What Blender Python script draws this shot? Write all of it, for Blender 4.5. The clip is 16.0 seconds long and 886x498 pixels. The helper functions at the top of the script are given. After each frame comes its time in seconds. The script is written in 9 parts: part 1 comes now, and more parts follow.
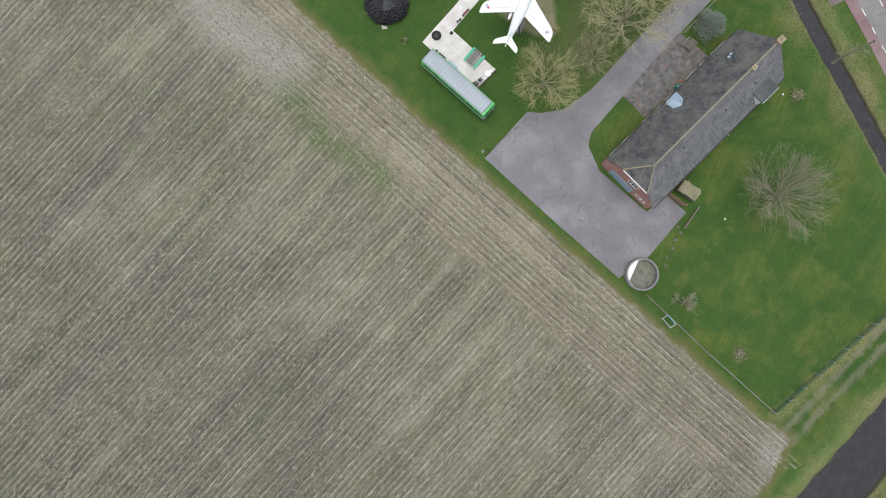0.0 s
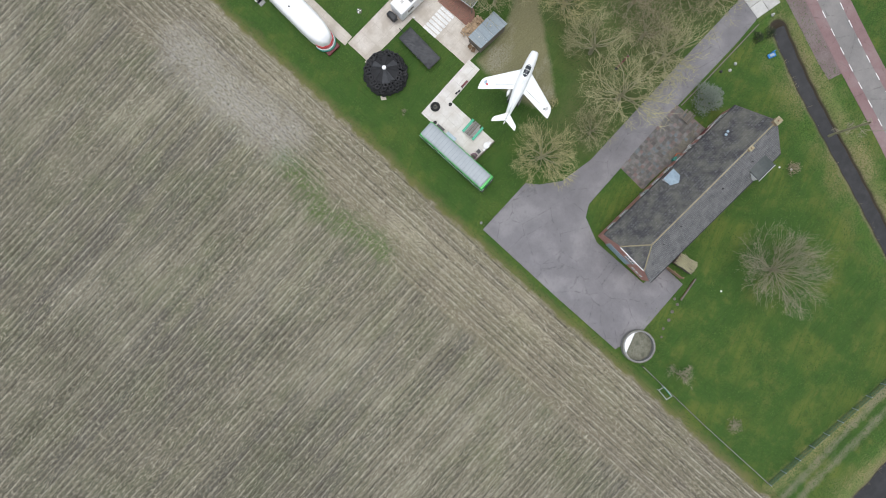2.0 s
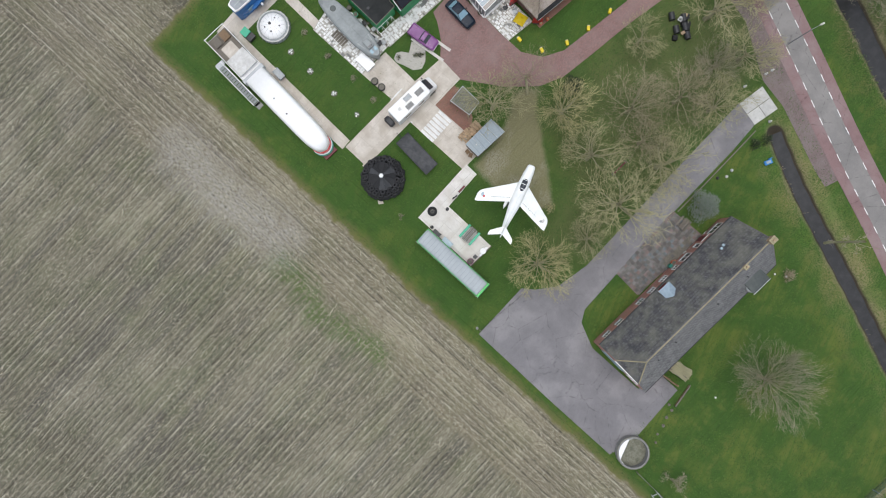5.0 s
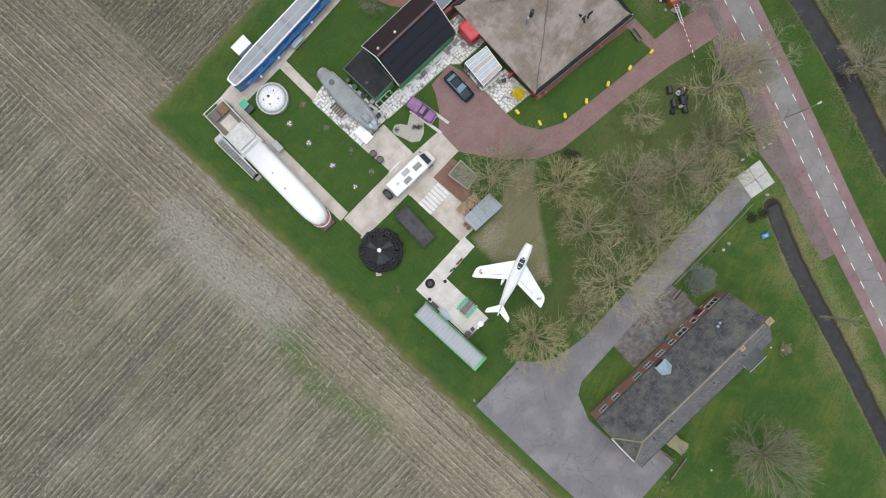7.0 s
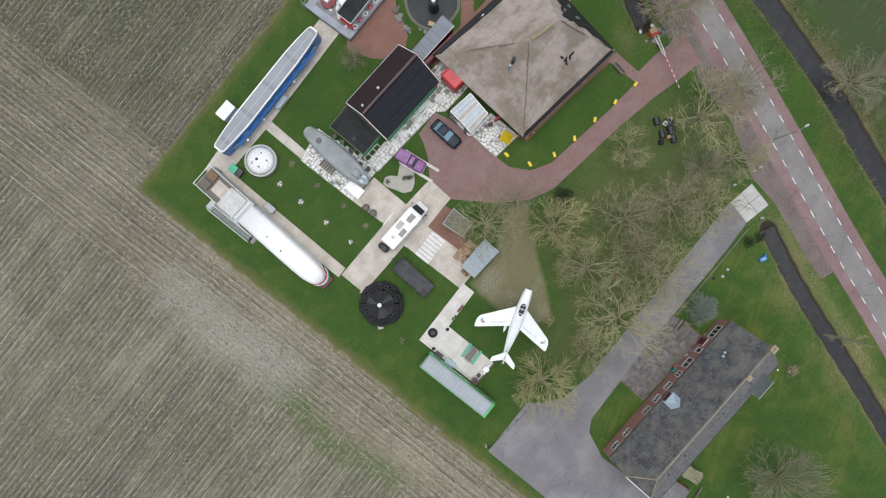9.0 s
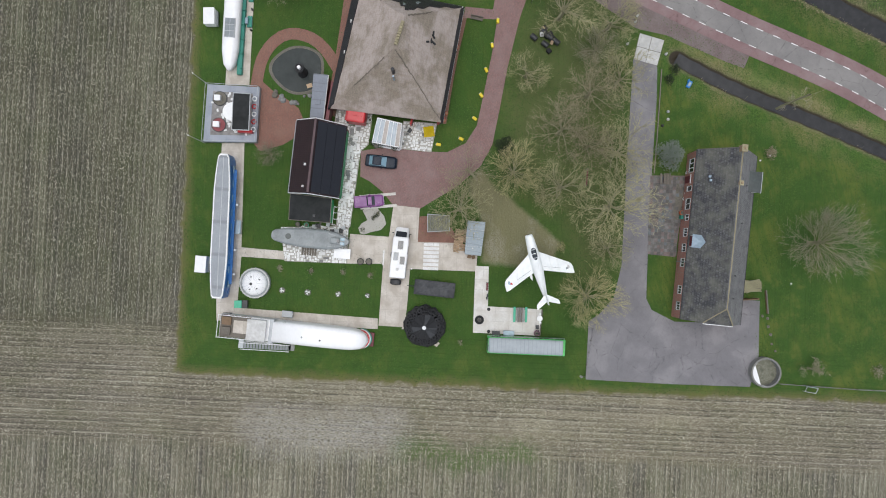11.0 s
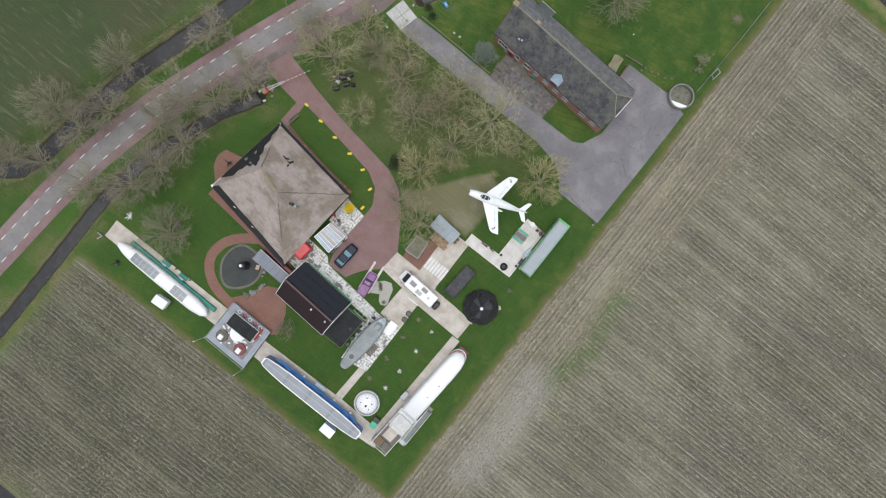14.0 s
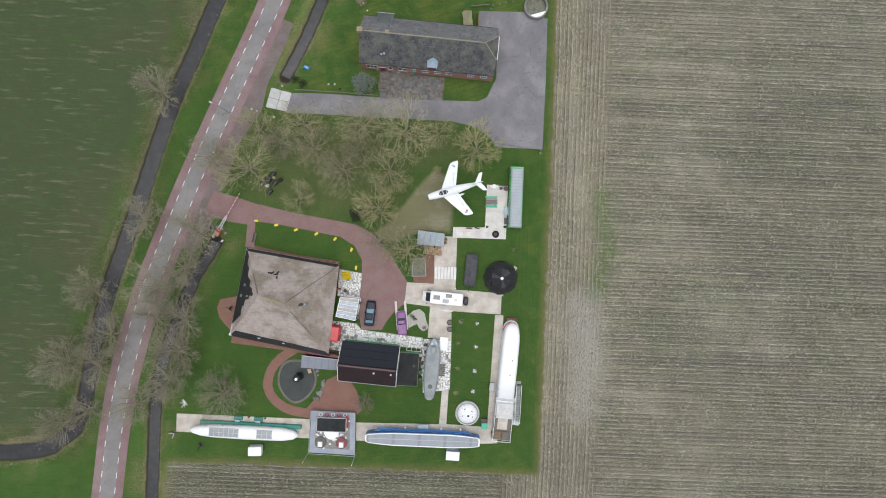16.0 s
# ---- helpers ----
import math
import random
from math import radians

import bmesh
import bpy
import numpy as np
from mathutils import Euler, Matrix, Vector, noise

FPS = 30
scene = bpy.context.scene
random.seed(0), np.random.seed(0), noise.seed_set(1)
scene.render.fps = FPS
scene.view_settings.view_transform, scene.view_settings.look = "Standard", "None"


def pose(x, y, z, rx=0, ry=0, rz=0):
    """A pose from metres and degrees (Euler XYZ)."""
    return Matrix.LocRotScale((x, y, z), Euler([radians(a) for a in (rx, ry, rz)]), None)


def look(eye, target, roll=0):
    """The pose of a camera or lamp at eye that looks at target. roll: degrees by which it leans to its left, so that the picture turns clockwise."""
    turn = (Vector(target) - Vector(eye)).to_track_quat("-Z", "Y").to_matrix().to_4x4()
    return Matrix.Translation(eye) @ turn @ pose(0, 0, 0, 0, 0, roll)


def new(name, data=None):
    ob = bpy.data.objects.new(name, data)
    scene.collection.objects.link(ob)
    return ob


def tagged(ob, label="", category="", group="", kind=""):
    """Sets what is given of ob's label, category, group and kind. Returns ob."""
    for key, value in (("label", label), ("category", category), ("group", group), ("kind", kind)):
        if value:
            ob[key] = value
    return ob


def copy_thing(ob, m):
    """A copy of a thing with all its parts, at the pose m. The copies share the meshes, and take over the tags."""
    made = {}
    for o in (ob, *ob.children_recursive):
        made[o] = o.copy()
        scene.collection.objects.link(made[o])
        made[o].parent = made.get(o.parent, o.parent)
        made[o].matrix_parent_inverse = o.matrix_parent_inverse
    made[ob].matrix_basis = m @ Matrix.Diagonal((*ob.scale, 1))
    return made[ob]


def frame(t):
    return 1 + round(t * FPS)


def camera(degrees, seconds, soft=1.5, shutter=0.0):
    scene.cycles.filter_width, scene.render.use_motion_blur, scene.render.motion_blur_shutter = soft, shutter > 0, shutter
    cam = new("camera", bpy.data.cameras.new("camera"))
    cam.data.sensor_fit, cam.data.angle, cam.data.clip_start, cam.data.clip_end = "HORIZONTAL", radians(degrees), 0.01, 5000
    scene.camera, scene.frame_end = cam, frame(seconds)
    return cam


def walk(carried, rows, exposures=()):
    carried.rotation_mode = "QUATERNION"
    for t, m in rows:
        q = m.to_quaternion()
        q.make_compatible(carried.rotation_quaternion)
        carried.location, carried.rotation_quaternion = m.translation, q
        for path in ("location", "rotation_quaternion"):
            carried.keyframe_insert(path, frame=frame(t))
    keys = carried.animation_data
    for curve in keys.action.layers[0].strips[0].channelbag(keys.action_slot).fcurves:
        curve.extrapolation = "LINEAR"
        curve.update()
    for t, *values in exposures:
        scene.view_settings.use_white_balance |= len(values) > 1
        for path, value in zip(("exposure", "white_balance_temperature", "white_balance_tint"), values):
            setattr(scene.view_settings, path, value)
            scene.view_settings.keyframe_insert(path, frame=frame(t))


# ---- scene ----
cam = camera(66.0, 16.0, 1.0)
WALK = [
    (0.0, 13.15, 65.15, 91.41, 1.34, 0.17, 131.81),
    (0.5, 11.28, 63.49, 91.60, 1.29, 0.14, 131.91),
    (1.0, 9.44, 61.88, 91.78, 1.22, 0.11, 131.94),
    (1.5, 7.58, 60.24, 91.95, 1.15, 0.08, 131.99),
    (2.0, 5.72, 58.56, 92.13, 1.08, 0.04, 132.05),
    (2.5, 3.83, 56.78, 92.28, 0.99, -0.06, 132.15),
    (3.0, 1.94, 55.06, 92.40, 0.90, -0.10, 132.21),
    (3.5, -0.01, 53.46, 92.50, 0.81, -0.07, 132.24),
    (4.0, -1.86, 51.99, 92.51, 0.73, -0.03, 132.31),
    (6.5, -11.22, 43.94, 93.01, 0.55, -0.03, 132.59),
    (7.0, -13.14, 42.31, 93.07, 0.50, -0.03, 132.65),
    (7.5, -15.08, 40.74, 93.09, 0.46, -0.01, 132.72),
    (8.0, -16.72, 39.35, 93.26, 0.44, -0.02, 132.79),
    (8.5, -17.69, 38.49, 93.16, 0.45, -0.07, 132.81),
    (8.7, -17.91, 38.30, 93.11, 0.45, -0.09, 132.75),
    (8.8, -18.02, 38.21, 93.08, 0.45, -0.10, 131.70),
    (9.0, -18.25, 38.03, 93.03, 0.45, -0.12, 128.18),
    (9.5, -18.35, 37.88, 93.45, 0.41, -0.17, 119.25),
    (10, -18.46, 37.73, 94.68, 0.38, -0.22, 110.34),
    (10.5, -18.56, 37.58, 96.85, 0.34, -0.27, 101.42),
    (11, -18.66, 37.43, 99.57, 0.30, -0.31, 92.51),
    (11.5, -18.77, 37.27, 102.45, 0.27, -0.36, 83.66),
    (12, -19.16, 37.41, 105.36, 0.26, -0.42, 74.56),
    (12.5, -19.55, 37.55, 108.35, 0.26, -0.48, 65.45),
    (13, -19.70, 37.92, 111.37, 0.22, -0.54, 56.38),
    (13.5, -19.85, 38.29, 114.40, 0.18, -0.61, 47.31),
    (14, -19.98, 38.49, 117.26, 0.19, -0.64, 38.33),
    (14.5, -20.10, 38.68, 119.86, 0.19, -0.67, 29.35),
    (15, -20.05, 39.08, 122.16, 0.24, -0.64, 20.29),
    (15.5, -19.99, 39.48, 123.83, 0.28, -0.62, 11.23),
    (16.0, -19.93, 39.88, 124.96, 0.32, -0.60, 2.17),
]

EXPOSURE = [(0.0, 0.32), (4.0, 0.22), (7.0, 0.15), (9.0, 0.13), (11.5, 0.05), (14.0, 0.13), (16.0, 0.17)]
walk(cam, [(t, pose(*r)) for t, *r in WALK], EXPOSURE)

# ---- daylight under a thin overcast ----
world = bpy.data.worlds.new("overcast_sky")
scene.world = world
world.use_nodes = True
wn, wl = world.node_tree.nodes, world.node_tree.links
sky = wn.new("ShaderNodeTexSky")
sky.sky_type = "NISHITA"
sky.sun_disc = False
sky.sun_elevation, sky.sun_rotation = radians(87), radians(180)
sky.air_density, sky.dust_density, sky.ozone_density = 1.0, 1.5, 1.0
hue = wn.new("ShaderNodeHueSaturation")
hue.inputs["Saturation"].default_value = 0.4
wl.new(sky.outputs[0], hue.inputs["Color"])
wl.new(hue.outputs[0], wn["Background"].inputs[0])
wn["Background"].inputs[1].default_value = 0.15
sun = new("sun", bpy.data.lights.new("sun", "SUN"))
sun.data.energy, sun.data.angle, sun.data.color = 1.3, radians(45), (1.0, 0.99, 0.98)
sun.matrix_basis = look((1, -2.6, 50), (0, 0, 0))

# ---- materials ----
MATS = {}


def nodes_of(name, rough=0.8, metal=0.0):
    m = bpy.data.materials.new(name)
    m.use_nodes = True
    n, l = m.node_tree.nodes, m.node_tree.links
    b = n["Principled BSDF"]
    b.inputs["Roughness"].default_value, b.inputs["Metallic"].default_value = rough, metal
    MATS[name] = m
    return m, n, l, b


def place(n, l, angle=0.0, stretch=(1, 1, 1), local=False):
    """World (or object) position turned by angle about z and stretched."""
    if local:
        g = n.new("ShaderNodeTexCoord").outputs["Object"]
    else:
        g = n.new("ShaderNodeNewGeometry").outputs["Position"]
    mp = n.new("ShaderNodeMapping")
    mp.inputs["Rotation"].default_value = (0, 0, radians(-angle))
    mp.inputs["Scale"].default_value = stretch
    mp.vector_type = "POINT"
    l.new(g, mp.inputs[0])
    if angle:
        mp.vector_type = "TEXTURE"
        mp.inputs["Rotation"].default_value = (0, 0, radians(angle))
        mp.inputs["Scale"].default_value = [1 / s for s in stretch]
    return mp.outputs[0]


def noise_of(n, l, vec, scale, detail=4, rough=0.55):
    t = n.new("ShaderNodeTexNoise")
    t.inputs["Scale"].default_value, t.inputs["Detail"].default_value, t.inputs["Roughness"].default_value = scale, detail, rough
    l.new(vec, t.inputs["Vector"])
    return t.outputs["Fac"]


def ramp(n, l, fac, a, b, lo=0.0, hi=1.0):
    r = n.new("ShaderNodeMapRange")
    r.inputs[1].default_value, r.inputs[2].default_value, r.inputs[3].default_value, r.inputs[4].default_value = a, b, lo, hi
    l.new(fac, r.inputs[0])
    return r.outputs[0]


def mix(n, l, fac, a, b, blend="MIX"):
    m = n.new("ShaderNodeMix")
    m.data_type, m.blend_type = "RGBA", blend
    for i, v in ((0, fac), (6, a), (7, b)):
        if isinstance(v, (int, float)):
            m.inputs[i].default_value = v
        elif isinstance(v, tuple):
            m.inputs[i].default_value = (*v, 1)
        else:
            l.new(v, m.inputs[i])
    return m.outputs[2]


def calc(n, l, op, a, b=0.0):
    m = n.new("ShaderNodeMath")
    m.operation = op
    for i, v in ((0, a), (1, b)):
        if isinstance(v, (int, float)):
            m.inputs[i].default_value = v
        else:
            l.new(v, m.inputs[i])
    return m.outputs[0]


def bump_to(n, l, b, height, strength=0.4, dist=0.02):
    k = n.new("ShaderNodeBump")
    k.inputs["Strength"].default_value, k.inputs["Distance"].default_value = strength, dist
    l.new(height, k.inputs["Height"])
    l.new(k.outputs[0], b.inputs["Normal"])


def plain(name, c1, c2=None, rough=0.7, metal=0.0, fine=6.0, coarse=0.6, bump=0.15, dist=0.01, dirt=0.25, random=0.0):
    """Two-tone surface with grain at two scales."""
    m, n, l, b = nodes_of(name, rough, metal)
    v = place(n, l)
    c2 = c2 or tuple(x * 0.72 for x in c1)
    f = noise_of(n, l, v, fine, 5)
    g = noise_of(n, l, v, coarse, 3)
    col = mix(n, l, ramp(n, l, f, 0.3, 0.7), c1, c2)
    col = mix(n, l, ramp(n, l, g, 0.45, 0.75, 0, dirt), col, tuple(x * 0.45 for x in c2))
    if random:
        o = n.new("ShaderNodeObjectInfo").outputs["Random"]
        col = mix(n, l, random, col, mix(n, l, o, tuple(min(1, x * 1.5) for x in c1), tuple(x * 0.4 for x in c2)))
    l.new(col, b.inputs["Base Color"])
    if bump:
        bump_to(n, l, b, f, bump, dist)
    l.new(ramp(n, l, g, 0.3, 0.7, max(0.02, rough - 0.1), min(1, rough + 0.1)), b.inputs["Roughness"])
    return m


def pieces(name, c1, c2, mortar, w, h, angle=0.0, rough=0.8, gap=0.012, bump=0.6, upright=False, moss=None, offset=0.5, stain=0.5, coarse=0.5, blotch=0.45):
    """Small laid pieces (bricks, slates, setts) of w x h metres; upright: on a wall whose length runs along angle."""
    m, n, l, b = nodes_of(name, rough)
    v = place(n, l, angle)
    if upright:
        s = n.new("ShaderNodeSeparateXYZ")
        c = n.new("ShaderNodeCombineXYZ")
        l.new(v, s.inputs[0])
        l.new(calc(n, l, "ADD", s.outputs[0], s.outputs[1]), c.inputs[0])
        l.new(s.outputs[2], c.inputs[1])
        v2 = c.outputs[0]
    else:
        v2 = v
    t = n.new("ShaderNodeTexBrick")
    t.offset = offset
    t.inputs["Scale"].default_value = 1.0
    t.inputs["Brick Width"].default_value, t.inputs["Row Height"].default_value, t.inputs["Mortar Size"].default_value = w, h, gap
    t.inputs["Color1"].default_value, t.inputs["Color2"].default_value, t.inputs["Mortar"].default_value = (*c1, 1), (*c2, 1), (*mortar, 1)
    l.new(v2, t.inputs["Vector"])
    f, g = noise_of(n, l, v, 5.0, 5), noise_of(n, l, v, coarse, 4)
    col = mix(n, l, ramp(n, l, f, 0.35, 0.75, 0, stain), t.outputs[0], tuple(x * 0.55 for x in c2))
    col = mix(n, l, ramp(n, l, g, 0.4, 0.7 - 0.25 * (blotch - 0.45), 0, blotch), col, moss or tuple(x * 0.7 for x in c1))
    l.new(col, b.inputs["Base Color"])
    bump_to(n, l, b, calc(n, l, "SUBTRACT", f, calc(n, l, "MULTIPLY", t.outputs["Fac"], 1.2)), bump, 0.02)
    return m


def ground_material():
    m, n, l, b = nodes_of("ground", 0.95)
    att = {}
    for k in ("lawn", "bank", "west", "bare", "head", "track", "weed", "dust", "grove", "east", "south", "reedy", "garden"):
        a = n.new("ShaderNodeAttribute")
        a.attribute_name = k
        att[k] = a.outputs["Fac"]
    v = place(n, l)
    wob = noise_of(n, l, v, 0.45, 6, 0.65)
    fine = noise_of(n, l, v, 5.0, 5, 0.7)
    grain = noise_of(n, l, v, 16.0, 3, 0.7)
    big = noise_of(n, l, v, 0.055, 4)
    mid = noise_of(n, l, v, 0.16, 5, 0.6)
    # tilled field: rows along x, and along y on the headland
    sx = n.new("ShaderNodeSeparateXYZ")
    l.new(v, sx.inputs[0])
    crest, gully, streaks, tones, specks = [], [], [], [], []
    for ax, along, across, broad in ((1, (0.55, 2.6, 1), (0.05, 1.33, 1), (0.012, 0.36, 1)), (0, (2.6, 0.55, 1), (1.33, 0.05, 1), (0.36, 0.012, 1))):
        coord = calc(n, l, "ADD", sx.outputs[ax], calc(n, l, "MULTIPLY", calc(n, l, "ADD", mid, calc(n, l, "MULTIPLY", big, 2.0)), 0.3))
        turn = calc(n, l, "MULTIPLY", coord, 1 / 0.75)
        gap = noise_of(n, l, place(n, l, stretch=along), 1.0, 4, 0.7)
        own_row = noise_of(n, l, place(n, l, stretch=across), 1.0, 2, 0.5)
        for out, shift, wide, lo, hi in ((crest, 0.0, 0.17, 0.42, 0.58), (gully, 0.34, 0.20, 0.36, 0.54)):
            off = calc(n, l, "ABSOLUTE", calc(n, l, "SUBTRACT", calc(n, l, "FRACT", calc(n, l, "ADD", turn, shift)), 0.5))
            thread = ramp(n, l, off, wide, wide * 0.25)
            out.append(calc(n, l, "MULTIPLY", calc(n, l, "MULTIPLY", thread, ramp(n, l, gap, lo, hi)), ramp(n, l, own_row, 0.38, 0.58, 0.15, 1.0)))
        streaks.append(noise_of(n, l, place(n, l, stretch=(along[0] * 0.5, along[1] * 1.3, 1)), 1.0, 5, 0.72))
        tones.append(noise_of(n, l, place(n, l, stretch=broad), 1.0, 4, 0.65))
        specks.append(noise_of(n, l, place(n, l, stretch=(2.2, 6.5, 1) if ax else (6.5, 2.2, 1)), 1.0, 3, 0.75))
    head = ramp(n, l, calc(n, l, "ADD", att["head"], calc(n, l, "MULTIPLY", wob, 2.5)), 0.2, 1.9)

    def either(pair):
        m_ = n.new("ShaderNodeMix")
        l.new(head, m_.inputs[0]); l.new(pair[0], m_.inputs[2]); l.new(pair[1], m_.inputs[3])
        return m_.outputs[0]

    crest, gully, streak, tone, speck = (either(k) for k in (crest, gully, streaks, tones, specks))
    row = calc(n, l, "SUBTRACT", crest, gully)
    soil = mix(n, l, ramp(n, l, streak, 0.36, 0.64), (0.112, 0.103, 0.074), (0.222, 0.207, 0.156))
    soil = mix(n, l, ramp(n, l, grain, 0.44, 0.60, 0, 0.65), soil, (0.082, 0.074, 0.052))
    soil = mix(n, l, ramp(n, l, tone, 0.50, 0.60, 0, 0.85), soil, (0.102, 0.095, 0.080))
    soil = mix(n, l, ramp(n, l, tone, 0.47, 0.36, 0, 0.65), soil, (0.265, 0.25, 0.20))
    soil = mix(n, l, ramp(n, l, mid, 0.46, 0.66, 0, 0.42), soil, (0.105, 0.124, 0.056))
    soil = mix(n, l, ramp(n, l, big, 0.5, 0.68, 0, 0.35), soil, (0.245, 0.23, 0.19))
    soil = mix(n, l, ramp(n, l, head, 0.0, 1.0, 0, 0.28), soil, (0.27, 0.222, 0.165))
    east = ramp(n, l, calc(n, l, "ADD", att["east"], calc(n, l, "MULTIPLY", calc(n, l, "SUBTRACT", big, 0.5), 40.0)), -6.0, 16.0)
    soil = mix(n, l, ramp(n, l, calc(n, l, "ADD", att["east"], calc(n, l, "MULTIPLY", calc(n, l, "SUBTRACT", big, 0.5), 20.0)), -4.0, -22.0), soil, (0.86, 0.87, 0.84), "MULTIPLY")
    soil = mix(n, l, east, soil, (1.32, 1.33, 1.26), "MULTIPLY")
    low = ramp(n, l, calc(n, l, "ADD", att["south"], calc(n, l, "MULTIPLY", calc(n, l, "SUBTRACT", mid, 0.5), 12.0)), -1.5, 2.5)
    soil = mix(n, l, low, soil, (0.72, 0.745, 0.66), "MULTIPLY")
    wheel = noise_of(n, l, place(n, l, stretch=(0.004, 0.55, 1)), 1.0, 2, 0.5)
    soil = mix(n, l, calc(n, l, "MULTIPLY", low, ramp(n, l, wheel, 0.58, 0.64, 0, 0.5)), soil, (0.075, 0.07, 0.055))
    # furrow shade is painted into the soil: gullies darkened, crests paled as stubble
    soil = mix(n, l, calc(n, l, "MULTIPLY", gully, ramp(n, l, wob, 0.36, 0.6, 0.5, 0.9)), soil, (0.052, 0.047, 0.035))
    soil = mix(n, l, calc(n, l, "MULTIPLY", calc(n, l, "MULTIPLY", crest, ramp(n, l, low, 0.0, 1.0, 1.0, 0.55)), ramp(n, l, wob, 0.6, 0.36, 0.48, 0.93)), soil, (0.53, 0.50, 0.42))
    soil = mix(n, l, ramp(n, l, speck, 0.54, 0.64, 0, 0.6), soil, (0.50, 0.475, 0.39))
    soil = mix(n, l, ramp(n, l, speck, 0.46, 0.36, 0, 0.45), soil, (0.050, 0.045, 0.032))
    patch = noise_of(n, l, v, 0.11, 6, 0.68)
    soil = mix(n, l, 1.0, soil, (1.0, 1.0, 0.955), "MULTIPLY")
    soil = mix(n, l, ramp(n, l, patch, 0.50, 0.64, 0, 0.32), soil, (1.35, 1.33, 1.32), "MULTIPLY")
    soil = mix(n, l, ramp(n, l, patch, 0.47, 0.36, 0, 0.36), soil, (0.70, 0.69, 0.66), "MULTIPLY")
    spread = calc(n, l, "MULTIPLY", calc(n, l, "SUBTRACT", wob, 0.5), 7.0)
    soil = mix(n, l, calc(n, l, "MULTIPLY", ramp(n, l, calc(n, l, "ADD", att["weed"], spread), 0.2, 2.8, 0, 0.95), ramp(n, l, fine, 0.38, 0.54)), soil, (0.078, 0.128, 0.03))
    soil = mix(n, l, calc(n, l, "MULTIPLY", ramp(n, l, calc(n, l, "ADD", att["dust"], spread), -2.0, 2.0, 0, 0.9), ramp(n, l, speck, 0.38, 0.55)), soil, (0.38, 0.36, 0.32))
    # mown lawn and rougher grass
    lawn = mix(n, l, ramp(n, l, fine, 0.3, 0.72), (0.031, 0.082, 0.010), (0.066, 0.142, 0.020))
    lawn = mix(n, l, ramp(n, l, grain, 0.45, 0.65, 0, 0.7), lawn, (0.022, 0.052, 0.008))
    garden = ramp(n, l, calc(n, l, "ADD", att["garden"], spread), -3.0, 3.0, 0.35, 1.0)
    lawn = mix(n, l, calc(n, l, "MULTIPLY", garden, ramp(n, l, mid, 0.46, 0.64, 0, 0.7)), lawn, (0.125, 0.155, 0.026))
    lawn = mix(n, l, calc(n, l, "MULTIPLY", garden, ramp(n, l, wob, 0.51, 0.66, 0, 0.6)), lawn, (0.125, 0.142, 0.03))
    lawn = mix(n, l, ramp(n, l, wob, 0.46, 0.32, 0, 0.5), lawn, (0.028, 0.068, 0.010))
    mow = noise_of(n, l, place(n, l, 20, (0.05, 1.6, 1)), 1.0, 3, 0.6)
    lawn = mix(n, l, ramp(n, l, mow, 0.48, 0.58, 0, 0.45), lawn, (0.042, 0.104, 0.012))
    lawn = mix(n, l, ramp(n, l, calc(n, l, "ADD", att["grove"], spread), -2.5, 2.5, 0, 0.62), lawn, mix(n, l, fine, (0.075, 0.09, 0.03), (0.165, 0.165, 0.07)))
    vw = place(n, l, stretch=(0.22, 1.3, 1))
    stripe = noise_of(n, l, vw, 1.0, 4, 0.6)
    pasture = mix(n, l, ramp(n, l, fine, 0.3, 0.7), (0.045, 0.066, 0.023), (0.076, 0.096, 0.037))
    near = ramp(n, l, calc(n, l, "ADD", att["west"], calc(n, l, "MULTIPLY", calc(n, l, "SUBTRACT", mid, 0.5), 30.0)), 16.0, 4.0, 0, 0.6)
    pasture = mix(n, l, near, pasture, mix(n, l, ramp(n, l, fine, 0.35, 0.65), (0.075, 0.078, 0.034), (0.125, 0.118, 0.062)))
    pasture = mix(n, l, ramp(n, l, big, 0.45, 0.62, 0, 0.7), pasture, (0.052, 0.084, 0.028))
    pasture = mix(n, l, ramp(n, l, wob, 0.52, 0.64, 0, 0.5), pasture, (0.062, 0.115, 0.03))
    pasture = mix(n, l, ramp(n, l, fine, 0.5, 0.38, 0, 0.6), pasture, (0.03, 0.042, 0.015))
    dash = calc(n, l, "MULTIPLY", ramp(n, l, stripe, 0.54, 0.68, 0, 0.6), calc(n, l, "MULTIPLY", ramp(n, l, mid, 0.40, 0.56), ramp(n, l, fine, 0.36, 0.55, 0.35, 1.0)))
    pasture = mix(n, l, dash, pasture, (0.24, 0.215, 0.165))
    grass = mix(n, l, ramp(n, l, att["west"], -0.3, 0.6), lawn, pasture)
    bare = mix(n, l, ramp(n, l, fine, 0.3, 0.7), (0.16, 0.15, 0.07), (0.26, 0.235, 0.14))
    bare = mix(n, l, calc(n, l, "MULTIPLY", ramp(n, l, mid, 0.5, 0.62, 0, 0.75), ramp(n, l, fine, 0.35, 0.6)), bare, (0.36, 0.335, 0.27))
    grass = mix(n, l, ramp(n, l, calc(n, l, "ADD", att["bare"], calc(n, l, "MULTIPLY", calc(n, l, "SUBTRACT", wob, 0.5), 1.2)), -0.35, 0.45, 0, 0.9), grass, bare)
    rut = mix(n, l, fine, (0.16, 0.14, 0.09), (0.30, 0.275, 0.21))
    grass = mix(n, l, calc(n, l, "MULTIPLY", ramp(n, l, calc(n, l, "ADD", att["reedy"], calc(n, l, "MULTIPLY", calc(n, l, "SUBTRACT", wob, 0.5), 2.0)), -0.6, 0.5, 0, 0.8), ramp(n, l, fine, 0.36, 0.58)), grass, (0.30, 0.265, 0.125))
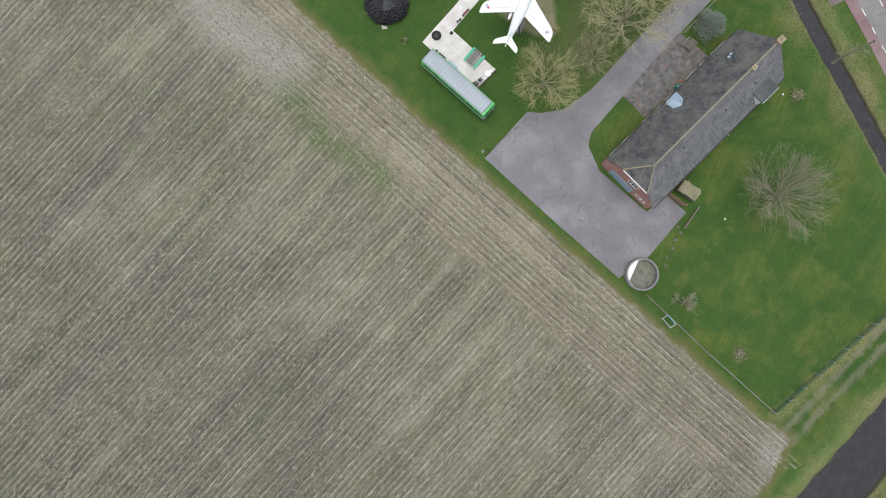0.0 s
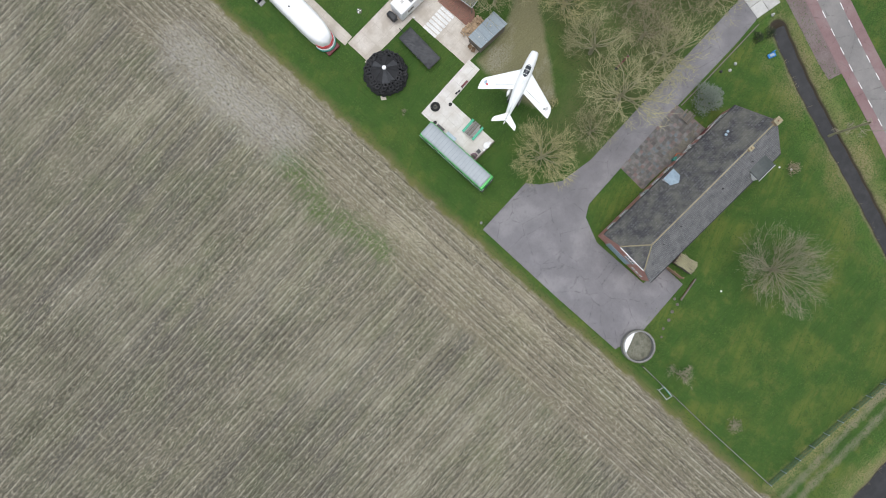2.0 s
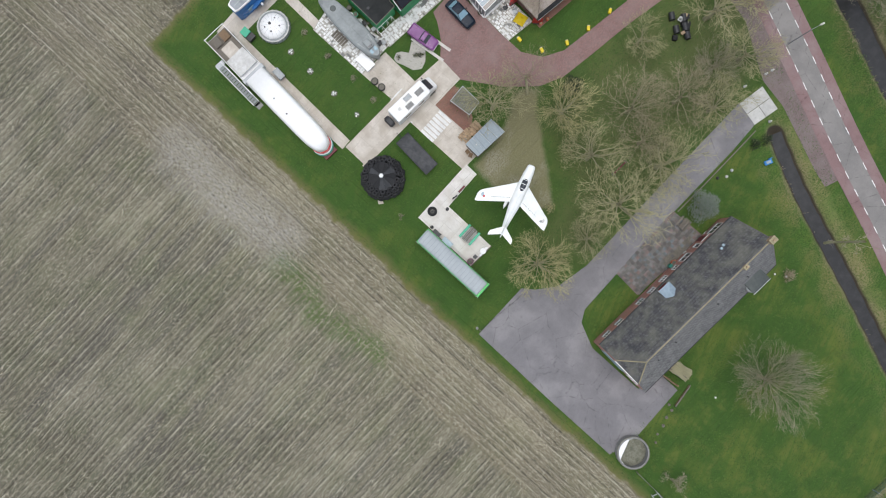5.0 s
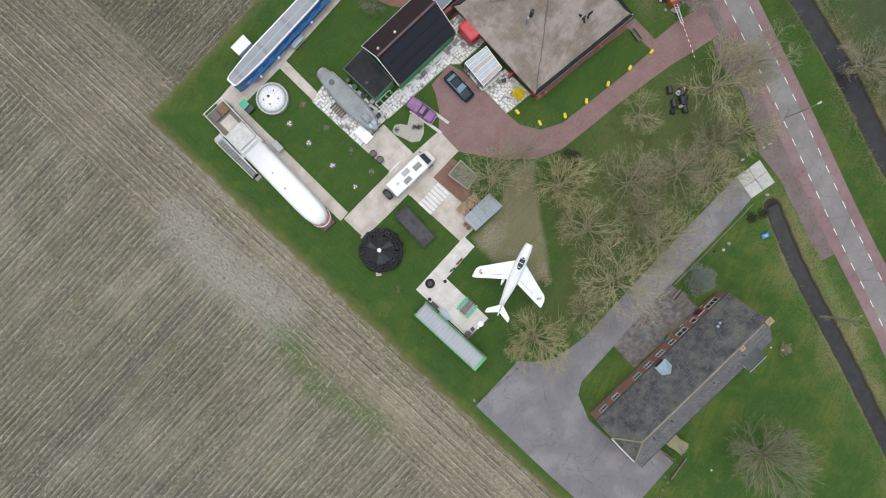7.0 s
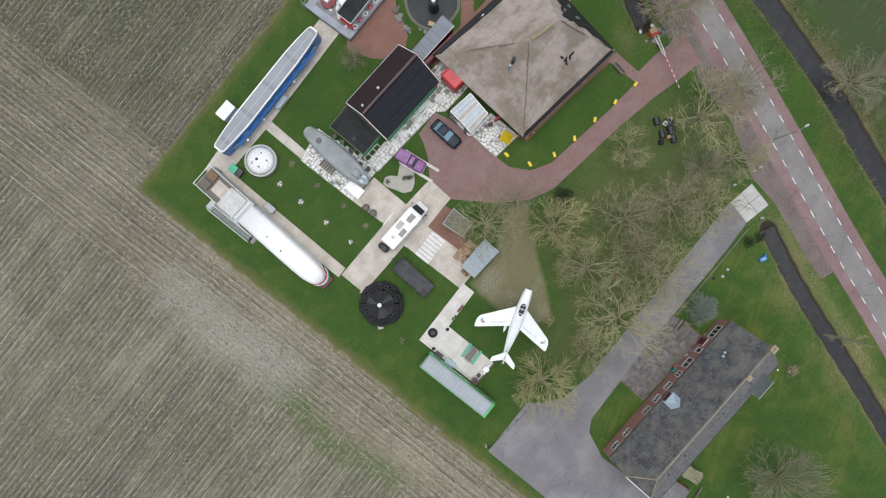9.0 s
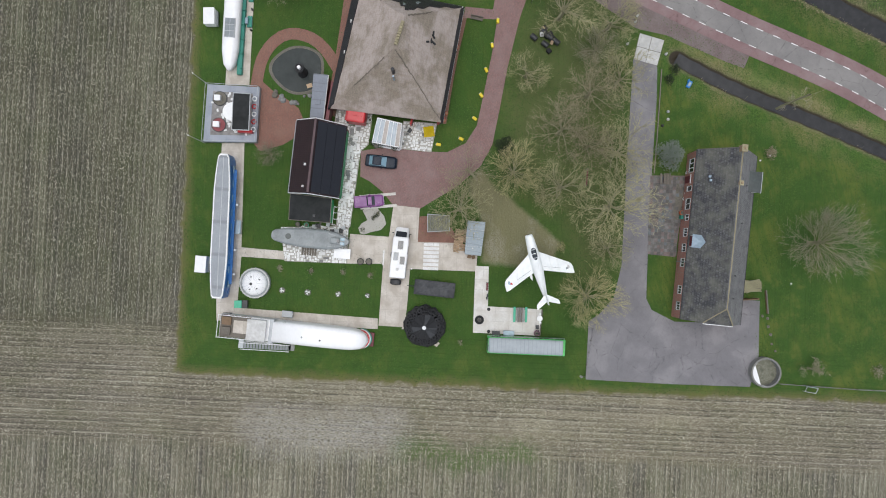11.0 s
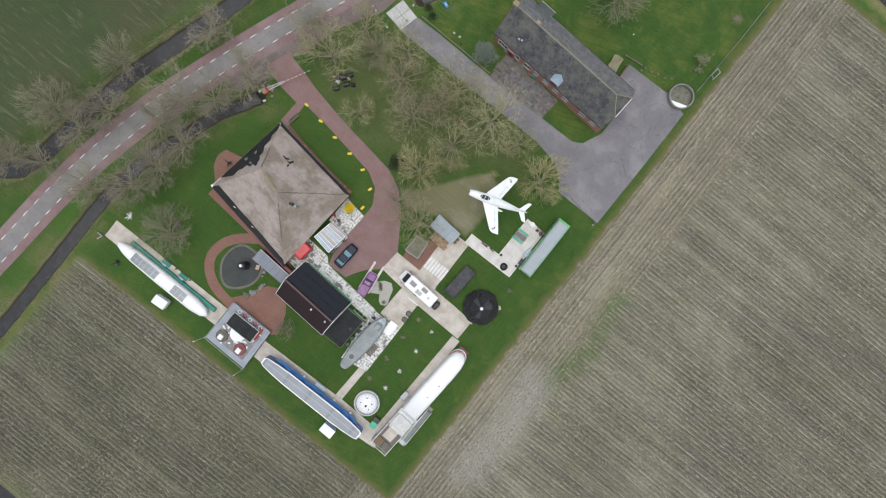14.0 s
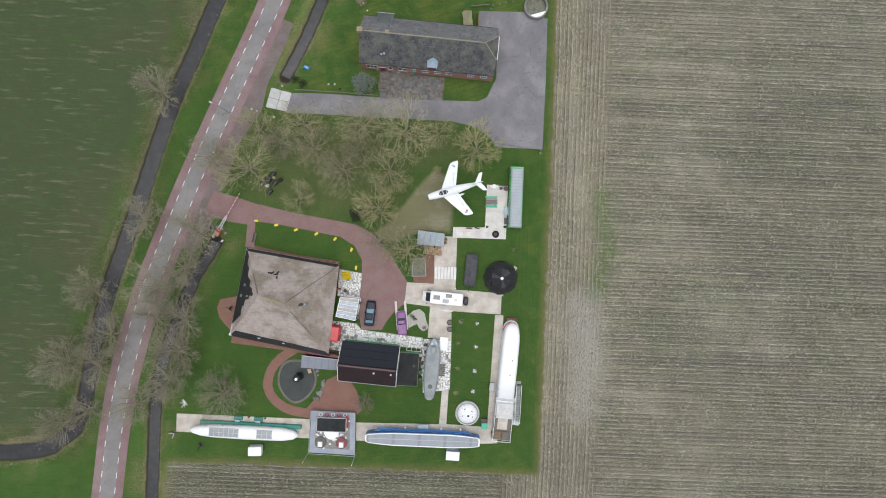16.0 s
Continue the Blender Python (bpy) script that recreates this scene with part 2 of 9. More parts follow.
    grass = mix(n, l, ramp(n, l, calc(n, l, "ADD", att["track"], calc(n, l, "MULTIPLY", calc(n, l, "SUBTRACT", wob, 0.5), 1.6)), -0.25, 0.35, 0, 0.6), grass, rut)
    # edge of the field: yellowed strip, then soil
    edge = calc(n, l, "ADD", att["lawn"], calc(n, l, "ADD", calc(n, l, "MULTIPLY", calc(n, l, "SUBTRACT", wob, 0.5), 2.6), calc(n, l, "MULTIPLY", calc(n, l, "SUBTRACT", fine, 0.5), 0.9)))
    grass = mix(n, l, ramp(n, l, edge, 0.1, 1.5, 0.75, 0.0), grass, mix(n, l, fine, (0.13, 0.115, 0.045), (0.22, 0.18, 0.08)))
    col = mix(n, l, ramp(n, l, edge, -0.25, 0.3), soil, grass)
    # banks of the ditches: rank grass, dead reed, then mud at the water
    reed = mix(n, l, ramp(n, l, fine, 0.35, 0.7), (0.10, 0.125, 0.035), (0.34, 0.29, 0.17))
    reedy = calc(n, l, "MULTIPLY", ramp(n, l, calc(n, l, "ADD", att["bank"], calc(n, l, "MULTIPLY", wob, 1.4)), 1.6, 0.7), ramp(n, l, mid, 0.36, 0.55, 0.5, 1.0))
    rank = calc(n, l, "MULTIPLY", ramp(n, l, calc(n, l, "ADD", att["bank"], calc(n, l, "MULTIPLY", wob, 5.0)), 7.0, 4.0), ramp(n, l, fine, 0.42, 0.62))
    col = mix(n, l, calc(n, l, "MULTIPLY", rank, 0.85), col, mix(n, l, ramp(n, l, mid, 0.45, 0.58), (0.10, 0.18, 0.03), (0.24, 0.205, 0.105)))
    col = mix(n, l, reedy, col, reed)
    col = mix(n, l, ramp(n, l, att["bank"], 0.35, 0.1), col, (0.05, 0.04, 0.026))
    l.new(col, b.inputs["Base Color"])
    bump_to(n, l, b, calc(n, l, "ADD", calc(n, l, "MULTIPLY", row, 0.6), calc(n, l, "ADD", calc(n, l, "MULTIPLY", grain, 0.7), calc(n, l, "MULTIPLY", fine, 0.7))), 0.8, 0.09)
    return m


def asphalt_material(name, c1, c2, pale, patch=0.35):
    m, n, l, b = nodes_of(name, 0.9)
    v = place(n, l)
    f, g, k = noise_of(n, l, v, 24, 3, 0.7), noise_of(n, l, v, 0.22, 5, 0.6), noise_of(n, l, v, 1.6, 5, 0.65)
    col = mix(n, l, ramp(n, l, f, 0.3, 0.7), c1, c2)
    worn = calc(n, l, "ADD", calc(n, l, "MULTIPLY", g, 0.75), calc(n, l, "MULTIPLY", k, 0.25))
    col = mix(n, l, ramp(n, l, worn, 0.48, 0.60, 0, patch), col, pale)
    col = mix(n, l, ramp(n, l, g, 0.46, 0.34, 0, 0.25), col, tuple(x * 0.72 for x in c1))
    col = mix(n, l, ramp(n, l, k, 0.5, 0.8, 0, 0.35), col, tuple(x * 0.6 for x in c1))
    crack = n.new("ShaderNodeTexVoronoi")
    crack.feature = "DISTANCE_TO_EDGE"
    crack.inputs["Scale"].default_value = 0.33
    l.new(mix(n, l, 0.12, v, noise_of(n, l, v, 1.1, 4)), crack.inputs["Vector"])
    col = mix(n, l, calc(n, l, "MULTIPLY", ramp(n, l, crack.outputs["Distance"], 0.018, 0.004), ramp(n, l, k, 0.44, 0.58, 0, 0.5)), col, tuple(x * 0.5 for x in c1))
    l.new(col, b.inputs["Base Color"])
    bump_to(n, l, b, f, 0.3, 0.008)
    return m


def slabs_material(name, c1, c2, joint, w, h, angle, pale):
    m = pieces(name, c1, c2, joint, w, h, angle, 0.85, 0.018, 0.4, moss=pale, offset=0.0, stain=0.3, coarse=0.6, blotch=0.72)
    return m


def water_material():
    m, n, l, b = nodes_of("ditch_water", 0.22)
    v = place(n, l)
    k = noise_of(n, l, v, 0.9, 4)
    l.new(mix(n, l, ramp(n, l, k, 0.4, 0.7), (0.028, 0.028, 0.028), (0.040, 0.040, 0.040)), b.inputs["Base Color"])
    b.inputs["Specular IOR Level"].default_value = 0.5
    bump_to(n, l, b, noise_of(n, l, v, 5.0, 3), 0.03, 0.02)
    return m


def glass_material(name, tint=(0.03, 0.035, 0.04), rough=0.05):
    m, n, l, b = nodes_of(name, rough)
    v = place(n, l)
    l.new(mix(n, l, noise_of(n, l, v, 1.5), tint, tuple(x * 1.6 for x in tint)), b.inputs["Base Color"])
    b.inputs["Specular IOR Level"].default_value = 0.7
    return m


def weathered_roof(name, c1, c2, angle, period, rough=0.45, metal=0.0, along=0, pale=None):
    """Sheet roof with seams every so many metres across the given local axis."""
    m, n, l, b = nodes_of(name, rough, metal)
    v = place(n, l, angle)
    s = n.new("ShaderNodeSeparateXYZ")
    l.new(v, s.inputs[0])
    w = calc(n, l, "SINE", calc(n, l, "MULTIPLY", s.outputs[along], 2 * math.pi / period))
    f, g = noise_of(n, l, v, 4.0, 5), noise_of(n, l, v, 0.5, 4)
    col = mix(n, l, ramp(n, l, f, 0.3, 0.7), c1, c2)
    col = mix(n, l, ramp(n, l, w, 0.9, 1.0, 0, 0.45), col, tuple(x * 0.5 for x in c2))
    col = mix(n, l, ramp(n, l, g, 0.45, 0.7, 0, 0.35), col, pale or tuple(x * 0.6 for x in c1))
    l.new(col, b.inputs["Base Color"])
    bump_to(n, l, b, w, 0.35, 0.02)
    return m


def thatch_material():
    m, n, l, b = nodes_of("thatch", 0.98)
    v = place(n, l)
    f, g, k = noise_of(n, l, v, 9.0, 6, 0.75), noise_of(n, l, v, 0.28, 5, 0.6), noise_of(n, l, v, 1.2, 5)
    col = mix(n, l, ramp(n, l, f, 0.3, 0.72), (0.20, 0.165, 0.13), (0.44, 0.375, 0.305))
    col = mix(n, l, ramp(n, l, g, 0.42, 0.58, 0, 0.75), col, (0.52, 0.44, 0.405))
    col = mix(n, l, ramp(n, l, g, 0.5, 0.36, 0, 0.35), col, (0.25, 0.205, 0.155))
    col = mix(n, l, ramp(n, l, k, 0.5, 0.68, 0, 0.35), col, (0.25, 0.19, 0.14))
    for turn, amount in ((-8, 0.32), (82, 0.2)):
        course = noise_of(n, l, place(n, l, turn, (0.7, 5.5, 1)), 1.0, 5, 0.7)
        col = mix(n, l, ramp(n, l, course, 0.5, 0.66, 0, amount), col, (0.17, 0.145, 0.118))
        col = mix(n, l, ramp(n, l, course, 0.46, 0.36, 0, amount * 0.8), col, (0.43, 0.385, 0.335))
    l.new(col, b.inputs["Base Color"])
    bump_to(n, l, b, f, 0.8, 0.06)
    return m


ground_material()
water_material()
thatch_material()
asphalt_material("asphalt_drive", (0.168, 0.161, 0.168), (0.238, 0.229, 0.238), (0.33, 0.318, 0.318), 0.45)
asphalt_material("asphalt_road", (0.19, 0.18, 0.172), (0.262, 0.25, 0.24), (0.315, 0.298, 0.28), 0.5)
asphalt_material("asphalt_red", (0.20, 0.125, 0.124), (0.28, 0.185, 0.182), (0.31, 0.25, 0.24), 0.5)
pieces("brick_paving", (0.345, 0.19, 0.172), (0.265, 0.155, 0.146), (0.19, 0.148, 0.132), 0.22, 0.11, 8, moss=(0.33, 0.245, 0.225))
pieces("brick_paving_orange", (0.35, 0.165, 0.118), (0.27, 0.13, 0.098), (0.165, 0.115, 0.092), 0.22, 0.11, 2, moss=(0.29, 0.175, 0.135))
pieces("verge_brick", (0.25, 0.19, 0.18), (0.19, 0.14, 0.135), (0.15, 0.12, 0.11), 0.22, 0.11, 15, moss=(0.27, 0.235, 0.22))
pieces("house_brick", (0.56, 0.235, 0.19), (0.46, 0.19, 0.15), (0.42, 0.33, 0.28), 0.22, 0.065, -3, upright=True)
pieces("farm_brick", (0.21, 0.07, 0.055), (0.16, 0.06, 0.05), (0.24, 0.2, 0.17), 0.22, 0.065, -9, upright=True)
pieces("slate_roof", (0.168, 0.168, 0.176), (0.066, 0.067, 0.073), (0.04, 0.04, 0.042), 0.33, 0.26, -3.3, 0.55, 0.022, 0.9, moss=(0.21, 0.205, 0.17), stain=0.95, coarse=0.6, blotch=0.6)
# paler slate for the house's north slope: its brighter light is in the colour
pieces("slate_roof_lit", (0.31, 0.305, 0.315), (0.19, 0.187, 0.197), (0.07, 0.07, 0.073), 0.26, 0.22, -3.3, 0.7, 0.03, 0.9, moss=(0.33, 0.325, 0.31), stain=0.6, coarse=0.8)
pieces("red_tile_roof", (0.046, 0.015, 0.019), (0.03, 0.011, 0.014), (0.008, 0.005, 0.006), 0.26, 0.34, -3, 0.6, 0.05, 0.9, moss=(0.036, 0.018, 0.018), offset=0.0)
pieces("black_tiles", (0.03, 0.03, 0.034), (0.022, 0.022, 0.025), (0.012, 0.012, 0.012), 0.26, 0.34, -9, 0.5, 0.02, 0.8, moss=(0.04, 0.04, 0.04), offset=0.0)
slabs_material("concrete_path", (0.66, 0.61, 0.54), (0.61, 0.56, 0.49), (0.47, 0.42, 0.355), 2.0, 2.0, 0, (0.42, 0.365, 0.30))
slabs_material("concrete_deck", (0.76, 0.735, 0.69), (0.71, 0.685, 0.64), (0.49, 0.46, 0.42), 1.5, 2.0, 0, (0.56, 0.52, 0.46))
slabs_material("concrete_slab", (0.52, 0.52, 0.50), (0.48, 0.48, 0.465), (0.22, 0.21, 0.19), 1.87, 3.9, 15, (0.46, 0.45, 0.42))
slabs_material("grey_deck", (0.36, 0.39, 0.44), (0.325, 0.355, 0.405), (0.24, 0.26, 0.30), 2.4, 2.4, -2, (0.40, 0.42, 0.46))
plain("white_paint", (0.88, 0.88, 0.87), (0.81, 0.81, 0.80), 0.4, fine=3, coarse=0.5, dirt=0.10, bump=0.05)
plain("white_hull", (0.92, 0.92, 0.91), (0.87, 0.87, 0.86), 0.35, fine=2, coarse=0.35, dirt=0.08, bump=0.04)
plain("dirty_white", (0.66, 0.66, 0.64), (0.52, 0.51, 0.48), 0.6, fine=2.5, coarse=0.8, dirt=0.35)
plain("aircraft_skin", (0.91, 0.92, 0.90), (0.83, 0.86, 0.85), 0.38, fine=1.6, coarse=0.7, dirt=0.16, bump=0.05)
plain("grey_paint", (0.29, 0.315, 0.315), (0.235, 0.255, 0.255), 0.5, fine=3, coarse=0.7, dirt=0.3)
plain("pale_grey", (0.50, 0.52, 0.53), (0.43, 0.45, 0.46), 0.5, fine=3, coarse=0.6, dirt=0.25)
plain("aluminium", (0.62, 0.63, 0.64), (0.5, 0.51, 0.52), 0.35, 0.7, fine=4, coarse=1.0, dirt=0.2)
plain("steel_dark", (0.06, 0.062, 0.065), (0.04, 0.04, 0.042), 0.5, 0.4, fine=8, dirt=0.3)
plain("rubber", (0.018, 0.018, 0.019), (0.012, 0.012, 0.012), 0.75, fine=10, dirt=0.2, bump=0.3)
plain("tyre_stack", (0.024, 0.024, 0.026), (0.014, 0.014, 0.015), 0.7, fine=14, dirt=0.3, bump=0.3, random=0.25)
plain("bus_green", (0.07, 0.50, 0.10), (0.055, 0.42, 0.085), 0.3, fine=3, dirt=0.2, bump=0.02)
plain("bench_green", (0.06, 0.46, 0.28), (0.05, 0.38, 0.23), 0.5, fine=5, dirt=0.2)
plain("teal_paint", (0.03, 0.27, 0.20), (0.025, 0.21, 0.16), 0.5, fine=4, dirt=0.3)
plain("mesh_green", (0.055, 0.16, 0.115), (0.04, 0.12, 0.085), 0.7, fine=4, dirt=0.3)
plain("barn_green", (0.03, 0.36, 0.13), (0.028, 0.29, 0.11), 0.5, fine=4, dirt=0.2)
plain("blue_paint", (0.025, 0.17, 0.46), (0.02, 0.13, 0.37), 0.35, fine=3, dirt=0.25)
plain("toy_blue", (0.03, 0.24, 0.62), (0.025, 0.20, 0.52), 0.4, fine=6, dirt=0.1)
plain("red_paint", (0.55, 0.03, 0.035), (0.46, 0.025, 0.03), 0.35, fine=3, dirt=0.2, bump=0.03)
plain("red_tub", (0.30, 0.07, 0.075), (0.22, 0.05, 0.055), 0.6, fine=4, dirt=0.3)
plain("maroon", (0.16, 0.022, 0.03), (0.12, 0.02, 0.025), 0.5, fine=4)
plain("purple_paint", (0.22, 0.065, 0.24), (0.18, 0.05, 0.20), 0.3, fine=3, dirt=0.2, bump=0.02)
plain("magenta", (0.20, 0.04, 0.13), (0.15, 0.035, 0.10), 0.6, fine=6)
plain("car_navy", (0.010, 0.017, 0.03), (0.008, 0.014, 0.025), 0.3, 0.1, fine=3, dirt=0.1, bump=0.0)
plain("yellow_paint", (0.80, 0.62, 0.01), (0.72, 0.54, 0.01), 0.45, fine=5, dirt=0.12)
plain("orange", (0.62, 0.13, 0.03), (0.5, 0.1, 0.03), 0.6, fine=6)
plain("timber", (0.30, 0.20, 0.115), (0.20, 0.13, 0.08), 0.8, fine=9, random=0.3)
plain("grey_timber", (0.21, 0.185, 0.15), (0.14, 0.125, 0.105), 0.85, fine=9, random=0.2)
plain("cut_log", (0.50, 0.37, 0.24), (0.36, 0.25, 0.155), 0.85, fine=12, random=0.35)
plain("ridge_tile", (0.44, 0.385, 0.24), (0.27, 0.235, 0.15), 0.85, fine=5)
plain("chimney_brick", (0.46, 0.34, 0.22), (0.34, 0.24, 0.15), 0.85, fine=6)
plain("felt_roof", (0.022, 0.024, 0.024), (0.016, 0.018, 0.018), 0.85, fine=3, coarse=0.7, dirt=0.4)
plain("tarp", (0.06, 0.062, 0.066), (0.04, 0.042, 0.045), 0.6, fine=2.5, coarse=0.8, dirt=0.4, bump=0.4, dist=0.05)
plain("lead", (0.075, 0.09, 0.085), (0.055, 0.065, 0.063), 0.5, fine=3, dirt=0.3)
plain("zinc_pale", (0.33, 0.42, 0.49), (0.27, 0.35, 0.41), 0.4, 0.2, fine=3, dirt=0.2)
plain("solar_cell", (0.011, 0.012, 0.018), (0.009, 0.01, 0.015), 0.18, fine=3, dirt=0.1, bump=0.0)
plain("bark", (0.38, 0.36, 0.225), (0.27, 0.255, 0.16), 0.95, fine=9, dirt=0.4, bump=0.6)
plain("moss_roof", (0.27, 0.265, 0.21), (0.12, 0.125, 0.085), 0.95, fine=7, coarse=1.5, dirt=0.6, bump=0.5)
plain("slab_concrete", (0.60, 0.595, 0.57), (0.48, 0.475, 0.45), 0.9, fine=2.5, coarse=0.7, dirt=0.35, random=0.15)
plain("twig_brown", (0.37, 0.315, 0.205), (0.26, 0.22, 0.145), 0.95, fine=1.2, dirt=0.3, random=0.15)
plain("twig", (0.44, 0.41, 0.23), (0.31, 0.29, 0.155), 0.95, fine=1.2, dirt=0.3, random=0.15)
plain("twig_grey", (0.36, 0.325, 0.23), (0.26, 0.235, 0.165), 0.95, fine=1.2, dirt=0.3, random=0.15)
plain("twig_gold", (0.50, 0.455, 0.235), (0.35, 0.32, 0.16), 0.95, fine=1.2, dirt=0.3)
plain("fir_leaf", (0.20, 0.235, 0.19), (0.12, 0.15, 0.115), 0.8, fine=3, random=0.2)


def strands(name, dark, pale, light):
    """Scattered strips, each with a tone of its own."""
    m, n, l, b = nodes_of(name, 0.95)
    r = n.new("ShaderNodeNewGeometry").outputs["Random Per Island"]
    col = mix(n, l, ramp(n, l, r, 0.0, 0.75), dark, pale)
    col = mix(n, l, ramp(n, l, r, 0.75, 1.0), col, light)
    g = noise_of(n, l, place(n, l), 0.4, 3)
    l.new(mix(n, l, ramp(n, l, g, 0.4, 0.7, 0, 0.35), col, dark), b.inputs["Base Color"])


strands("straw", (0.07, 0.06, 0.04), (0.40, 0.365, 0.27), (0.68, 0.635, 0.50))
strands("grass_blade", (0.028, 0.07, 0.011), (0.072, 0.14, 0.024), (0.105, 0.165, 0.036))
strands("dead_reed", (0.16, 0.13, 0.075), (0.36, 0.30, 0.18), (0.52, 0.45, 0.29))
plain("thatch_dark", (0.24, 0.205, 0.165), (0.16, 0.138, 0.112), 0.98, fine=7, coarse=1.4, dirt=0.5, bump=0.5, dist=0.04)
plain("bush_leaf", (0.035, 0.055, 0.018), (0.022, 0.038, 0.012), 0.8, fine=3)
plain("pond_water", (0.04, 0.05, 0.047), (0.03, 0.037, 0.036), 0.35, fine=1.5, coarse=0.5, bump=0.03)
MATS["pond_water"].node_tree.nodes["Principled BSDF"].inputs["Specular IOR Level"].default_value = 0.2
plain("worn_floor", (0.34, 0.325, 0.31), (0.20, 0.19, 0.18), 0.9, fine=2.2, coarse=0.9, dirt=0.6, bump=0.3)
plain("pale_gravel", (0.52, 0.50, 0.45), (0.36, 0.345, 0.30), 0.95, fine=14, bump=0.5)
plain("clay_soil", (0.20, 0.185, 0.15), (0.12, 0.11, 0.09), 0.95, fine=6, bump=0.5, dist=0.03)
plain("stone_white", (0.88, 0.88, 0.86), (0.76, 0.76, 0.74), 0.8, fine=4, dirt=0.2, random=0.22)
plain("barn_ridge", (0.15, 0.10, 0.105), (0.10, 0.068, 0.072), 0.7, fine=6)
plain("interior_tan", (0.46, 0.41, 0.37), (0.36, 0.32, 0.28), 0.4, fine=2)
plain("stone_grey", (0.30, 0.30, 0.29), (0.2, 0.2, 0.19), 0.85, fine=6, random=0.3)
plain("marking_white", (0.86, 0.86, 0.84), (0.68, 0.67, 0.65), 0.8, fine=9, dirt=0.3)
m, n, l, b = nodes_of("patio_slab", 0.9)
r = n.new("ShaderNodeObjectInfo").outputs["Random"]
c = mix(n, l, ramp(n, l, r, 0.0, 0.5), (0.12, 0.115, 0.108), (0.22, 0.215, 0.205))
c = mix(n, l, ramp(n, l, r, 0.6, 0.75), c, (0.235, 0.165, 0.155))
c = mix(n, l, ramp(n, l, r, 0.82, 0.9), c, (0.17, 0.195, 0.205))
l.new(mix(n, l, ramp(n, l, noise_of(n, l, place(n, l), 1.2, 6, 0.7), 0.35, 0.65, 0, 0.75), c, (0.085, 0.078, 0.068)), b.inputs["Base Color"])
plain("glass_roof", (0.40, 0.46, 0.50), (0.30, 0.35, 0.39), 0.15, fine=1.5, dirt=0.2, bump=0.0)
glass_material("dark_glass")
glass_material("blue_glass", (0.16, 0.26, 0.32))
MATS["car_navy"].node_tree.nodes["Principled BSDF"].inputs["Specular IOR Level"].default_value = 0.2
glass_material("grey_glass", (0.16, 0.18, 0.19), 0.12)
weathered_roof("bus_roof", (0.33, 0.37, 0.39), (0.38, 0.42, 0.44), 91, 0.55, 0.45, 0.0, 0)
weathered_roof("tin_roof", (0.29, 0.345, 0.38), (0.23, 0.275, 0.30), -8, 1.0, 0.45, 0.1, 0, (0.30, 0.33, 0.33))
weathered_roof("boat_deck", (0.33, 0.355, 0.375), (0.29, 0.31, 0.33), -2, 4.6, 0.55, 0.0, 0)
weathered_roof("link_roof", (0.21, 0.23, 0.27), (0.18, 0.20, 0.235), -3, 1.2, 0.5, 0.0, 0)

# ---- mesh helpers ----


def thing(name, at, rz=0.0, z=0.0, label="", category="", group="", kind=""):
    e = new(name)
    e.empty_display_size = 0.3
    e.matrix_basis = pose(at[0], at[1], z, 0, 0, rz)
    return tagged(e, label, category, group, kind)


def part(name, bm, material, parent=None, label="", smooth=False):
    me = bpy.data.meshes.new(name)
    bmesh.ops.recalc_face_normals(bm, faces=bm.faces)
    bm.to_mesh(me)
    bm.free()
    me.materials.append(MATS[material])
    if smooth:
        for p in me.polygons:
            p.use_smooth = True
    ob = new(name, me)
    ob.parent = parent
    return tagged(ob, label)


def box(x0, x1, y0, y1, z0, z1, bevel=0.0, bm=None, rz=0.0, at=(0, 0)):
    own = bmesh.new()
    r = bmesh.ops.create_cube(own, size=1)["verts"]
    bmesh.ops.scale(own, vec=(x1 - x0, y1 - y0, z1 - z0), verts=r)
    bmesh.ops.translate(own, vec=((x0 + x1) / 2, (y0 + y1) / 2, (z0 + z1) / 2), verts=r)
    if bevel:
        bmesh.ops.bevel(own, geom=own.edges[:], offset=bevel, segments=2, affect="EDGES", profile=0.5)
    bmesh.ops.transform(own, matrix=pose(*at, 0, 0, 0, rz), verts=own.verts)
    return join(bm, own)


def join(bm, own):
    if bm is None:
        return own
    idx = [bm.verts.new(v.co) for v in own.verts]
    own.verts.index_update()
    for f in own.faces:
        bm.faces.new([idx[v.index] for v in f.verts])
    own.free()
    return bm


def cyl(x, y, z0, z1, r0, r1=None, n=16, bm=None, bevel=0.0):
    own = bmesh.new()
    bmesh.ops.create_cone(own, cap_ends=True, segments=n, radius1=r0, radius2=r0 if r1 is None else max(r1, 0.001), depth=z1 - z0)
    if bevel:
        bmesh.ops.bevel(own, geom=[e for e in own.edges if abs(e.verts[0].co.z - e.verts[1].co.z) < 1e-5], offset=bevel, segments=2, affect="EDGES", profile=0.5)
    bmesh.ops.translate(own, vec=(x, y, (z0 + z1) / 2), verts=own.verts)
    return join(bm, own)


def bar(a, b, r=0.03, n=5, bm=None, r2=None):
    a, b = Vector(a), Vector(b)
    own = bmesh.new()
    bmesh.ops.create_cone(own, cap_ends=True, segments=n, radius1=r, radius2=r if r2 is None else r2, depth=(b - a).length)
    bmesh.ops.transform(own, matrix=Matrix.Translation((a + b) / 2) @ (b - a).to_track_quat("Z", "Y").to_matrix().to_4x4(), verts=own.verts)
    return join(bm, own)


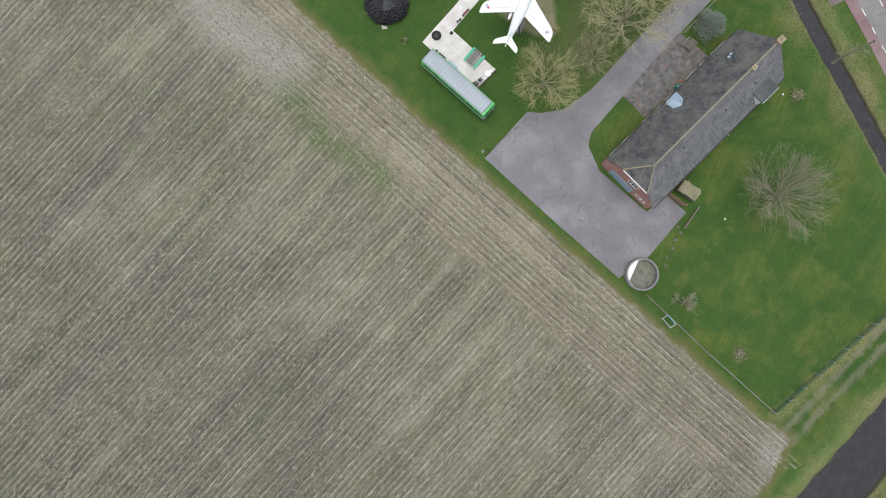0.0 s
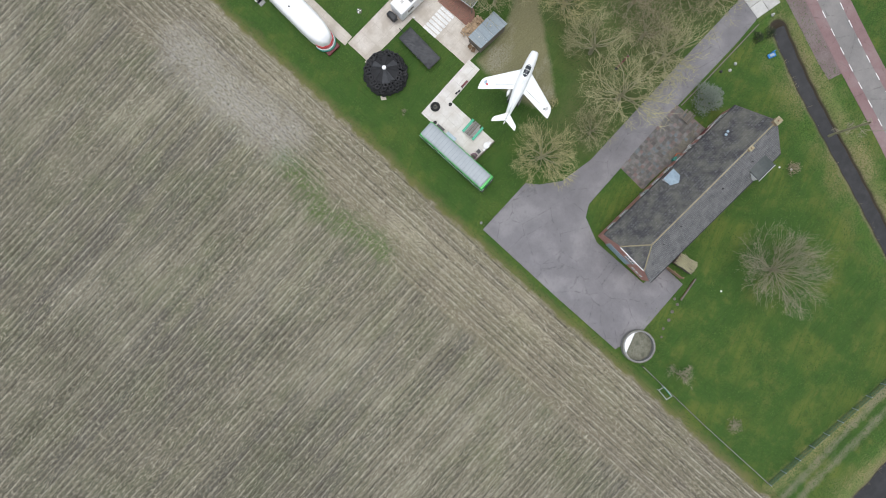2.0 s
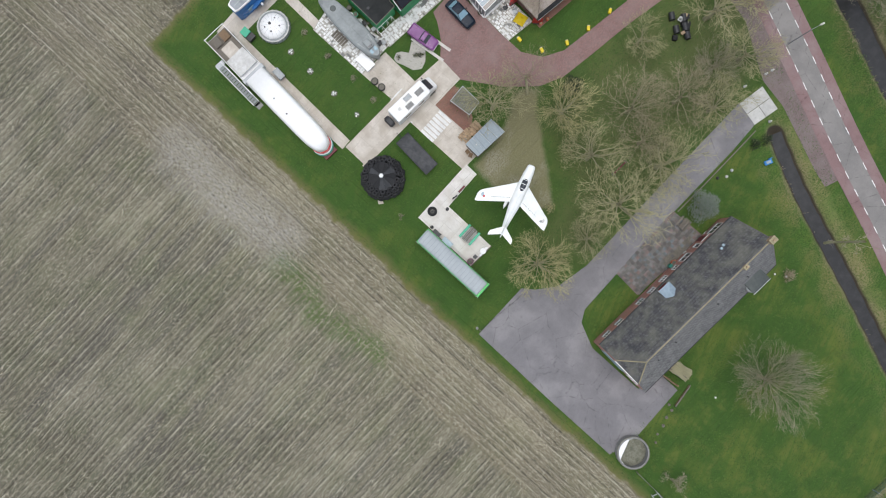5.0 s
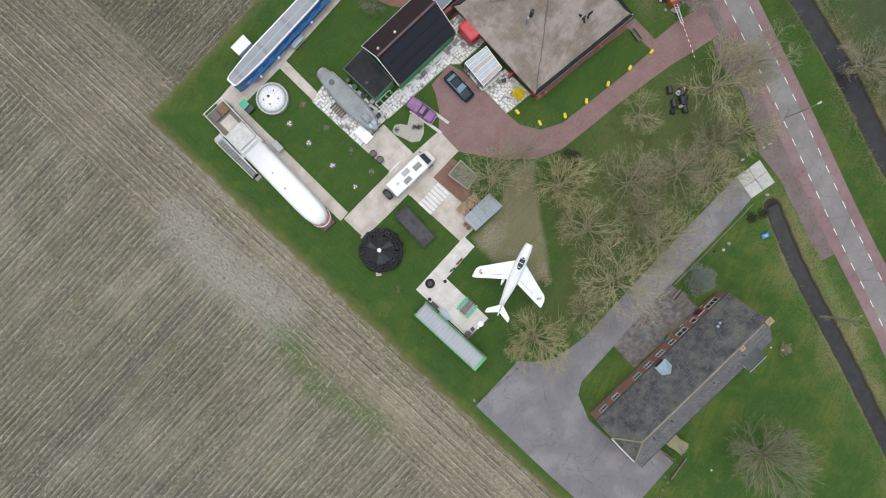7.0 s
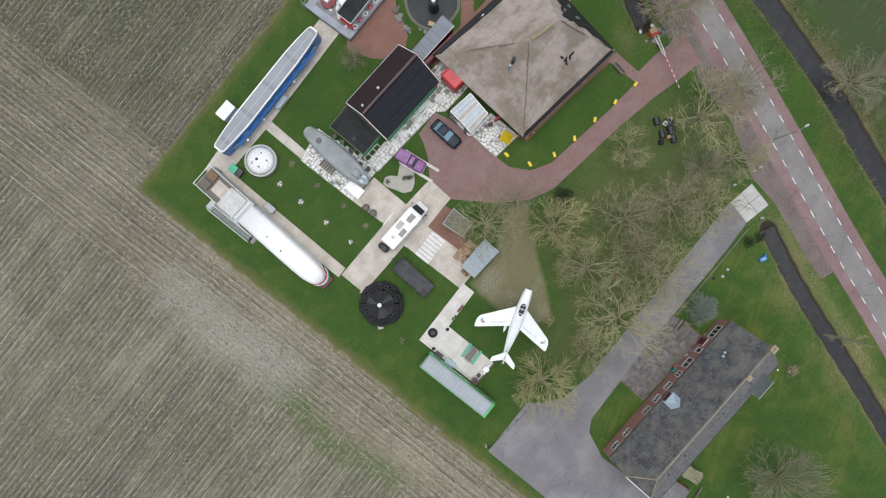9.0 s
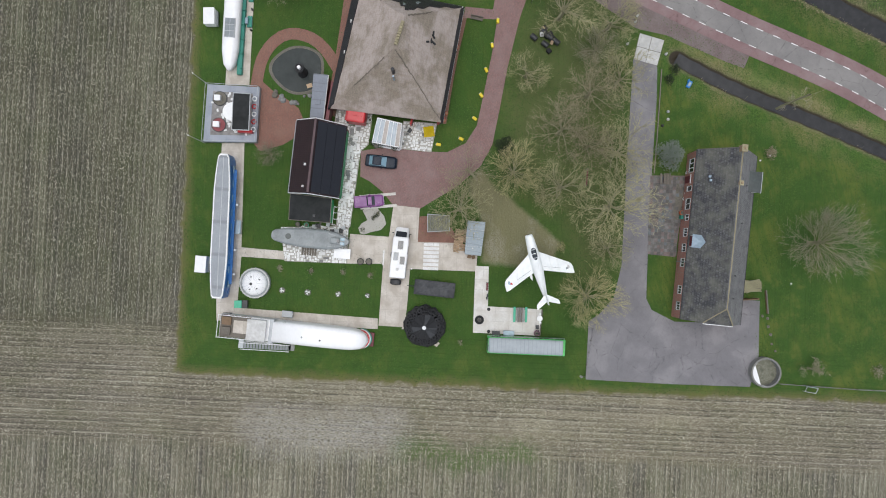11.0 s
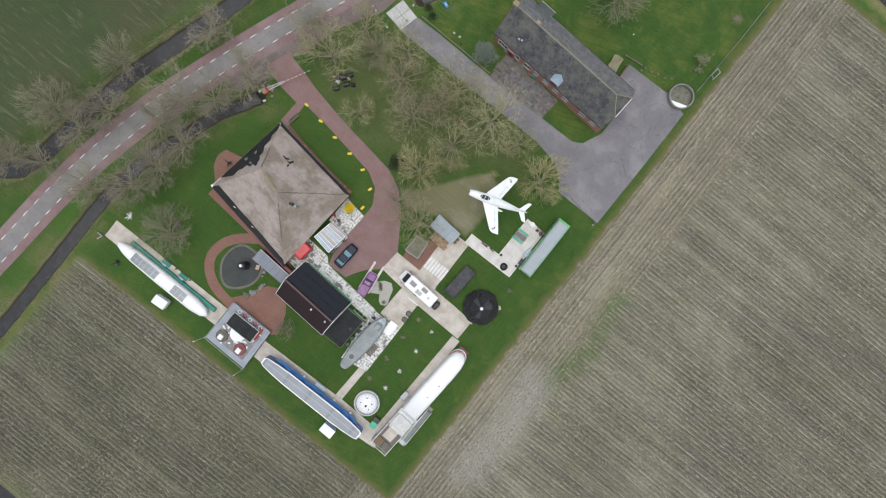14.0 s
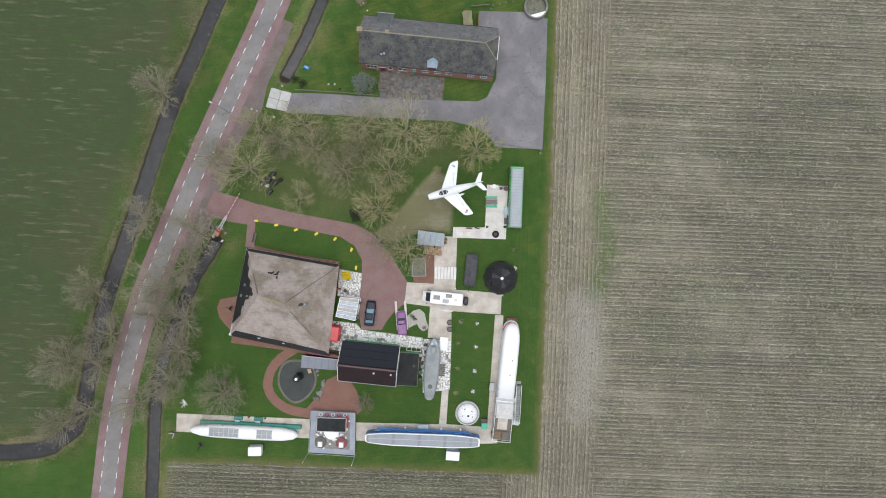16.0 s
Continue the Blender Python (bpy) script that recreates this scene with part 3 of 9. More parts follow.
def prism(points, z0, z1, bm=None):
    """A polygon of plan points raised from z0 to z1."""
    own = bmesh.new()
    f = own.faces.new([own.verts.new((p[0], p[1], z0)) for p in points])
    up = bmesh.ops.extrude_face_region(own, geom=[f])
    bmesh.ops.translate(own, vec=(0, 0, z1 - z0), verts=[v for v in up["geom"] if isinstance(v, bmesh.types.BMVert)])
    bmesh.ops.recalc_face_normals(own, faces=own.faces)
    return join(bm, own)


def solid(verts, faces, bm=None):
    own = bmesh.new()
    vs = [own.verts.new(v) for v in verts]
    for f in faces:
        own.faces.new([vs[i] for i in f])
    return join(bm, own)


def thick(verts, face, t, bm=None):
    """A flat polygon in space with thickness t below it."""
    n = len(verts)
    vs = [Vector(v) for v in verts]
    nor = (vs[1] - vs[0]).cross(vs[2] - vs[0]).normalized()
    if nor.z < 0:
        nor = -nor
    low = [v - nor * t for v in vs]
    return solid([*vs, *low], [tuple(range(n)), tuple(range(2 * n - 1, n - 1, -1)), *[(i, (i + 1) % n, n + (i + 1) % n, n + i) for i in range(n)]], bm)


def loft(sections, n=20, power=2.0, bm=None, cap=True):
    """Closed hull along x from (x, y centre, z centre, half width, half height) sections of superellipses."""
    own = bmesh.new()
    rings = []
    for x, yc, zc, hw, hh in sections:
        ring = []
        for i in range(n):
            a = 2 * math.pi * i / n
            c, s = math.cos(a), math.sin(a)
            ring.append(own.verts.new((x, yc + hw * math.copysign(abs(c) ** (2 / power), c), zc + hh * math.copysign(abs(s) ** (2 / power), s))))
        rings.append(ring)
    for a, b in zip(rings, rings[1:]):
        for i in range(n):
            own.faces.new((a[i], a[(i + 1) % n], b[(i + 1) % n], b[i]))
    if cap:
        own.faces.new(rings[0])
        own.faces.new(rings[-1])
    return join(bm, own)


def spline(points, step=1.0):
    """Catmull-Rom through plan points."""
    p = [Vector(q) for q in points]
    p = [2 * p[0] - p[1], *p, 2 * p[-1] - p[-2]]
    out = []
    for a, b, c, d in zip(p, p[1:], p[2:], p[3:]):
        k = max(1, int((c - b).length / step))
        for i in range(k):
            t = i / k
            out.append(0.5 * (2 * b + (c - a) * t + (2 * a - 5 * b + 4 * c - d) * t * t + (3 * b - a - 3 * c + d) * t ** 3))
    return [*out, p[-2]]


def ribbon(points, left, right, z0, z1, step=1.0, bm=None):
    """A strip along a smooth line, from left to right of it (metres, to the left positive)."""
    pts = spline(points, step)
    l, r = [], []
    for i, q in enumerate(pts):
        d = (pts[min(i + 1, len(pts) - 1)] - pts[max(i - 1, 0)]).normalized()
        nrm = Vector((-d.y, d.x))
        l.append(q + nrm * left)
        r.append(q + nrm * right)
    own = bmesh.new()
    rows = [[own.verts.new((*p, z)) for p in side] for side, z in ((l, z0), (l, z1), (r, z1), (r, z0))]
    for a, b in zip(rows, rows[1:]):
        for i in range(len(pts) - 1):
            own.faces.new((a[i], a[i + 1], b[i + 1], b[i]))
    own.faces.new([k[0] for k in rows])
    own.faces.new([k[-1] for k in reversed(rows)])
    return join(bm, own)


def torus(x, y, z, R, r, n=18, k=8, bm=None, tilt=None):
    own = bmesh.new()
    rings = []
    for i in range(n):
        a = 2 * math.pi * i / n
        rings.append([own.verts.new(((R + r * math.cos(2 * math.pi * j / k)) * math.cos(a), (R + r * math.cos(2 * math.pi * j / k)) * math.sin(a), r * math.sin(2 * math.pi * j / k))) for j in range(k)])
    for i in range(n):
        for j in range(k):
            a, b = rings[i], rings[(i + 1) % n]
            own.faces.new((a[j], b[j], b[(j + 1) % k], a[(j + 1) % k]))
    bmesh.ops.transform(own, matrix=Matrix.Translation((x, y, z)) @ (tilt or Matrix()), verts=own.verts)
    return join(bm, own)


def structure(name, bm, material, label, category):
    return tagged(part(name, bm, material), label, category, "", "structure")

# ---- ground: one sheet with ditches, field, lawn and pasture ----
BIG_DITCH = [(-35, 148), (-50.5, 110), (-61.8, 84.8), (-65.2, 75.8), (-68.9, 66.4), (-71.9, 57.0), (-74.5, 47.6), (-77.3, 38.0), (-79.7, 30.1), (-81.6, 20.5), (-82.7, 12.5), (-84.6, 5.4), (-88.6, 2.0), (-97.7, 0.4), (-125, -0.5)]
WEST_DITCH = [(-60.3, 40.4), (-61.6, 37.8), (-63.6, 34.5), (-66.0, 28.0), (-69.0, 19.0), (-70.2, 10.8), (-70.2, 3), (-70.1, -6.7), (-70.2, -17), (-70.6, -25)]
HOUSE_DITCH = [(-48.7, 71.1), (-45.6, 77.9), (-42.5, 86.0), (-39.7, 93.6), (-37.2, 100.3), (-31.5, 115)]
NORTH_CANAL = [(150, 122.7), (40, 123.7), (5, 124.3), (-13.6, 124.5), (-30, 125.2)]
SOUTH_CANAL = [(120, -45.7), (0, -44.4), (-30, -43.8), (-75, -43.2)]
DITCHES = ((BIG_DITCH, 1.35), (WEST_DITCH, 1.0), (HOUSE_DITCH, 0.95), (NORTH_CANAL, 3.3), (SOUTH_CANAL, 4.2))
GRASS_EDGE = [(0.5, -0.2), (0.6, 14.5), (0.65, 35), (0.9, 56), (0.9, 71), (0.5, 87), (0.45, 109.9), (-0.2, 114.5), (5.8, 116.4), (40, 116.5), (160, 115.5), (160, 900), (-900, 900), (-900, -900), (-67.2, -900), (-67.6, -34), (-67.4, -6), (-67.4, -0.2), (-50, 0.1), (-30, -0.1)]
BARE = [(-29.0, 40.9), (-31.2, 43.0), (-29.2, 44.7), (-20.9, 55.2), (-18.0, 53.7), (-17.05, 48.7), (-17.5, 43.6), (-21.6, 43.5), (-24.5, 43.0)]
WEEDS = [(9.5, 33), (11.5, 42), (10, 51)]
DUST = [(8, 13), (8.5, 22), (7.5, 31)]
GROVE = [(-59.17, 62.46), (-46.84, 63.78), (-17.86, 63.79), (-14.48, 56.45), (-23.75, 55.05), (-28.57, 45.54), (-42.00, 45.54), (-53.44, 47.89), (-58.82, 53.68)]
TRACKS = ([(0.5, 115.2), (-10, 115.6), (-40, 117.2)], [(1, 113.4), (-10, 113.9), (-40, 115)])


def line_distance(X, Y, pts):
    d = np.full(X.shape, 1e9)
    for (ax, ay), (bx, by) in zip(pts, pts[1:]):
        vx, vy = bx - ax, by - ay
        t = np.clip(((X - ax) * vx + (Y - ay) * vy) / (vx * vx + vy * vy), 0, 1)
        d = np.minimum(d, np.hypot(X - ax - t * vx, Y - ay - t * vy))
    return d


def inside(X, Y, pts):
    r = np.zeros(X.shape, bool)
    for (ax, ay), (bx, by) in zip(pts, [*pts[1:], pts[0]]):
        if ay != by:
            r ^= ((ay > Y) != (by > Y)) & (X < (bx - ax) * (Y - ay) / (by - ay) + ax)
    return r


def signed(X, Y, pts):
    return np.where(inside(X, Y, pts), 1, -1) * line_distance(X, Y, [*pts, pts[0]])


def build_ground():
    far = [150, 220, 350, 600, 1000, 1700]
    xs = np.array([*[-120 - v for v in far[::-1]], *np.arange(-120, 80.01, 0.5), *[80 + v for v in far]])
    ys = np.array([*[-62 - v for v in far[::-1]], *np.arange(-62, 132.01, 0.5), *[132 + v for v in far]])
    X, Y = np.meshgrid(xs, ys)
    bank = np.full(X.shape, 99.0)
    Z = np.zeros(X.shape)
    rng = np.random.default_rng(4)
    for line, half in DITCHES:
        line = [tuple(q) for q in spline(line, 3.0)]
        d = line_distance(X, Y, line) - half
        d = d + 0.10 * np.sin(X * 1.3 + Y * 0.7) * np.sin(Y * 0.9)
        bank = np.minimum(bank, d)
        Z = np.minimum(Z, -0.75 + np.clip(d, -0.8, 0.95) * 0.8)
    Z = np.where(bank > 0.94, 0, Z) + rng.normal(0, 0.012, X.shape)
    west = np.where(inside(X, Y, [*BIG_DITCH, (-900, -0.5), (-900, 900), (-35, 900)]), 1, -1) * line_distance(X, Y, BIG_DITCH)
    field = {"lawn": signed(X, Y, GRASS_EDGE), "bank": bank, "west": west - 1.0, "bare": signed(X, Y, BARE), "garden": np.maximum(Y - 66.0, 2.2 - signed(X, Y, GRASS_EDGE) * 1.3),
             "weed": 3.2 - line_distance(X, Y, WEEDS), "dust": np.maximum(3.0 - line_distance(X, Y, DUST), 2.2 - np.hypot(X - 2.6, Y - 115.0)), "grove": signed(X, Y, GROVE), "east": np.minimum(np.minimum(X + 5, (Y - 8) * 0.6 + X * 0.25), np.minimum((30 - X) * 0.7, (95 - Y) * 0.5)),
             "reedy": 0.75 - np.minimum(line_distance(X, Y, [(-1.2, 111.6), (-21.5, 114.1), (-40, 116)]), np.minimum(line_distance(X, Y, [(160, 118.5), (40, 119.4), (-13, 120.2), (-40, 121)]) * 0.8, line_distance(X, Y, [(-50.6, 71.8), (-47.4, 78.7), (-44.4, 86.8), (-41.6, 94.3), (-33.5, 115.7)]))), "south": -0.5 - np.maximum(Y, X * 0.6 + 1.5), "head": 8.5 - np.abs(X - 2.0), "track": 0.45 - np.minimum(line_distance(X, Y, TRACKS[0]), line_distance(X, Y, TRACKS[1]))}
    me = bpy.data.meshes.new("ground")
    ny, nx = X.shape
    i = np.arange(ny * nx).reshape(ny, nx)
    quads = np.stack([i[:-1, :-1], i[:-1, 1:], i[1:, 1:], i[1:, :-1]], -1).reshape(-1, 4)
    me.vertices.add(nx * ny)
    me.vertices.foreach_set("co", np.stack([X, Y, Z], -1).ravel())
    me.loops.add(quads.size)
    me.loops.foreach_set("vertex_index", quads.ravel())
    me.polygons.add(len(quads))
    me.polygons.foreach_set("loop_start", np.arange(0, quads.size, 4))
    me.polygons.foreach_set("use_smooth", np.ones(len(quads), bool))
    me.update()
    me.validate()
    for k, v in field.items():
        me.attributes.new(k, "FLOAT", "POINT").data.foreach_set("value", np.clip(v, -30, 30).astype(np.float32).ravel())
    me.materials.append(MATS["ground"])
    return tagged(new("ground", me), "tilled stubble field beside mown lawn and wet pasture", "ground", "", "structure")


build_ground()
for name, line, half, label in (("water", BIG_DITCH, 2.2, "dark still water in a wide ditch"), ("water", WEST_DITCH, 2.1, "dark still water in the roadside ditch"),
                                ("water", HOUSE_DITCH, 1.6, "dark still water in a narrow ditch"), ("water", NORTH_CANAL, 4.2, "dark canal water beyond the track"),
                                ("water", SOUTH_CANAL, 5.2, "dark canal water beyond the field")):
    structure(name, ribbon(line, half, -half, -1.1, -0.8, 2.0), "ditch_water", label, "water")

# ---- road with red cycle strips and dashed lines ----
ROAD = [(-24, 152), (-36.8, 117), (-46.6, 96.5), (-52.30, 81.90), (-55.03, 75.16), (-59.46, 64.62), (-65.72, 48.76), (-71.94, 30.99), (-75.22, 17.99), (-76.97, 6.93), (-77.95, -5.43), (-79.6, -30), (-80.5, -90)]
structure("road", ribbon(ROAD, 1.36, -1.36, -0.2, 0.04, 1.5), "asphalt_road", "worn grey asphalt carriageway", "road")
structure("cycle_strip", ribbon(ROAD, 2.8, 1.36, -0.2, 0.036, 1.5), "asphalt_red", "dull red asphalt cycle strip", "cycle lane")
structure("cycle_strip", ribbon(ROAD, -1.36, -2.8, -0.2, 0.036, 1.5), "asphalt_red", "dull red asphalt cycle strip", "cycle lane")
road_line = spline(ROAD, 0.25)
for side in (1, -1):
    marks = tagged(new("lane_marking"), "broken white line along the red cycle strip", "road marking", "", "structure")
    at = 0.0
    nxt = 0.0
    mesh = None
    for a, b in zip(road_line, road_line[1:]):
        at += (b - a).length
        if at >= nxt and -70 < a.y < 128:
            nxt = at + 2.6
            d = (b - a).normalized()
            c = a + Vector((-d.y, d.x)) * 1.34 * side
            if mesh is None:
                first = part("dash", box(-0.55, 0.55, -0.06, 0.06, 0.03, 0.046), "marking_white", marks)
                mesh = first.data
                ob = first
            else:
                ob = new("dash", mesh)
                ob.parent = marks
            ob.matrix_basis = pose(c.x, c.y, 0, 0, 0, math.degrees(math.atan2(d.y, d.x)))

structure("apron", prism([(-51.04, 78.84), (-49.60, 81.60), (-47.61, 80.85), (-48.34, 78.33), (-51.91, 69.27), (-52.66, 64.89), (-57.12, 57.68), (-58.51, 51.11), (-60.38, 48.97), (-61.08, 43.26), (-63.18, 39.05), (-66.67, 38.92), (-59.58, 59.86)], -0.2, 0.03), "verge_brick", "weathered pink-grey brick verge between road and drives", "pavement")

# ---- drives and paths ----
structure("driveway", prism([(-47.42, 68.11), (-42.88, 68.24), (-32.53, 67.98), (-19.89, 67.87), (-13.25, 67.93), (-11.62, 68.82), (-10.66, 70.94), (-10.08, 72.21), (-10.19, 80.53), (-13.74, 81.01), (-13.66, 84.55), (-4.62, 84.72), (-1.04, 83.61), (-0.95, 72.58), (-1.09, 59.58),
                             (-9.61, 59.66), (-10.71, 61.17), (-13.17, 63.15), (-17.88, 64.11), (-34.46, 64.27), (-48.21, 64.55)], -0.2, 0.035), "asphalt_drive", "worn grey asphalt drive and forecourt", "driveway")
structure("drive_edging", ribbon([(-46.9, 68.75), (-42.88, 68.66), (-36.5, 68.5), (-31.6, 68.3)], 0.07, -0.07, -0.1, 0.16, 2.0), "grey_timber", "dark weathered timber edging along the drive", "edging")
crossing = structure("crossing", prism([(-52.06, 65.33), (-51.17, 68.99), (-47.37, 68.11), (-48.16, 64.61)], -0.2, 0.02), "clay_soil", "slab crossing over the ditch", "pavement")
A, B, C, D = (Vector(p) for p in ((-52.06, 65.33), (-51.17, 68.99), (-47.37, 68.11), (-48.16, 64.61)))
for i in (0, 1):
    for k in (0, 1):
        u0, u1, v0, v1 = i * 0.5 + 0.01, i * 0.5 + 0.49, k * 0.5 + 0.01, k * 0.5 + 0.49
        part("concrete_slab", prism([A.lerp(B, a).lerp(D.lerp(C, a), b) for a, b in ((u0, v0), (u1, v0), (u1, v1), (u0, v1))], 0.0, 0.07), "slab_concrete", crossing)
structure("brick_drive", prism([(-60.92, 49.67), (-57.08, 48.79), (-53.43, 47.69), (-46.15, 46.21), (-39.93, 45.31), (-34.73, 44.48), (-31.57, 42.94), (-28.34, 39.54), (-25.92, 35.81), (-24.82, 34.19), (-25.20, 30.45), (-27.20, 28.72), (-28.67, 26.70), (-29.24, 25.44),
                                (-32.96, 25.31), (-33.71, 28.79), (-33.29, 33.98), (-33.34, 37.91), (-34.78, 40.54), (-37.43, 42.10), (-41.90, 42.86), (-48.13, 43.86), (-53.09, 44.39), (-53.10, 39.43), (-54.76, 39.68), (-54.51, 43.72), (-58.24, 44.19), (-62.40, 45.48)], -0.2, 0.05), "brick_paving", "curving drive of dull red brick pavers", "driveway")
structure("brick_path", ribbon([(-53.51, 39.31), (-45.83, 37.95), (-37.54, 36.92)], 0.7, -0.7, -0.2, 0.045), "brick_paving_orange", "narrow red brick path along the farmhouse", "path")
structure("brick_path", ribbon([(-56.56, 22.79), (-50.37, 22.19), (-44.16, 21.49), (-37.94, 20.58)], 0.75, -0.75, -0.2, 0.038), "brick_paving_orange", "narrow red brick path along the farmhouse", "path")
structure("brick_pad", prism([(-54.62, 30.91), (-58.90, 29.92), (-59.46, 28.36), (-58.98, 26.62), (-56.40, 23.83)], -0.2, 0.042), "brick_paving_orange", "red brick pad beside the thatched farmhouse", "pavement")
structure("pond_path", ribbon([(-44.68, 21.57), (-47.38, 19.62), (-49.15, 17.39), (-49.64, 14.28), (-48.32, 11.96), (-45.57, 10.30), (-41.43, 9.62)], 0.85, -0.85, -0.2, 0.045), "brick_paving_orange", "red brick path curving round the pond", "path")
structure("plaza", prism([(-41.80, 8.68), (-42.89, 10.09), (-41.12, 12.21), (-40.16, 14.10), (-38.79, 16.01), (-36.97, 16.90), (-35.10, 16.55), (-33.34, 13.93), (-32.29, 10.67), (-33.19, 9.81)], -0.2, 0.05), "brick_paving_orange", "red brick forecourt between pond and wheelhouse", "pavement")
structure("brick_pad", prism([(-23.79, 34.33), (-20.06, 34.16), (-20.05, 39.44), (-20.90, 40.03), (-22.32, 39.05), (-23.95, 35.78)], -0.2, 0.05), "brick_paving_orange", "red brick patch by the log pile", "pavement")
structure("concrete_path", prism([(-25.03, 34.29), (-20.06, 34.21), (-20.18, 40.16), (-18.84, 43.01), (-16.14, 42.91), (-16.09, 33.27), (-11.73, 33.13), (-7.57, 32.87), (-7.64, 29.03), (-16.67, 29.32), (-16.47, 24.05), (-20.82, 24.30), (-20.63, 30.00), (-25.30, 30.45)], -0.2, 0.06), "concrete_path", "stained pale concrete yard with worn joints", "pavement")
structure("concrete_path", prism([(-8.67, 28.89), (-7.12, 28.95), (-7.38, 5.45), (-15.65, 5.06), (-33.21, 5.07), (-33.34, 8.36), (-18.16, 8.59), (-17.88, 14.90), (-16.64, 14.94), (-16.82, 8.64), (-9.35, 8.38)], -0.2, 0.055), "concrete_path", "stained pale concrete path beside the lawn", "path")
structure("concrete_path", prism([(-65.98, 8.86), (-41.80, 8.68), (-41.67, 5.18), (-65.95, 5.57)], -0.2, 0.055), "concrete_path", "pale concrete path beside the white boat", "path")
structure("deck", prism([(-16.97, 42.77), (-7.22, 42.83), (-7.17, 52.59), (-11.02, 52.75), (-11.13, 44.86), (-16.94, 44.74)], -0.2, 0.10), "concrete_deck", "pale concrete terrace by the parked bus", "terrace")
zebra = tagged(new("zebra_crossing"), "white painted zebra stripes on concrete", "road marking", "", "structure")
stripe = None
for k in range(7):
    if stripe is None:
        stripe = part("stripe", box(-0.21, 0.21, -1.12, 1.12, 0.055, 0.066), "marking_white", zebra)
        ob = stripe
    else:
        ob = new("stripe", stripe.data)
        ob.parent = zebra
    ob.matrix_basis = pose(-19.78 + k * 0.585, 36.25, 0, 0, 0, 0)
structure("rail_line", prism([(-18.64, 29.45), (-16.46, 29.43), (-16.45, 29.22), (-18.63, 29.25)], 0.05, 0.07), "marking_white", "short white painted line on concrete", "road marking")

# ---- brick long house with slate roof ----


def window_unit(parent, x0, x1, z0, z1, y, side, bars=2, frame_mat="white_paint", axis="x"):
    """A window in a wall that faces -y (side -1) or +y, or along x when axis is y."""
    def bx(a, b, c, d, e, f):
        return box(a, b, c, d, e, f) if axis == "x" else box(c, d, a, b, e, f)
    o = y + side * 0.05
    w = 0.07
    lo, hi = sorted((y - side * 0.10, o))
    spans = [(x0, x1, z0, z0 + w), (x0, x1, z1 - w, z1), (x0, x0 + w, z0 + w, z1 - w), (x1 - w, x1, z0 + w, z1 - w)]
    for k in range(1, bars):
        c = x0 + (x1 - x0) * k / bars
        spans.append((c - w / 2, c + w / 2, z0 + w, z1 - w))
    fr = bmesh.new()
    for a, b, c, d in spans:
        join(fr, bx(a, b, lo, hi, c, d))
    win = part("window", fr, frame_mat, parent)
    lo, hi = sorted((y - side * 0.06, y + side * 0.015))
    part("pane", bx(x0 + w / 2, x1 - w / 2, lo, hi, z0 + w / 2, z1 - w / 2), "dark_glass", win)
    lo, hi = sorted((y, y + side * 0.14))
    part("sill", bx(x0 - 0.05, x1 + 0.05, lo, hi, z0 - 0.08, z0), "stone_grey", win)
    return win


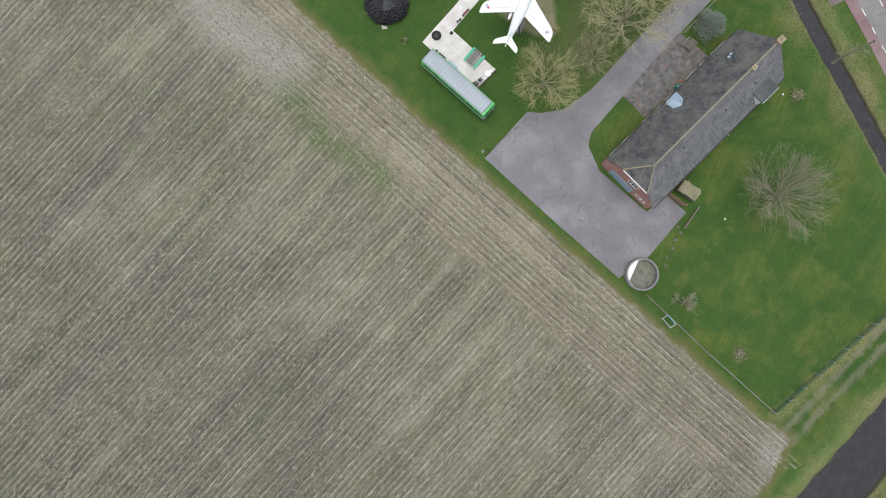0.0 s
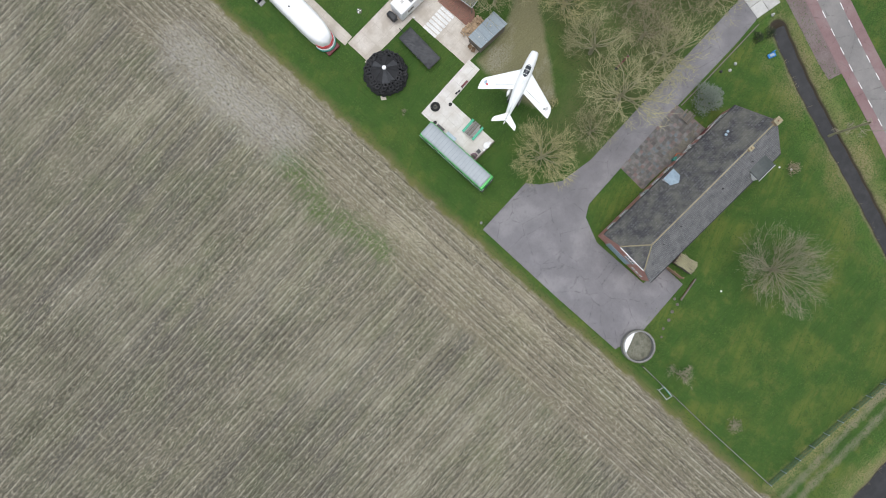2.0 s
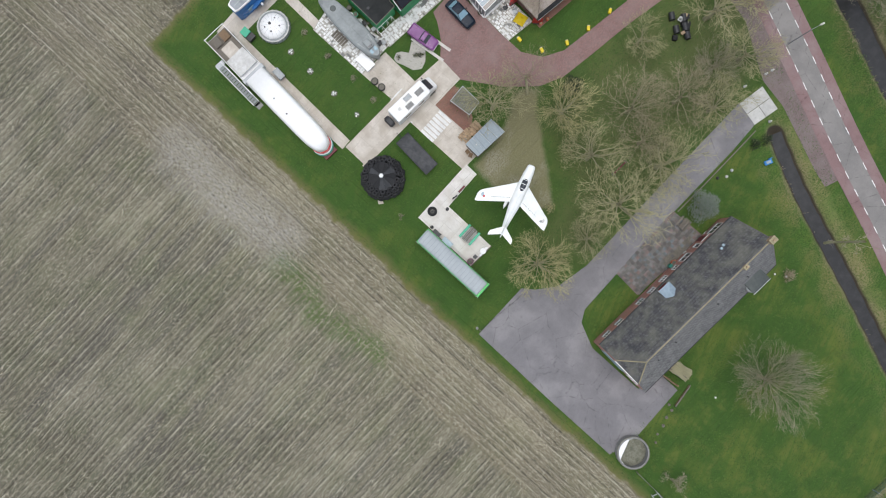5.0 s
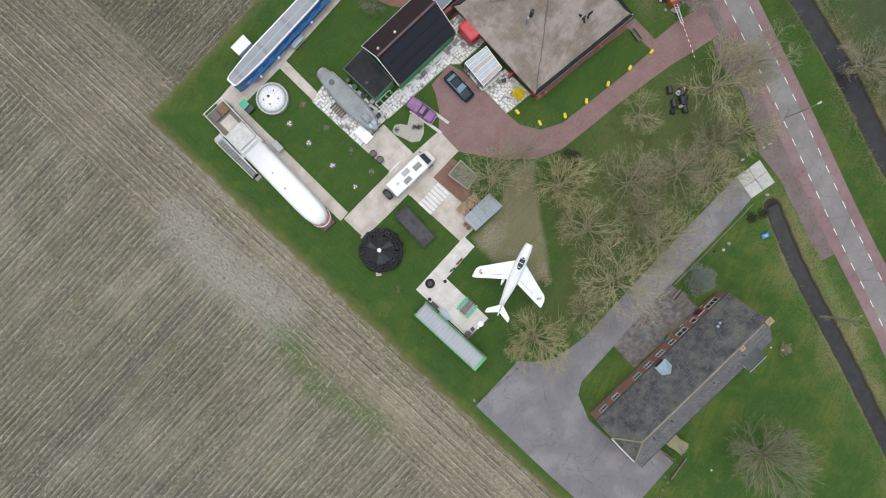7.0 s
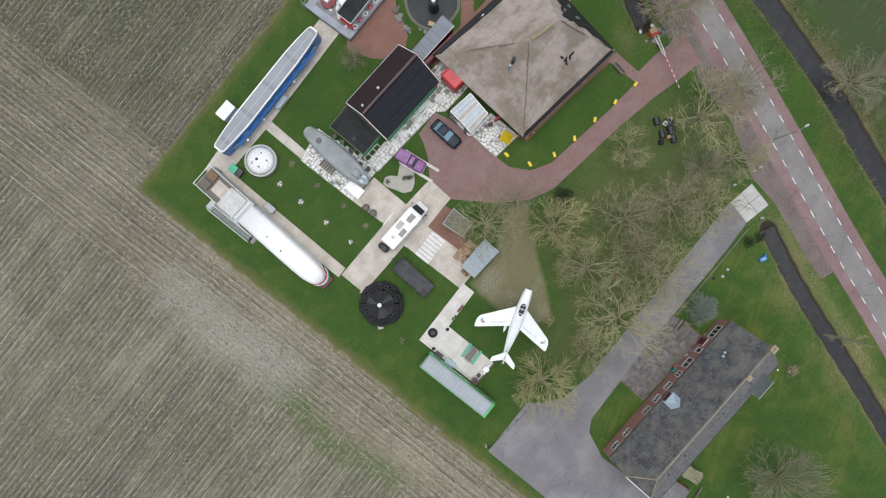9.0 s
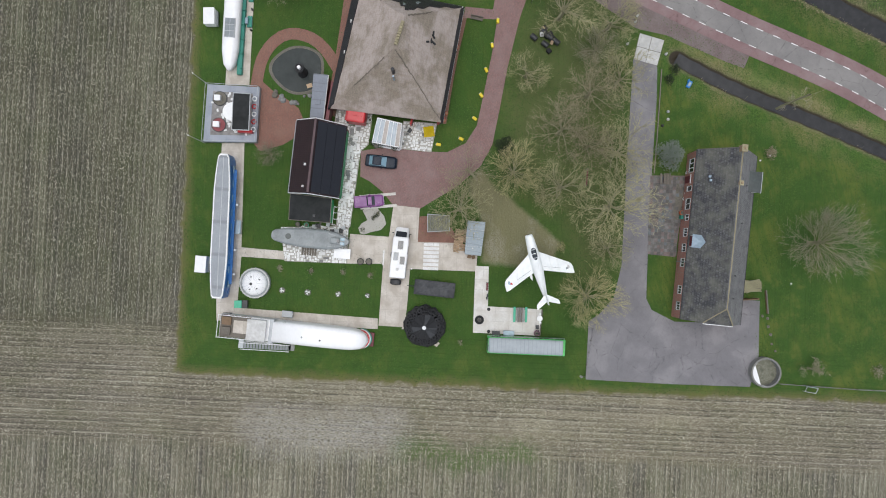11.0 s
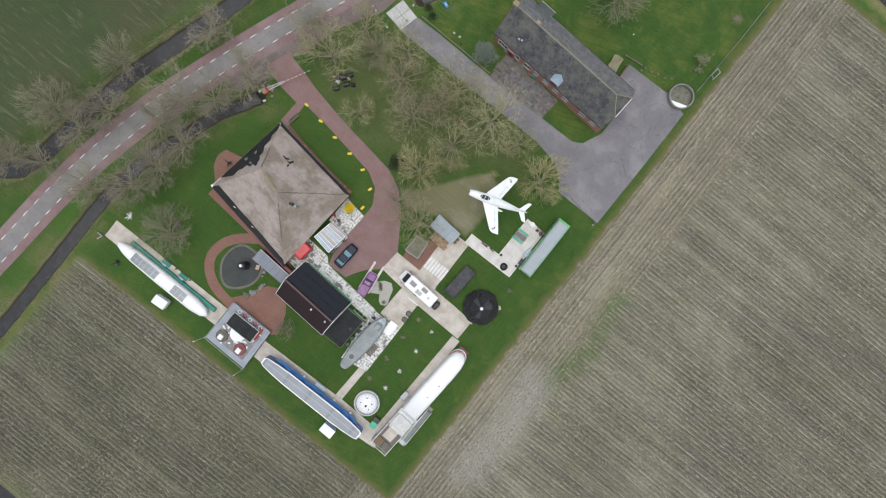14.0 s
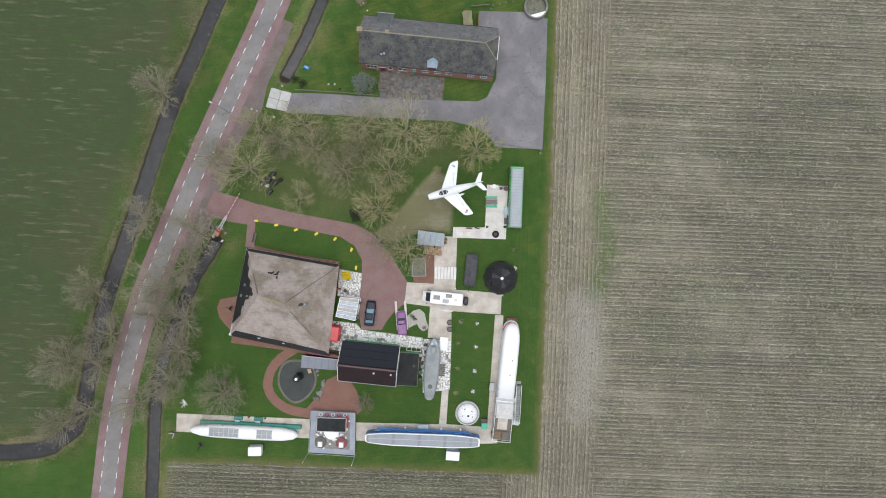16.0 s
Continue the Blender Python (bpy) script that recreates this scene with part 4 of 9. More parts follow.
def long_house():
    h = thing("house", (-22.55, 76.2), -3.4, 0, "long red brick house with a dark slate half-hipped roof", "house")
    L, W, E, R = 12.0, 3.85, 3.95, 8.9
    yr, S, SE = 0.42, 4.85, 3.35
    turned = Matrix(((0, 0, 1, 0), (1, 0, 0, 0), (0, 1, 0, 0), (0, 0, 0, 1)))
    # walls as four slabs
    part("wall", box(-L + 0.1, L - 0.1, -W + 0.02, -W + 0.32, 0, E - 0.03), "house_brick", h)
    part("wall", box(-L + 0.1, L - 0.1, S - 0.5, S - 0.2, 0, SE), "house_brick", h)
    part("wall", prism([(-W + 0.05, 0), (S - 0.25, 0), (S - 0.25, SE), (yr, R - 0.3), (-W + 0.05, E - 0.05)], 0, 0.3), "house_brick", h).matrix_basis = Matrix.Translation((-L + 0.1, 0, 0)) @ turned
    part("wall", prism([(-W + 0.05, 0), (S - 0.25, 0), (S - 0.25, SE), (yr + 1.95, 6.4), (yr - 1.95, 6.4), (-W + 0.05, E - 0.05)], 0, 0.3), "house_brick", h).matrix_basis = Matrix.Translation((L - 0.35, 0, 0)) @ turned
    hz, hy, rx = 6.45, 2.05, 9.7
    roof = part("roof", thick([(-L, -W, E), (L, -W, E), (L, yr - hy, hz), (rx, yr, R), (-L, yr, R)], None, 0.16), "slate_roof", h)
    # north slope takes the lighter slate, brightness painted in
    part("roof", thick([(-L, yr, R), (rx, yr, R), (L, yr + hy, hz), (L, S, SE), (-L, S, SE)], None, 0.16), "slate_roof_lit", h)
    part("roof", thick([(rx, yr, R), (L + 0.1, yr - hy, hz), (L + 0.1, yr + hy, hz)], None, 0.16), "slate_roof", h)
    # ridge and hip tiles, one by one
    tile = None
    runs = [((-L, yr, R), (rx, yr, R)), ((rx, yr, R), (L, yr - hy, hz)), ((rx, yr, R), (L, yr + hy, hz))]
    for a, b in runs:
        a, b = Vector(a), Vector(b)
        k = int((b - a).length / 0.4)
        rot = (b - a).to_track_quat("X", "Z").to_matrix().to_4x4()
        for i in range(k):
            if tile is None:
                ob = part("ridge_tile", loft([(-0.2, 0, 0, 0.075, 0.075), (0.19, 0, 0.01, 0.09, 0.085)], 8), "ridge_tile", h)
                tile = ob.data
            else:
                ob = new("ridge_tile", tile)
                ob.parent = h
            ob.matrix_basis = Matrix.Translation(a.lerp(b, (i + 0.5) / k) + Vector((0, 0, 0.03))) @ rot
    # verge boards and gutters
    part("verge_board", thick([(-L - 0.05, -W, E - 0.02), (-L - 0.05, yr, R - 0.02), (-L + 0.02, yr, R + 0.02), (-L + 0.02, -W, E + 0.02)], None, 0.25), "grey_timber", h)
    part("verge_board", thick([(-L - 0.05, S, SE - 0.02), (-L - 0.05, yr, R - 0.02), (-L + 0.02, yr, R + 0.02), (-L + 0.02, S, SE + 0.02)], None, 0.25), "grey_timber", h)
    for s in (-1, 1):
        y, z = (-W - 0.04, E - 0.08) if s < 0 else (S + 0.06, SE - 0.1)
        part("gutter", bar((-L, y, z), (L, y, z), 0.075, 8), "steel_dark", h)
    part("gutter", bar((L + 0.14, yr - hy, hz - 0.06), (L + 0.14, yr + hy, hz - 0.06), 0.07, 8), "white_paint", h)
    # chimneys
    for x, y, w, t in ((-L + 0.2, yr, 0.42, R + 0.45), (-7.15, yr + 0.1, 0.27, R + 0.35)):
        c = part("chimney", box(x - w, x + w, y - w * 0.8, y + w * 0.8, R - 0.7, t, 0.02), "chimney_brick", h)
        part("cap", box(x - w - 0.06, x + w + 0.06, y - w * 0.8 - 0.06, y + w * 0.8 + 0.06, t, t + 0.12, 0.02), "ridge_tile", c)
        part("pot", cyl(x, y, t + 0.12, t + 0.4, 0.14, 0.11, 12), "chimney_brick", c)
    # front windows and doors
    for a, b, k in ((-10.9, -8.9, 3), (-7.0, -6.2, 1), (-5.2, -3.6, 2), (-2.9, -2.0, 2), (-0.9, 0.3, 3), (1.3, 2.5, 3), (3.4, 4.6, 3), (7.3, 8.5, 3), (9.6, 10.8, 3)):
        window_unit(h, a, b, 1.9 if a > -4 else 1.5, 3.2, -W + 0.02, -1, k)
    d = part("door", box(-8.5, -7.5, -W - 0.03, -W + 0.1, 0.1, 2.3, 0.01), "maroon", h, "dark red front door")
    part("lintel", box(-8.65, -7.35, -W - 0.06, -W + 0.1, 2.3, 2.45), "white_paint", h)
    for a in (-9.0, -4.0, 2.0, 8.0):
        window_unit(h, a, a + 1.3, 1.0, 2.3, S - 0.2, 1, 2)
    part("downpipe", bar((3.9, -W - 0.05, 0), (3.9, -W - 0.05, E), 0.05, 6), "grey_paint", h)
    # gable end at the forecourt
    g = part("garage_door", box(L - 0.06, L + 0.02, -2.3, 1.5, 0, 2.5, 0.01), "zinc_pale", h, "pale grey-blue garage door")
    for k in range(5):
        part("door_panel", box(L + 0.02, L + 0.05, -2.2, 1.4, 0.08 + k * 0.49, 0.5 + k * 0.49, 0.01), "zinc_pale", g)
    window_unit(h, 0.0, 1.5, 3.7, 5.0, L - 0.05, 1, 3, axis="y")
    for y in (2.3, 3.0, 3.7):
        window_unit(h, y - 0.2, y + 0.2, 1.5, 2.1, L - 0.05, 1, 1, axis="y")
    # dormers
    d = part("dormer", box(-9.3, -6.75, 2.3, 4.75, 3.7, 5.45), "white_paint", h, "white dormer with a curved lead roof")
    part("dormer_roof", loft([(-9.45, 3.75, 5.45, 1.15, 0.12), (-8.0, 3.75, 5.48, 1.15, 0.26), (-6.6, 3.75, 5.45, 1.15, 0.12)], 16, 2.4), "lead", d)
    part("dormer_edge", box(-9.5, -6.55, 4.88, 4.96, 5.38, 5.5), "pale_grey", d)
    part("dormer_window", box(-9.1, -6.95, 4.73, 4.79, 4.2, 5.3), "dark_glass", d)
    part("cheek_trim", box(-6.78, -6.7, 3.0, 4.75, 4.1, 5.3), "white_paint", d)
    x0, x1, e = 0.15, 1.75, 5.35
    d = part("dormer", box(x0, x1, -3.7, -1.9, 4.1, e), "white_paint", h, "small dormer with a pale hipped zinc roof")
    part("dormer_roof", solid([(x0 - .12, -3.85, e), (x1 + .12, -3.85, e), (x1 + .12, -2.2, e + 0.05), (x0 - .12, -2.2, e + 0.05), (0.95, -2.85, e + 0.5), (0.95, -1.7, e + 0.6)],
                              [(0, 1, 4), (1, 2, 5, 4), (3, 0, 4, 5), (2, 3, 5), (3, 2, 1, 0)]), "zinc_pale", d)
    part("dormer_window", box(x0 + 0.1, x1 - 0.1, -3.78, -3.68, 4.2, e - 0.05), "maroon", d)
    for x, y in ((-8.1, -2.4), (-7.6, -2.3)):
        z = E + (y + W) * (R - E) / (W + yr)
        part("roof_vent", box(x - 0.16, x + 0.16, y - 0.16, y + 0.16, z - 0.1, z + 0.22, 0.04), "zinc_pale", h)
    for x, y in ((5.2, 1.2), (-2.0, 1.6), (-7.2, 1.9), (8.3, 1.3)):
        z = R - y * (R - SE) / (S - yr)
        part("vent_pipe", cyl(x, yr + y, z - 0.1, z + 0.35, 0.09, 0.09, 8), "steel_dark", h)
    return h


long_house()

# ---- thatched farmhouse ----
FA = [(-55.92, 24.00), (-38.41, 21.01), (-37.11, 36.99), (-53.51, 39.30)]   # south-west, south-east, north-east, north-west eaves
RW, RE = (-49.14, 31.62), (-44.88, 30.46)


def farmhouse():
    c = ((FA[0][0] + FA[2][0]) / 2, (FA[0][1] + FA[2][1]) / 2)
    h = thing("farmhouse", c, 0, 0, "large square farmhouse with a tall grey-brown thatched roof", "house")
    e = [Vector((x - c[0], y - c[1], 3.0)) for x, y in FA]
    rw, re = (Vector((p[0] - c[0], p[1] - c[1], 11.3)) for p in (RW, RE))
    for i in range(4):
        a, b = e[i] * 0.94, e[(i + 1) % 4] * 0.94
        d = (b - a)
        n = Vector((d.y, -d.x, 0)).normalized()
        part("wall", prism([a.xy, b.xy, (b - n * 0.35).xy, (a - n * 0.35).xy], 0, 3.3), "farm_brick", h)
    rnd = random.Random(3)

    def slope(a, b, c_, d_, n=14):
        """Thatched slope, slightly wavy, from eave a-b up to c_-d_ (d_ above a)."""
        own = bmesh.new()
        rows = []
        for j in range(n + 1):
            row = []
            for i in range(n + 1):
                p = a.lerp(b, i / n).lerp(d_.lerp(c_, i / n), j / n)
                inner = 0 < i < n and 0 < j < n
                bulge = 0.28 * math.sin(math.pi * j / n)
                row.append(own.verts.new(p + Vector((0, 0, -bulge * 0.6 + (rnd.uniform(-0.06, 0.06) if inner else 0)))))
            rows.append(row)
        for j in range(n):
            for i in range(n):
                quad = [rows[j][i], rows[j][i + 1], rows[j + 1][i + 1], rows[j + 1][i]]
                if j == n - 1 and (c_ - d_).length < 1e-4:
                    continue
                own.faces.new(quad)
        bmesh.ops.remove_doubles(own, verts=own.verts, dist=0.001)
        ex = bmesh.ops.extrude_face_region(own, geom=own.faces[:])
        bmesh.ops.translate(own, vec=(0, 0, -0.35), verts=[v for v in ex["geom"] if isinstance(v, bmesh.types.BMVert)])
        return own

    sw, se, ne, nw = e
    part("roof", slope(sw, se, re, rw), "thatch", h)
    part("roof", slope(ne, nw, rw, re), "thatch", h)
    part("roof", slope(se, ne, re + (ne - se) * 0.004, re), "thatch", h)
    part("roof", slope(nw, sw, rw - (nw - sw) * 0.004, rw), "thatch", h)

    def patch(name, a, b, c_, d_, pts, material, label="", lift=0.2, t=0.25):
        vs = []
        for s, k in pts:
            p = a.lerp(b, s).lerp(d_.lerp(c_, s), k)
            vs.append(p + Vector((0, 0, lift - 0.17 * math.sin(math.pi * k))))
        return part(name, thick(vs, None, t), material, h, label)

    patch("eave_tiles", sw, se, re, rw, [(0.0, -0.03), (1.0, -0.03), (0.99, 0.06), (0.02, 0.10)], "black_tiles", "black glazed tiles along the eave")
    patch("eave_tiles", ne, nw, rw, re, [(0.0, -0.02), (1.0, -0.02), (0.99, 0.035), (0.01, 0.035)], "black_tiles", "black glazed tiles along the eave")
    for s0, s1, k in ((0.02, 0.12, 0.12), (0.12, 0.24, 0.25), (0.24, 0.34, 0.45), (0.34, 0.44, 0.62), (0.44, 0.54, 0.68), (0.54, 0.62, 0.52), (0.62, 0.72, 0.36), (0.72, 0.86, 0.28)):
        patch("wall_tiles", nw, sw, rw, rw, [(s0, -0.02), (s1, -0.02), (s1, k), (s0, k)], "black_tiles", "", 0.3 + 0.02 * k, 0.3)
    for s, k in ((0.36, 0.2), (0.52, 0.12), (0.53, 0.4)):
        patch("skylight", nw, sw, rw, rw, [(s, k), (s + 0.045, k), (s + 0.045, k + 0.1), (s, k + 0.1)], "grey_glass", "", 0.42, 0.3)
    # worn courses where the slopes meet
    for a_, b_, k0, k1 in ((re, se, 0.15, 0.6), (re, ne, 0.02, 0.97), (rw, nw, 0.05, 0.45)):
        hips = bmesh.new()
        for j in range(22):
            u0, u1 = k0 + (k1 - k0) * j / 22, k0 + (k1 - k0) * (j + 1.15) / 22
            sag = Vector((rnd.uniform(-0.06, 0.06), rnd.uniform(-0.06, 0.06), 0.05 - 0.13 * math.sin(math.pi * (u0 + u1) / 2)))
            w_ = rnd.uniform(0.04, 0.10)
            bar(a_.lerp(b_, u0) + sag, a_.lerp(b_, u1) + sag, w_, 6, hips, w_ * rnd.uniform(0.7, 1.1))
        part("hip_course", hips, "thatch_dark", h, "darker worn thatch along the hips")
    part("gutter", bar(nw + Vector((-0.1, 0, -0.1)), sw + Vector((-0.1, 0, -0.1)), 0.11, 8), "aluminium", h)
    part("gutter", bar(sw + Vector((0, -0.1, -0.1)), se + Vector((0, -0.1, -0.1)), 0.09, 8), "aluminium", h)
    part("gutter", bar(nw + Vector((0, 0.1, -0.1)), ne + Vector((0, 0.1, -0.1)), 0.09, 8), "aluminium", h)
    part("hopper", box(sw.x - 0.25, sw.x + 0.25, sw.y - 0.2, sw.y + 0.2, 2.75, 3.15, 0.03), "aluminium", h)
    # ridge capping of golden tiles
    tile = None
    for i in range(9):
        p = rw.lerp(re, 0.2 + 0.75 * i / 9) + Vector((0, 0, 0.02))
        if tile is None:
            ob = part("ridge_tile", loft([(-0.15, 0, 0, 0.24, 0.2), (0.15, 0, 0, 0.27, 0.23)], 8), "ridge_tile", h, "yellow glazed ridge tile")
            tile = ob.data
        else:
            ob = new("ridge_tile", tile)
            ob.parent = h
        ob.matrix_basis = Matrix.Translation(p) @ Matrix.Rotation(math.atan2((re - rw).y, (re - rw).x), 4, "Z")
    for px, py, z, m in ((*(-42.40, 30.25), 10.2, "steel_dark"), (*(-41.65, 30.33), 9.5, "zinc_pale")):
        part("chimney", cyl(px - c[0], py - c[1], z - 1.6, z + 0.2, 0.24 if m == "steel_dark" else 0.15, 0.24 if m == "steel_dark" else 0.13, 12), m, h)
    # tangle of antenna struts on the north slope
    ax, ay = (-47.79, 34.93)
    ant = part("roof_ornament", bmesh.new(), "felt_roof", h, "dark weathered bird-like roof ornament")
    bm = bmesh.new()
    for k in range(9):
        q = Vector((ax - c[0] + rnd.uniform(-0.9, 0.9), ay - c[1] + rnd.uniform(-0.5, 0.5), 7.0 + rnd.uniform(-0.4, 0.3)))
        box(-0.35, 0.35, -0.12, 0.12, q.z - 0.1, q.z + 0.12, 0.03, bm, rnd.uniform(0, 180), (q.x, q.y))
    bm.to_mesh(ant.data)
    bm.free()
    for s in (0.3, 0.55):
        p = sw.lerp(se, s)
        part("dormer_vent", box(p.x - 0.25, p.x + 0.25, p.y + 0.4, p.y + 0.75, 3.1, 3.7, 0.05), "dirty_white", h)
    return h


farmhouse()


def conservatory():
    a, b, c, d = (Vector(p) for p in ((-36.65, 31.33), (-33.40, 31.05), (-33.96, 27.18), (-37.32, 27.87)))
    o = (a + b + c + d) / 4
    h = thing("conservatory", o, 0, 0.05, "glazed lean-to with white frames against the farmhouse", "conservatory")
    q = [p - o for p in (a, b, c, d)]
    zt = (3.1, 2.4, 2.4, 3.1)
    for i in range(6):
        s0, s1 = i / 6 + 0.008, (i + 1) / 6 - 0.008
        P = [q[0].lerp(q[3], s0), q[1].lerp(q[2], s0), q[1].lerp(q[2], s1), q[0].lerp(q[3], s1)]
        part("roof_pane", thick([(*P[0], 3.1), (*P[1], 2.4), (*P[2], 2.4), (*P[3], 3.1)], None, 0.03), "glass_roof" if i % 3 else "interior_tan", h)
    for i in range(7):
        u, v = q[0].lerp(q[3], i / 6), q[1].lerp(q[2], i / 6)
        part("rafter", bar((*u, 3.12), (*v, 2.42), 0.05, 6), "white_paint", h)
        part("post", bar((*v, 0), (*v, 2.4), 0.05, 6), "white_paint", h)
    for u, v, z in ((q[0], q[3], 3.12), (q[1], q[2], 2.42)):
        part("beam", bar((*u, z), (*v, z), 0.07, 6), "white_paint", h)
    for u, v in ((q[1], q[2]), (q[2], q[3]), (q[0], q[1])):
        part("side_pane", thick([(*u, 0.4), (*v, 0.4), (*v, 2.35), (*u, 2.35)], None, 0.02), "grey_glass", h)
        part("plinth", bar((*u, 0.2), (*v, 0.2), 0.2, 4), "white_paint", h)


conservatory()


def truck_cab():
    t = thing("truck_cab", (-37.87, 24.77), -6, 0.05, "bright red lorry cab set at the farmhouse corner", "truck cab")
    part("cab", box(-1.25, 1.25, -1.35, 1.35, 0.4, 2.9, 0.22), "red_paint", t, smooth=False)
    part("sun_visor", box(-1.1, 1.1, -1.5, -1.2, 2.45, 2.6, 0.03), "red_paint", t)
    part("windscreen", box(-1.0, 1.0, -1.38, -1.31, 1.5, 2.4, 0.02), "dark_glass", t)
    part("roof_hatch", box(-0.35, 0.35, -0.3, 0.3, 2.88, 2.95, 0.02), "red_paint", t)
    part("bumper", box(-1.15, 1.15, -1.55, -1.3, 0.25, 0.6, 0.05), "dirty_white", t)
    for s in (-1, 1):
        part("mirror", box(s * 1.3 - 0.08, s * 1.3 + 0.08, -1.2, -1.05, 1.6, 2.2, 0.02), "steel_dark", t)
        part("wheel", bar((s * 0.7, 0, 0.45), (s * 1.12, 0, 0.45), 0.45, 16), "rubber", t)


truck_cab()


def barn():
    nw, ne, rw, re, sw, se = (Vector(p) for p in ((-35.74, 23.68), (-25.77, 23.04), (-36.13, 19.77), (-26.03, 19.16), (-36.47, 16.62), (-26.29, 15.78)))
    d = ((ne - nw) + (re - rw) + (se - sw)).normalized()
    n = Vector((-d.y, d.x))
    c = (nw + ne + sw + se) / 4
    ang = math.degrees(math.atan2(d.y, d.x))
    L = ((ne - nw).length + (se - sw).length) / 4 + 0.1
    yn, ys, yr = [sum((p - c).dot(n) for p in k) / 2 for k in ((nw, ne), (sw, se), (rw, re))]
    b = thing("barn", c, ang, 0, "barn with maroon tiles and dark solar panels on its roof", "barn")
    E, R = 3.4, 6.6
    part("wall", box(-L + 0.2, L - 0.2, yn - 0.45, yn - 0.2, 0, E), "barn_green", b, "bright green boarded wall")
    part("wall", box(-L + 0.2, L - 0.2, ys + 0.2, ys + 0.45, 0, E), "farm_brick", b)
    for s in (-1, 1):
        w = part("wall", prism([(ys + 0.2, 0), (yn - 0.2, 0), (yn - 0.2, E), (yr, R - 0.25), (ys + 0.2, E)], 0, 0.25), "barn_green" if s > 0 else "farm_brick", b)
        w.matrix_basis = Matrix.Translation((L - 0.5 if s > 0 else -L + 0.25, 0, 0)) @ Matrix(((0, 0, 1, 0), (1, 0, 0, 0), (0, 1, 0, 0), (0, 0, 0, 1)))
    part("roof", thick([(-L, yn, E), (-L, yr, R), (L, yr, R), (L, yn, E)], None, 0.14), "red_tile_roof", b)
    part("roof", thick([(-L, ys, E), (L, ys, E), (L, yr, R), (-L, yr, R)], None, 0.14), "red_tile_roof", b)
    tile = None
    for k in range(int(2 * L / 0.36)):
        x = -L + 0.2 + k * 0.36
        if tile is None:
            ob = part("ridge_tile", loft([(-0.2, 0, 0, 0.16, 0.12), (0.18, 0, 0, 0.18, 0.14)], 8), "barn_ridge", b)
            tile = ob.data
        else:
            ob = new("ridge_tile", tile)
            ob.parent = b
        ob.matrix_basis = pose(x, yr, R + 0.03)
    for s in (-1, 1):
        for y in (yn, ys):
            part("verge_board", bar((s * (L + 0.03), y, E + 0.02), (s * (L + 0.03), yr, R + 0.05), 0.06, 4), "white_paint", b)
    # solar panels: three rows of ten
    up = Vector((0, yr - yn, R - E))
    sl = up.length
    up.normalize()
    rot = Matrix((Vector((1, 0, 0)), up, Vector((1, 0, 0)).cross(up))).transposed().to_4x4()
    if rot.col[2].z < 0:
        rot = Matrix((Vector((-1, 0, 0)), up, Vector((-1, 0, 0)).cross(up))).transposed().to_4x4()
    pw, ph = (2 * L - 0.5) / 10, (sl - 0.55) / 3
    cell = frm = None
    for j in range(3):
        for i in range(10):
            p = Vector((-L + 0.25 + (i + 0.5) * pw, yn, E)) + up * (0.2 + (j + 0.5) * ph)
            m = Matrix.Translation(p) @ rot @ Matrix.Translation((0, 0, 0.1))
            if cell is None:
                ob = part("solar_panel", box(-pw / 2 + 0.004, pw / 2 - 0.004, -ph / 2 + 0.02, ph / 2 - 0.02, 0, 0.04), "solar_cell", b)
                cell = ob.data
            else:
                ob = new("solar_panel", cell)
                ob.parent = b
            ob.matrix_basis = m
        p = Vector((0, yn, E)) + up * (0.2 + j * ph)
        part("mounting_rail", bar(p + Vector((-L + 0.2, 0, 0.1)), p + Vector((L - 0.2, 0, 0.1)), 0.03, 4), "aluminium", b)
    for x, y in ((1.2, -0.32), (4.2, -0.28)):
        z = R - (yr - (yr + y)) * 0 - abs(y) * (R - E) / abs(yr - ys)
        part("roof_vent", box(x - 0.15, x + 0.15, yr + y - 0.7, yr + y - 0.4, z - 0.75, z + 0.0, 0.03), "dirty_white", b)
    part("gutter", bar((-L, ys - 0.08, E - 0.12), (L, ys - 0.08, E - 0.12), 0.07, 6), "aluminium", b)
    return b


barn()


def annex():
    P = [Vector(p) for p in ((-25.64, 21.88), (-22.21, 21.80), (-22.39, 15.95), (-26.12, 16.01))]
    o = sum(P, Vector((0, 0))) / 4
    a = thing("annex", o, 0, 0, "low annex with a black felt flat roof", "outbuilding")
    q = [p - o for p in P]
    part("walls", prism([p * 0.97 for p in q], 0, 2.85), "barn_green", a)
    part("roof", prism(q, 2.85, 3.0), "felt_roof", a)
    for i in range(4):
        part("roof_edge", bar((*q[i], 3.02), (*q[(i + 1) % 4], 3.02), 0.05, 5), "grey_timber", a)
    part("hatch", box(0.8, 1.2, 0.4, 0.8, 3.0, 3.15, 0.03), "steel_dark", a)


annex()


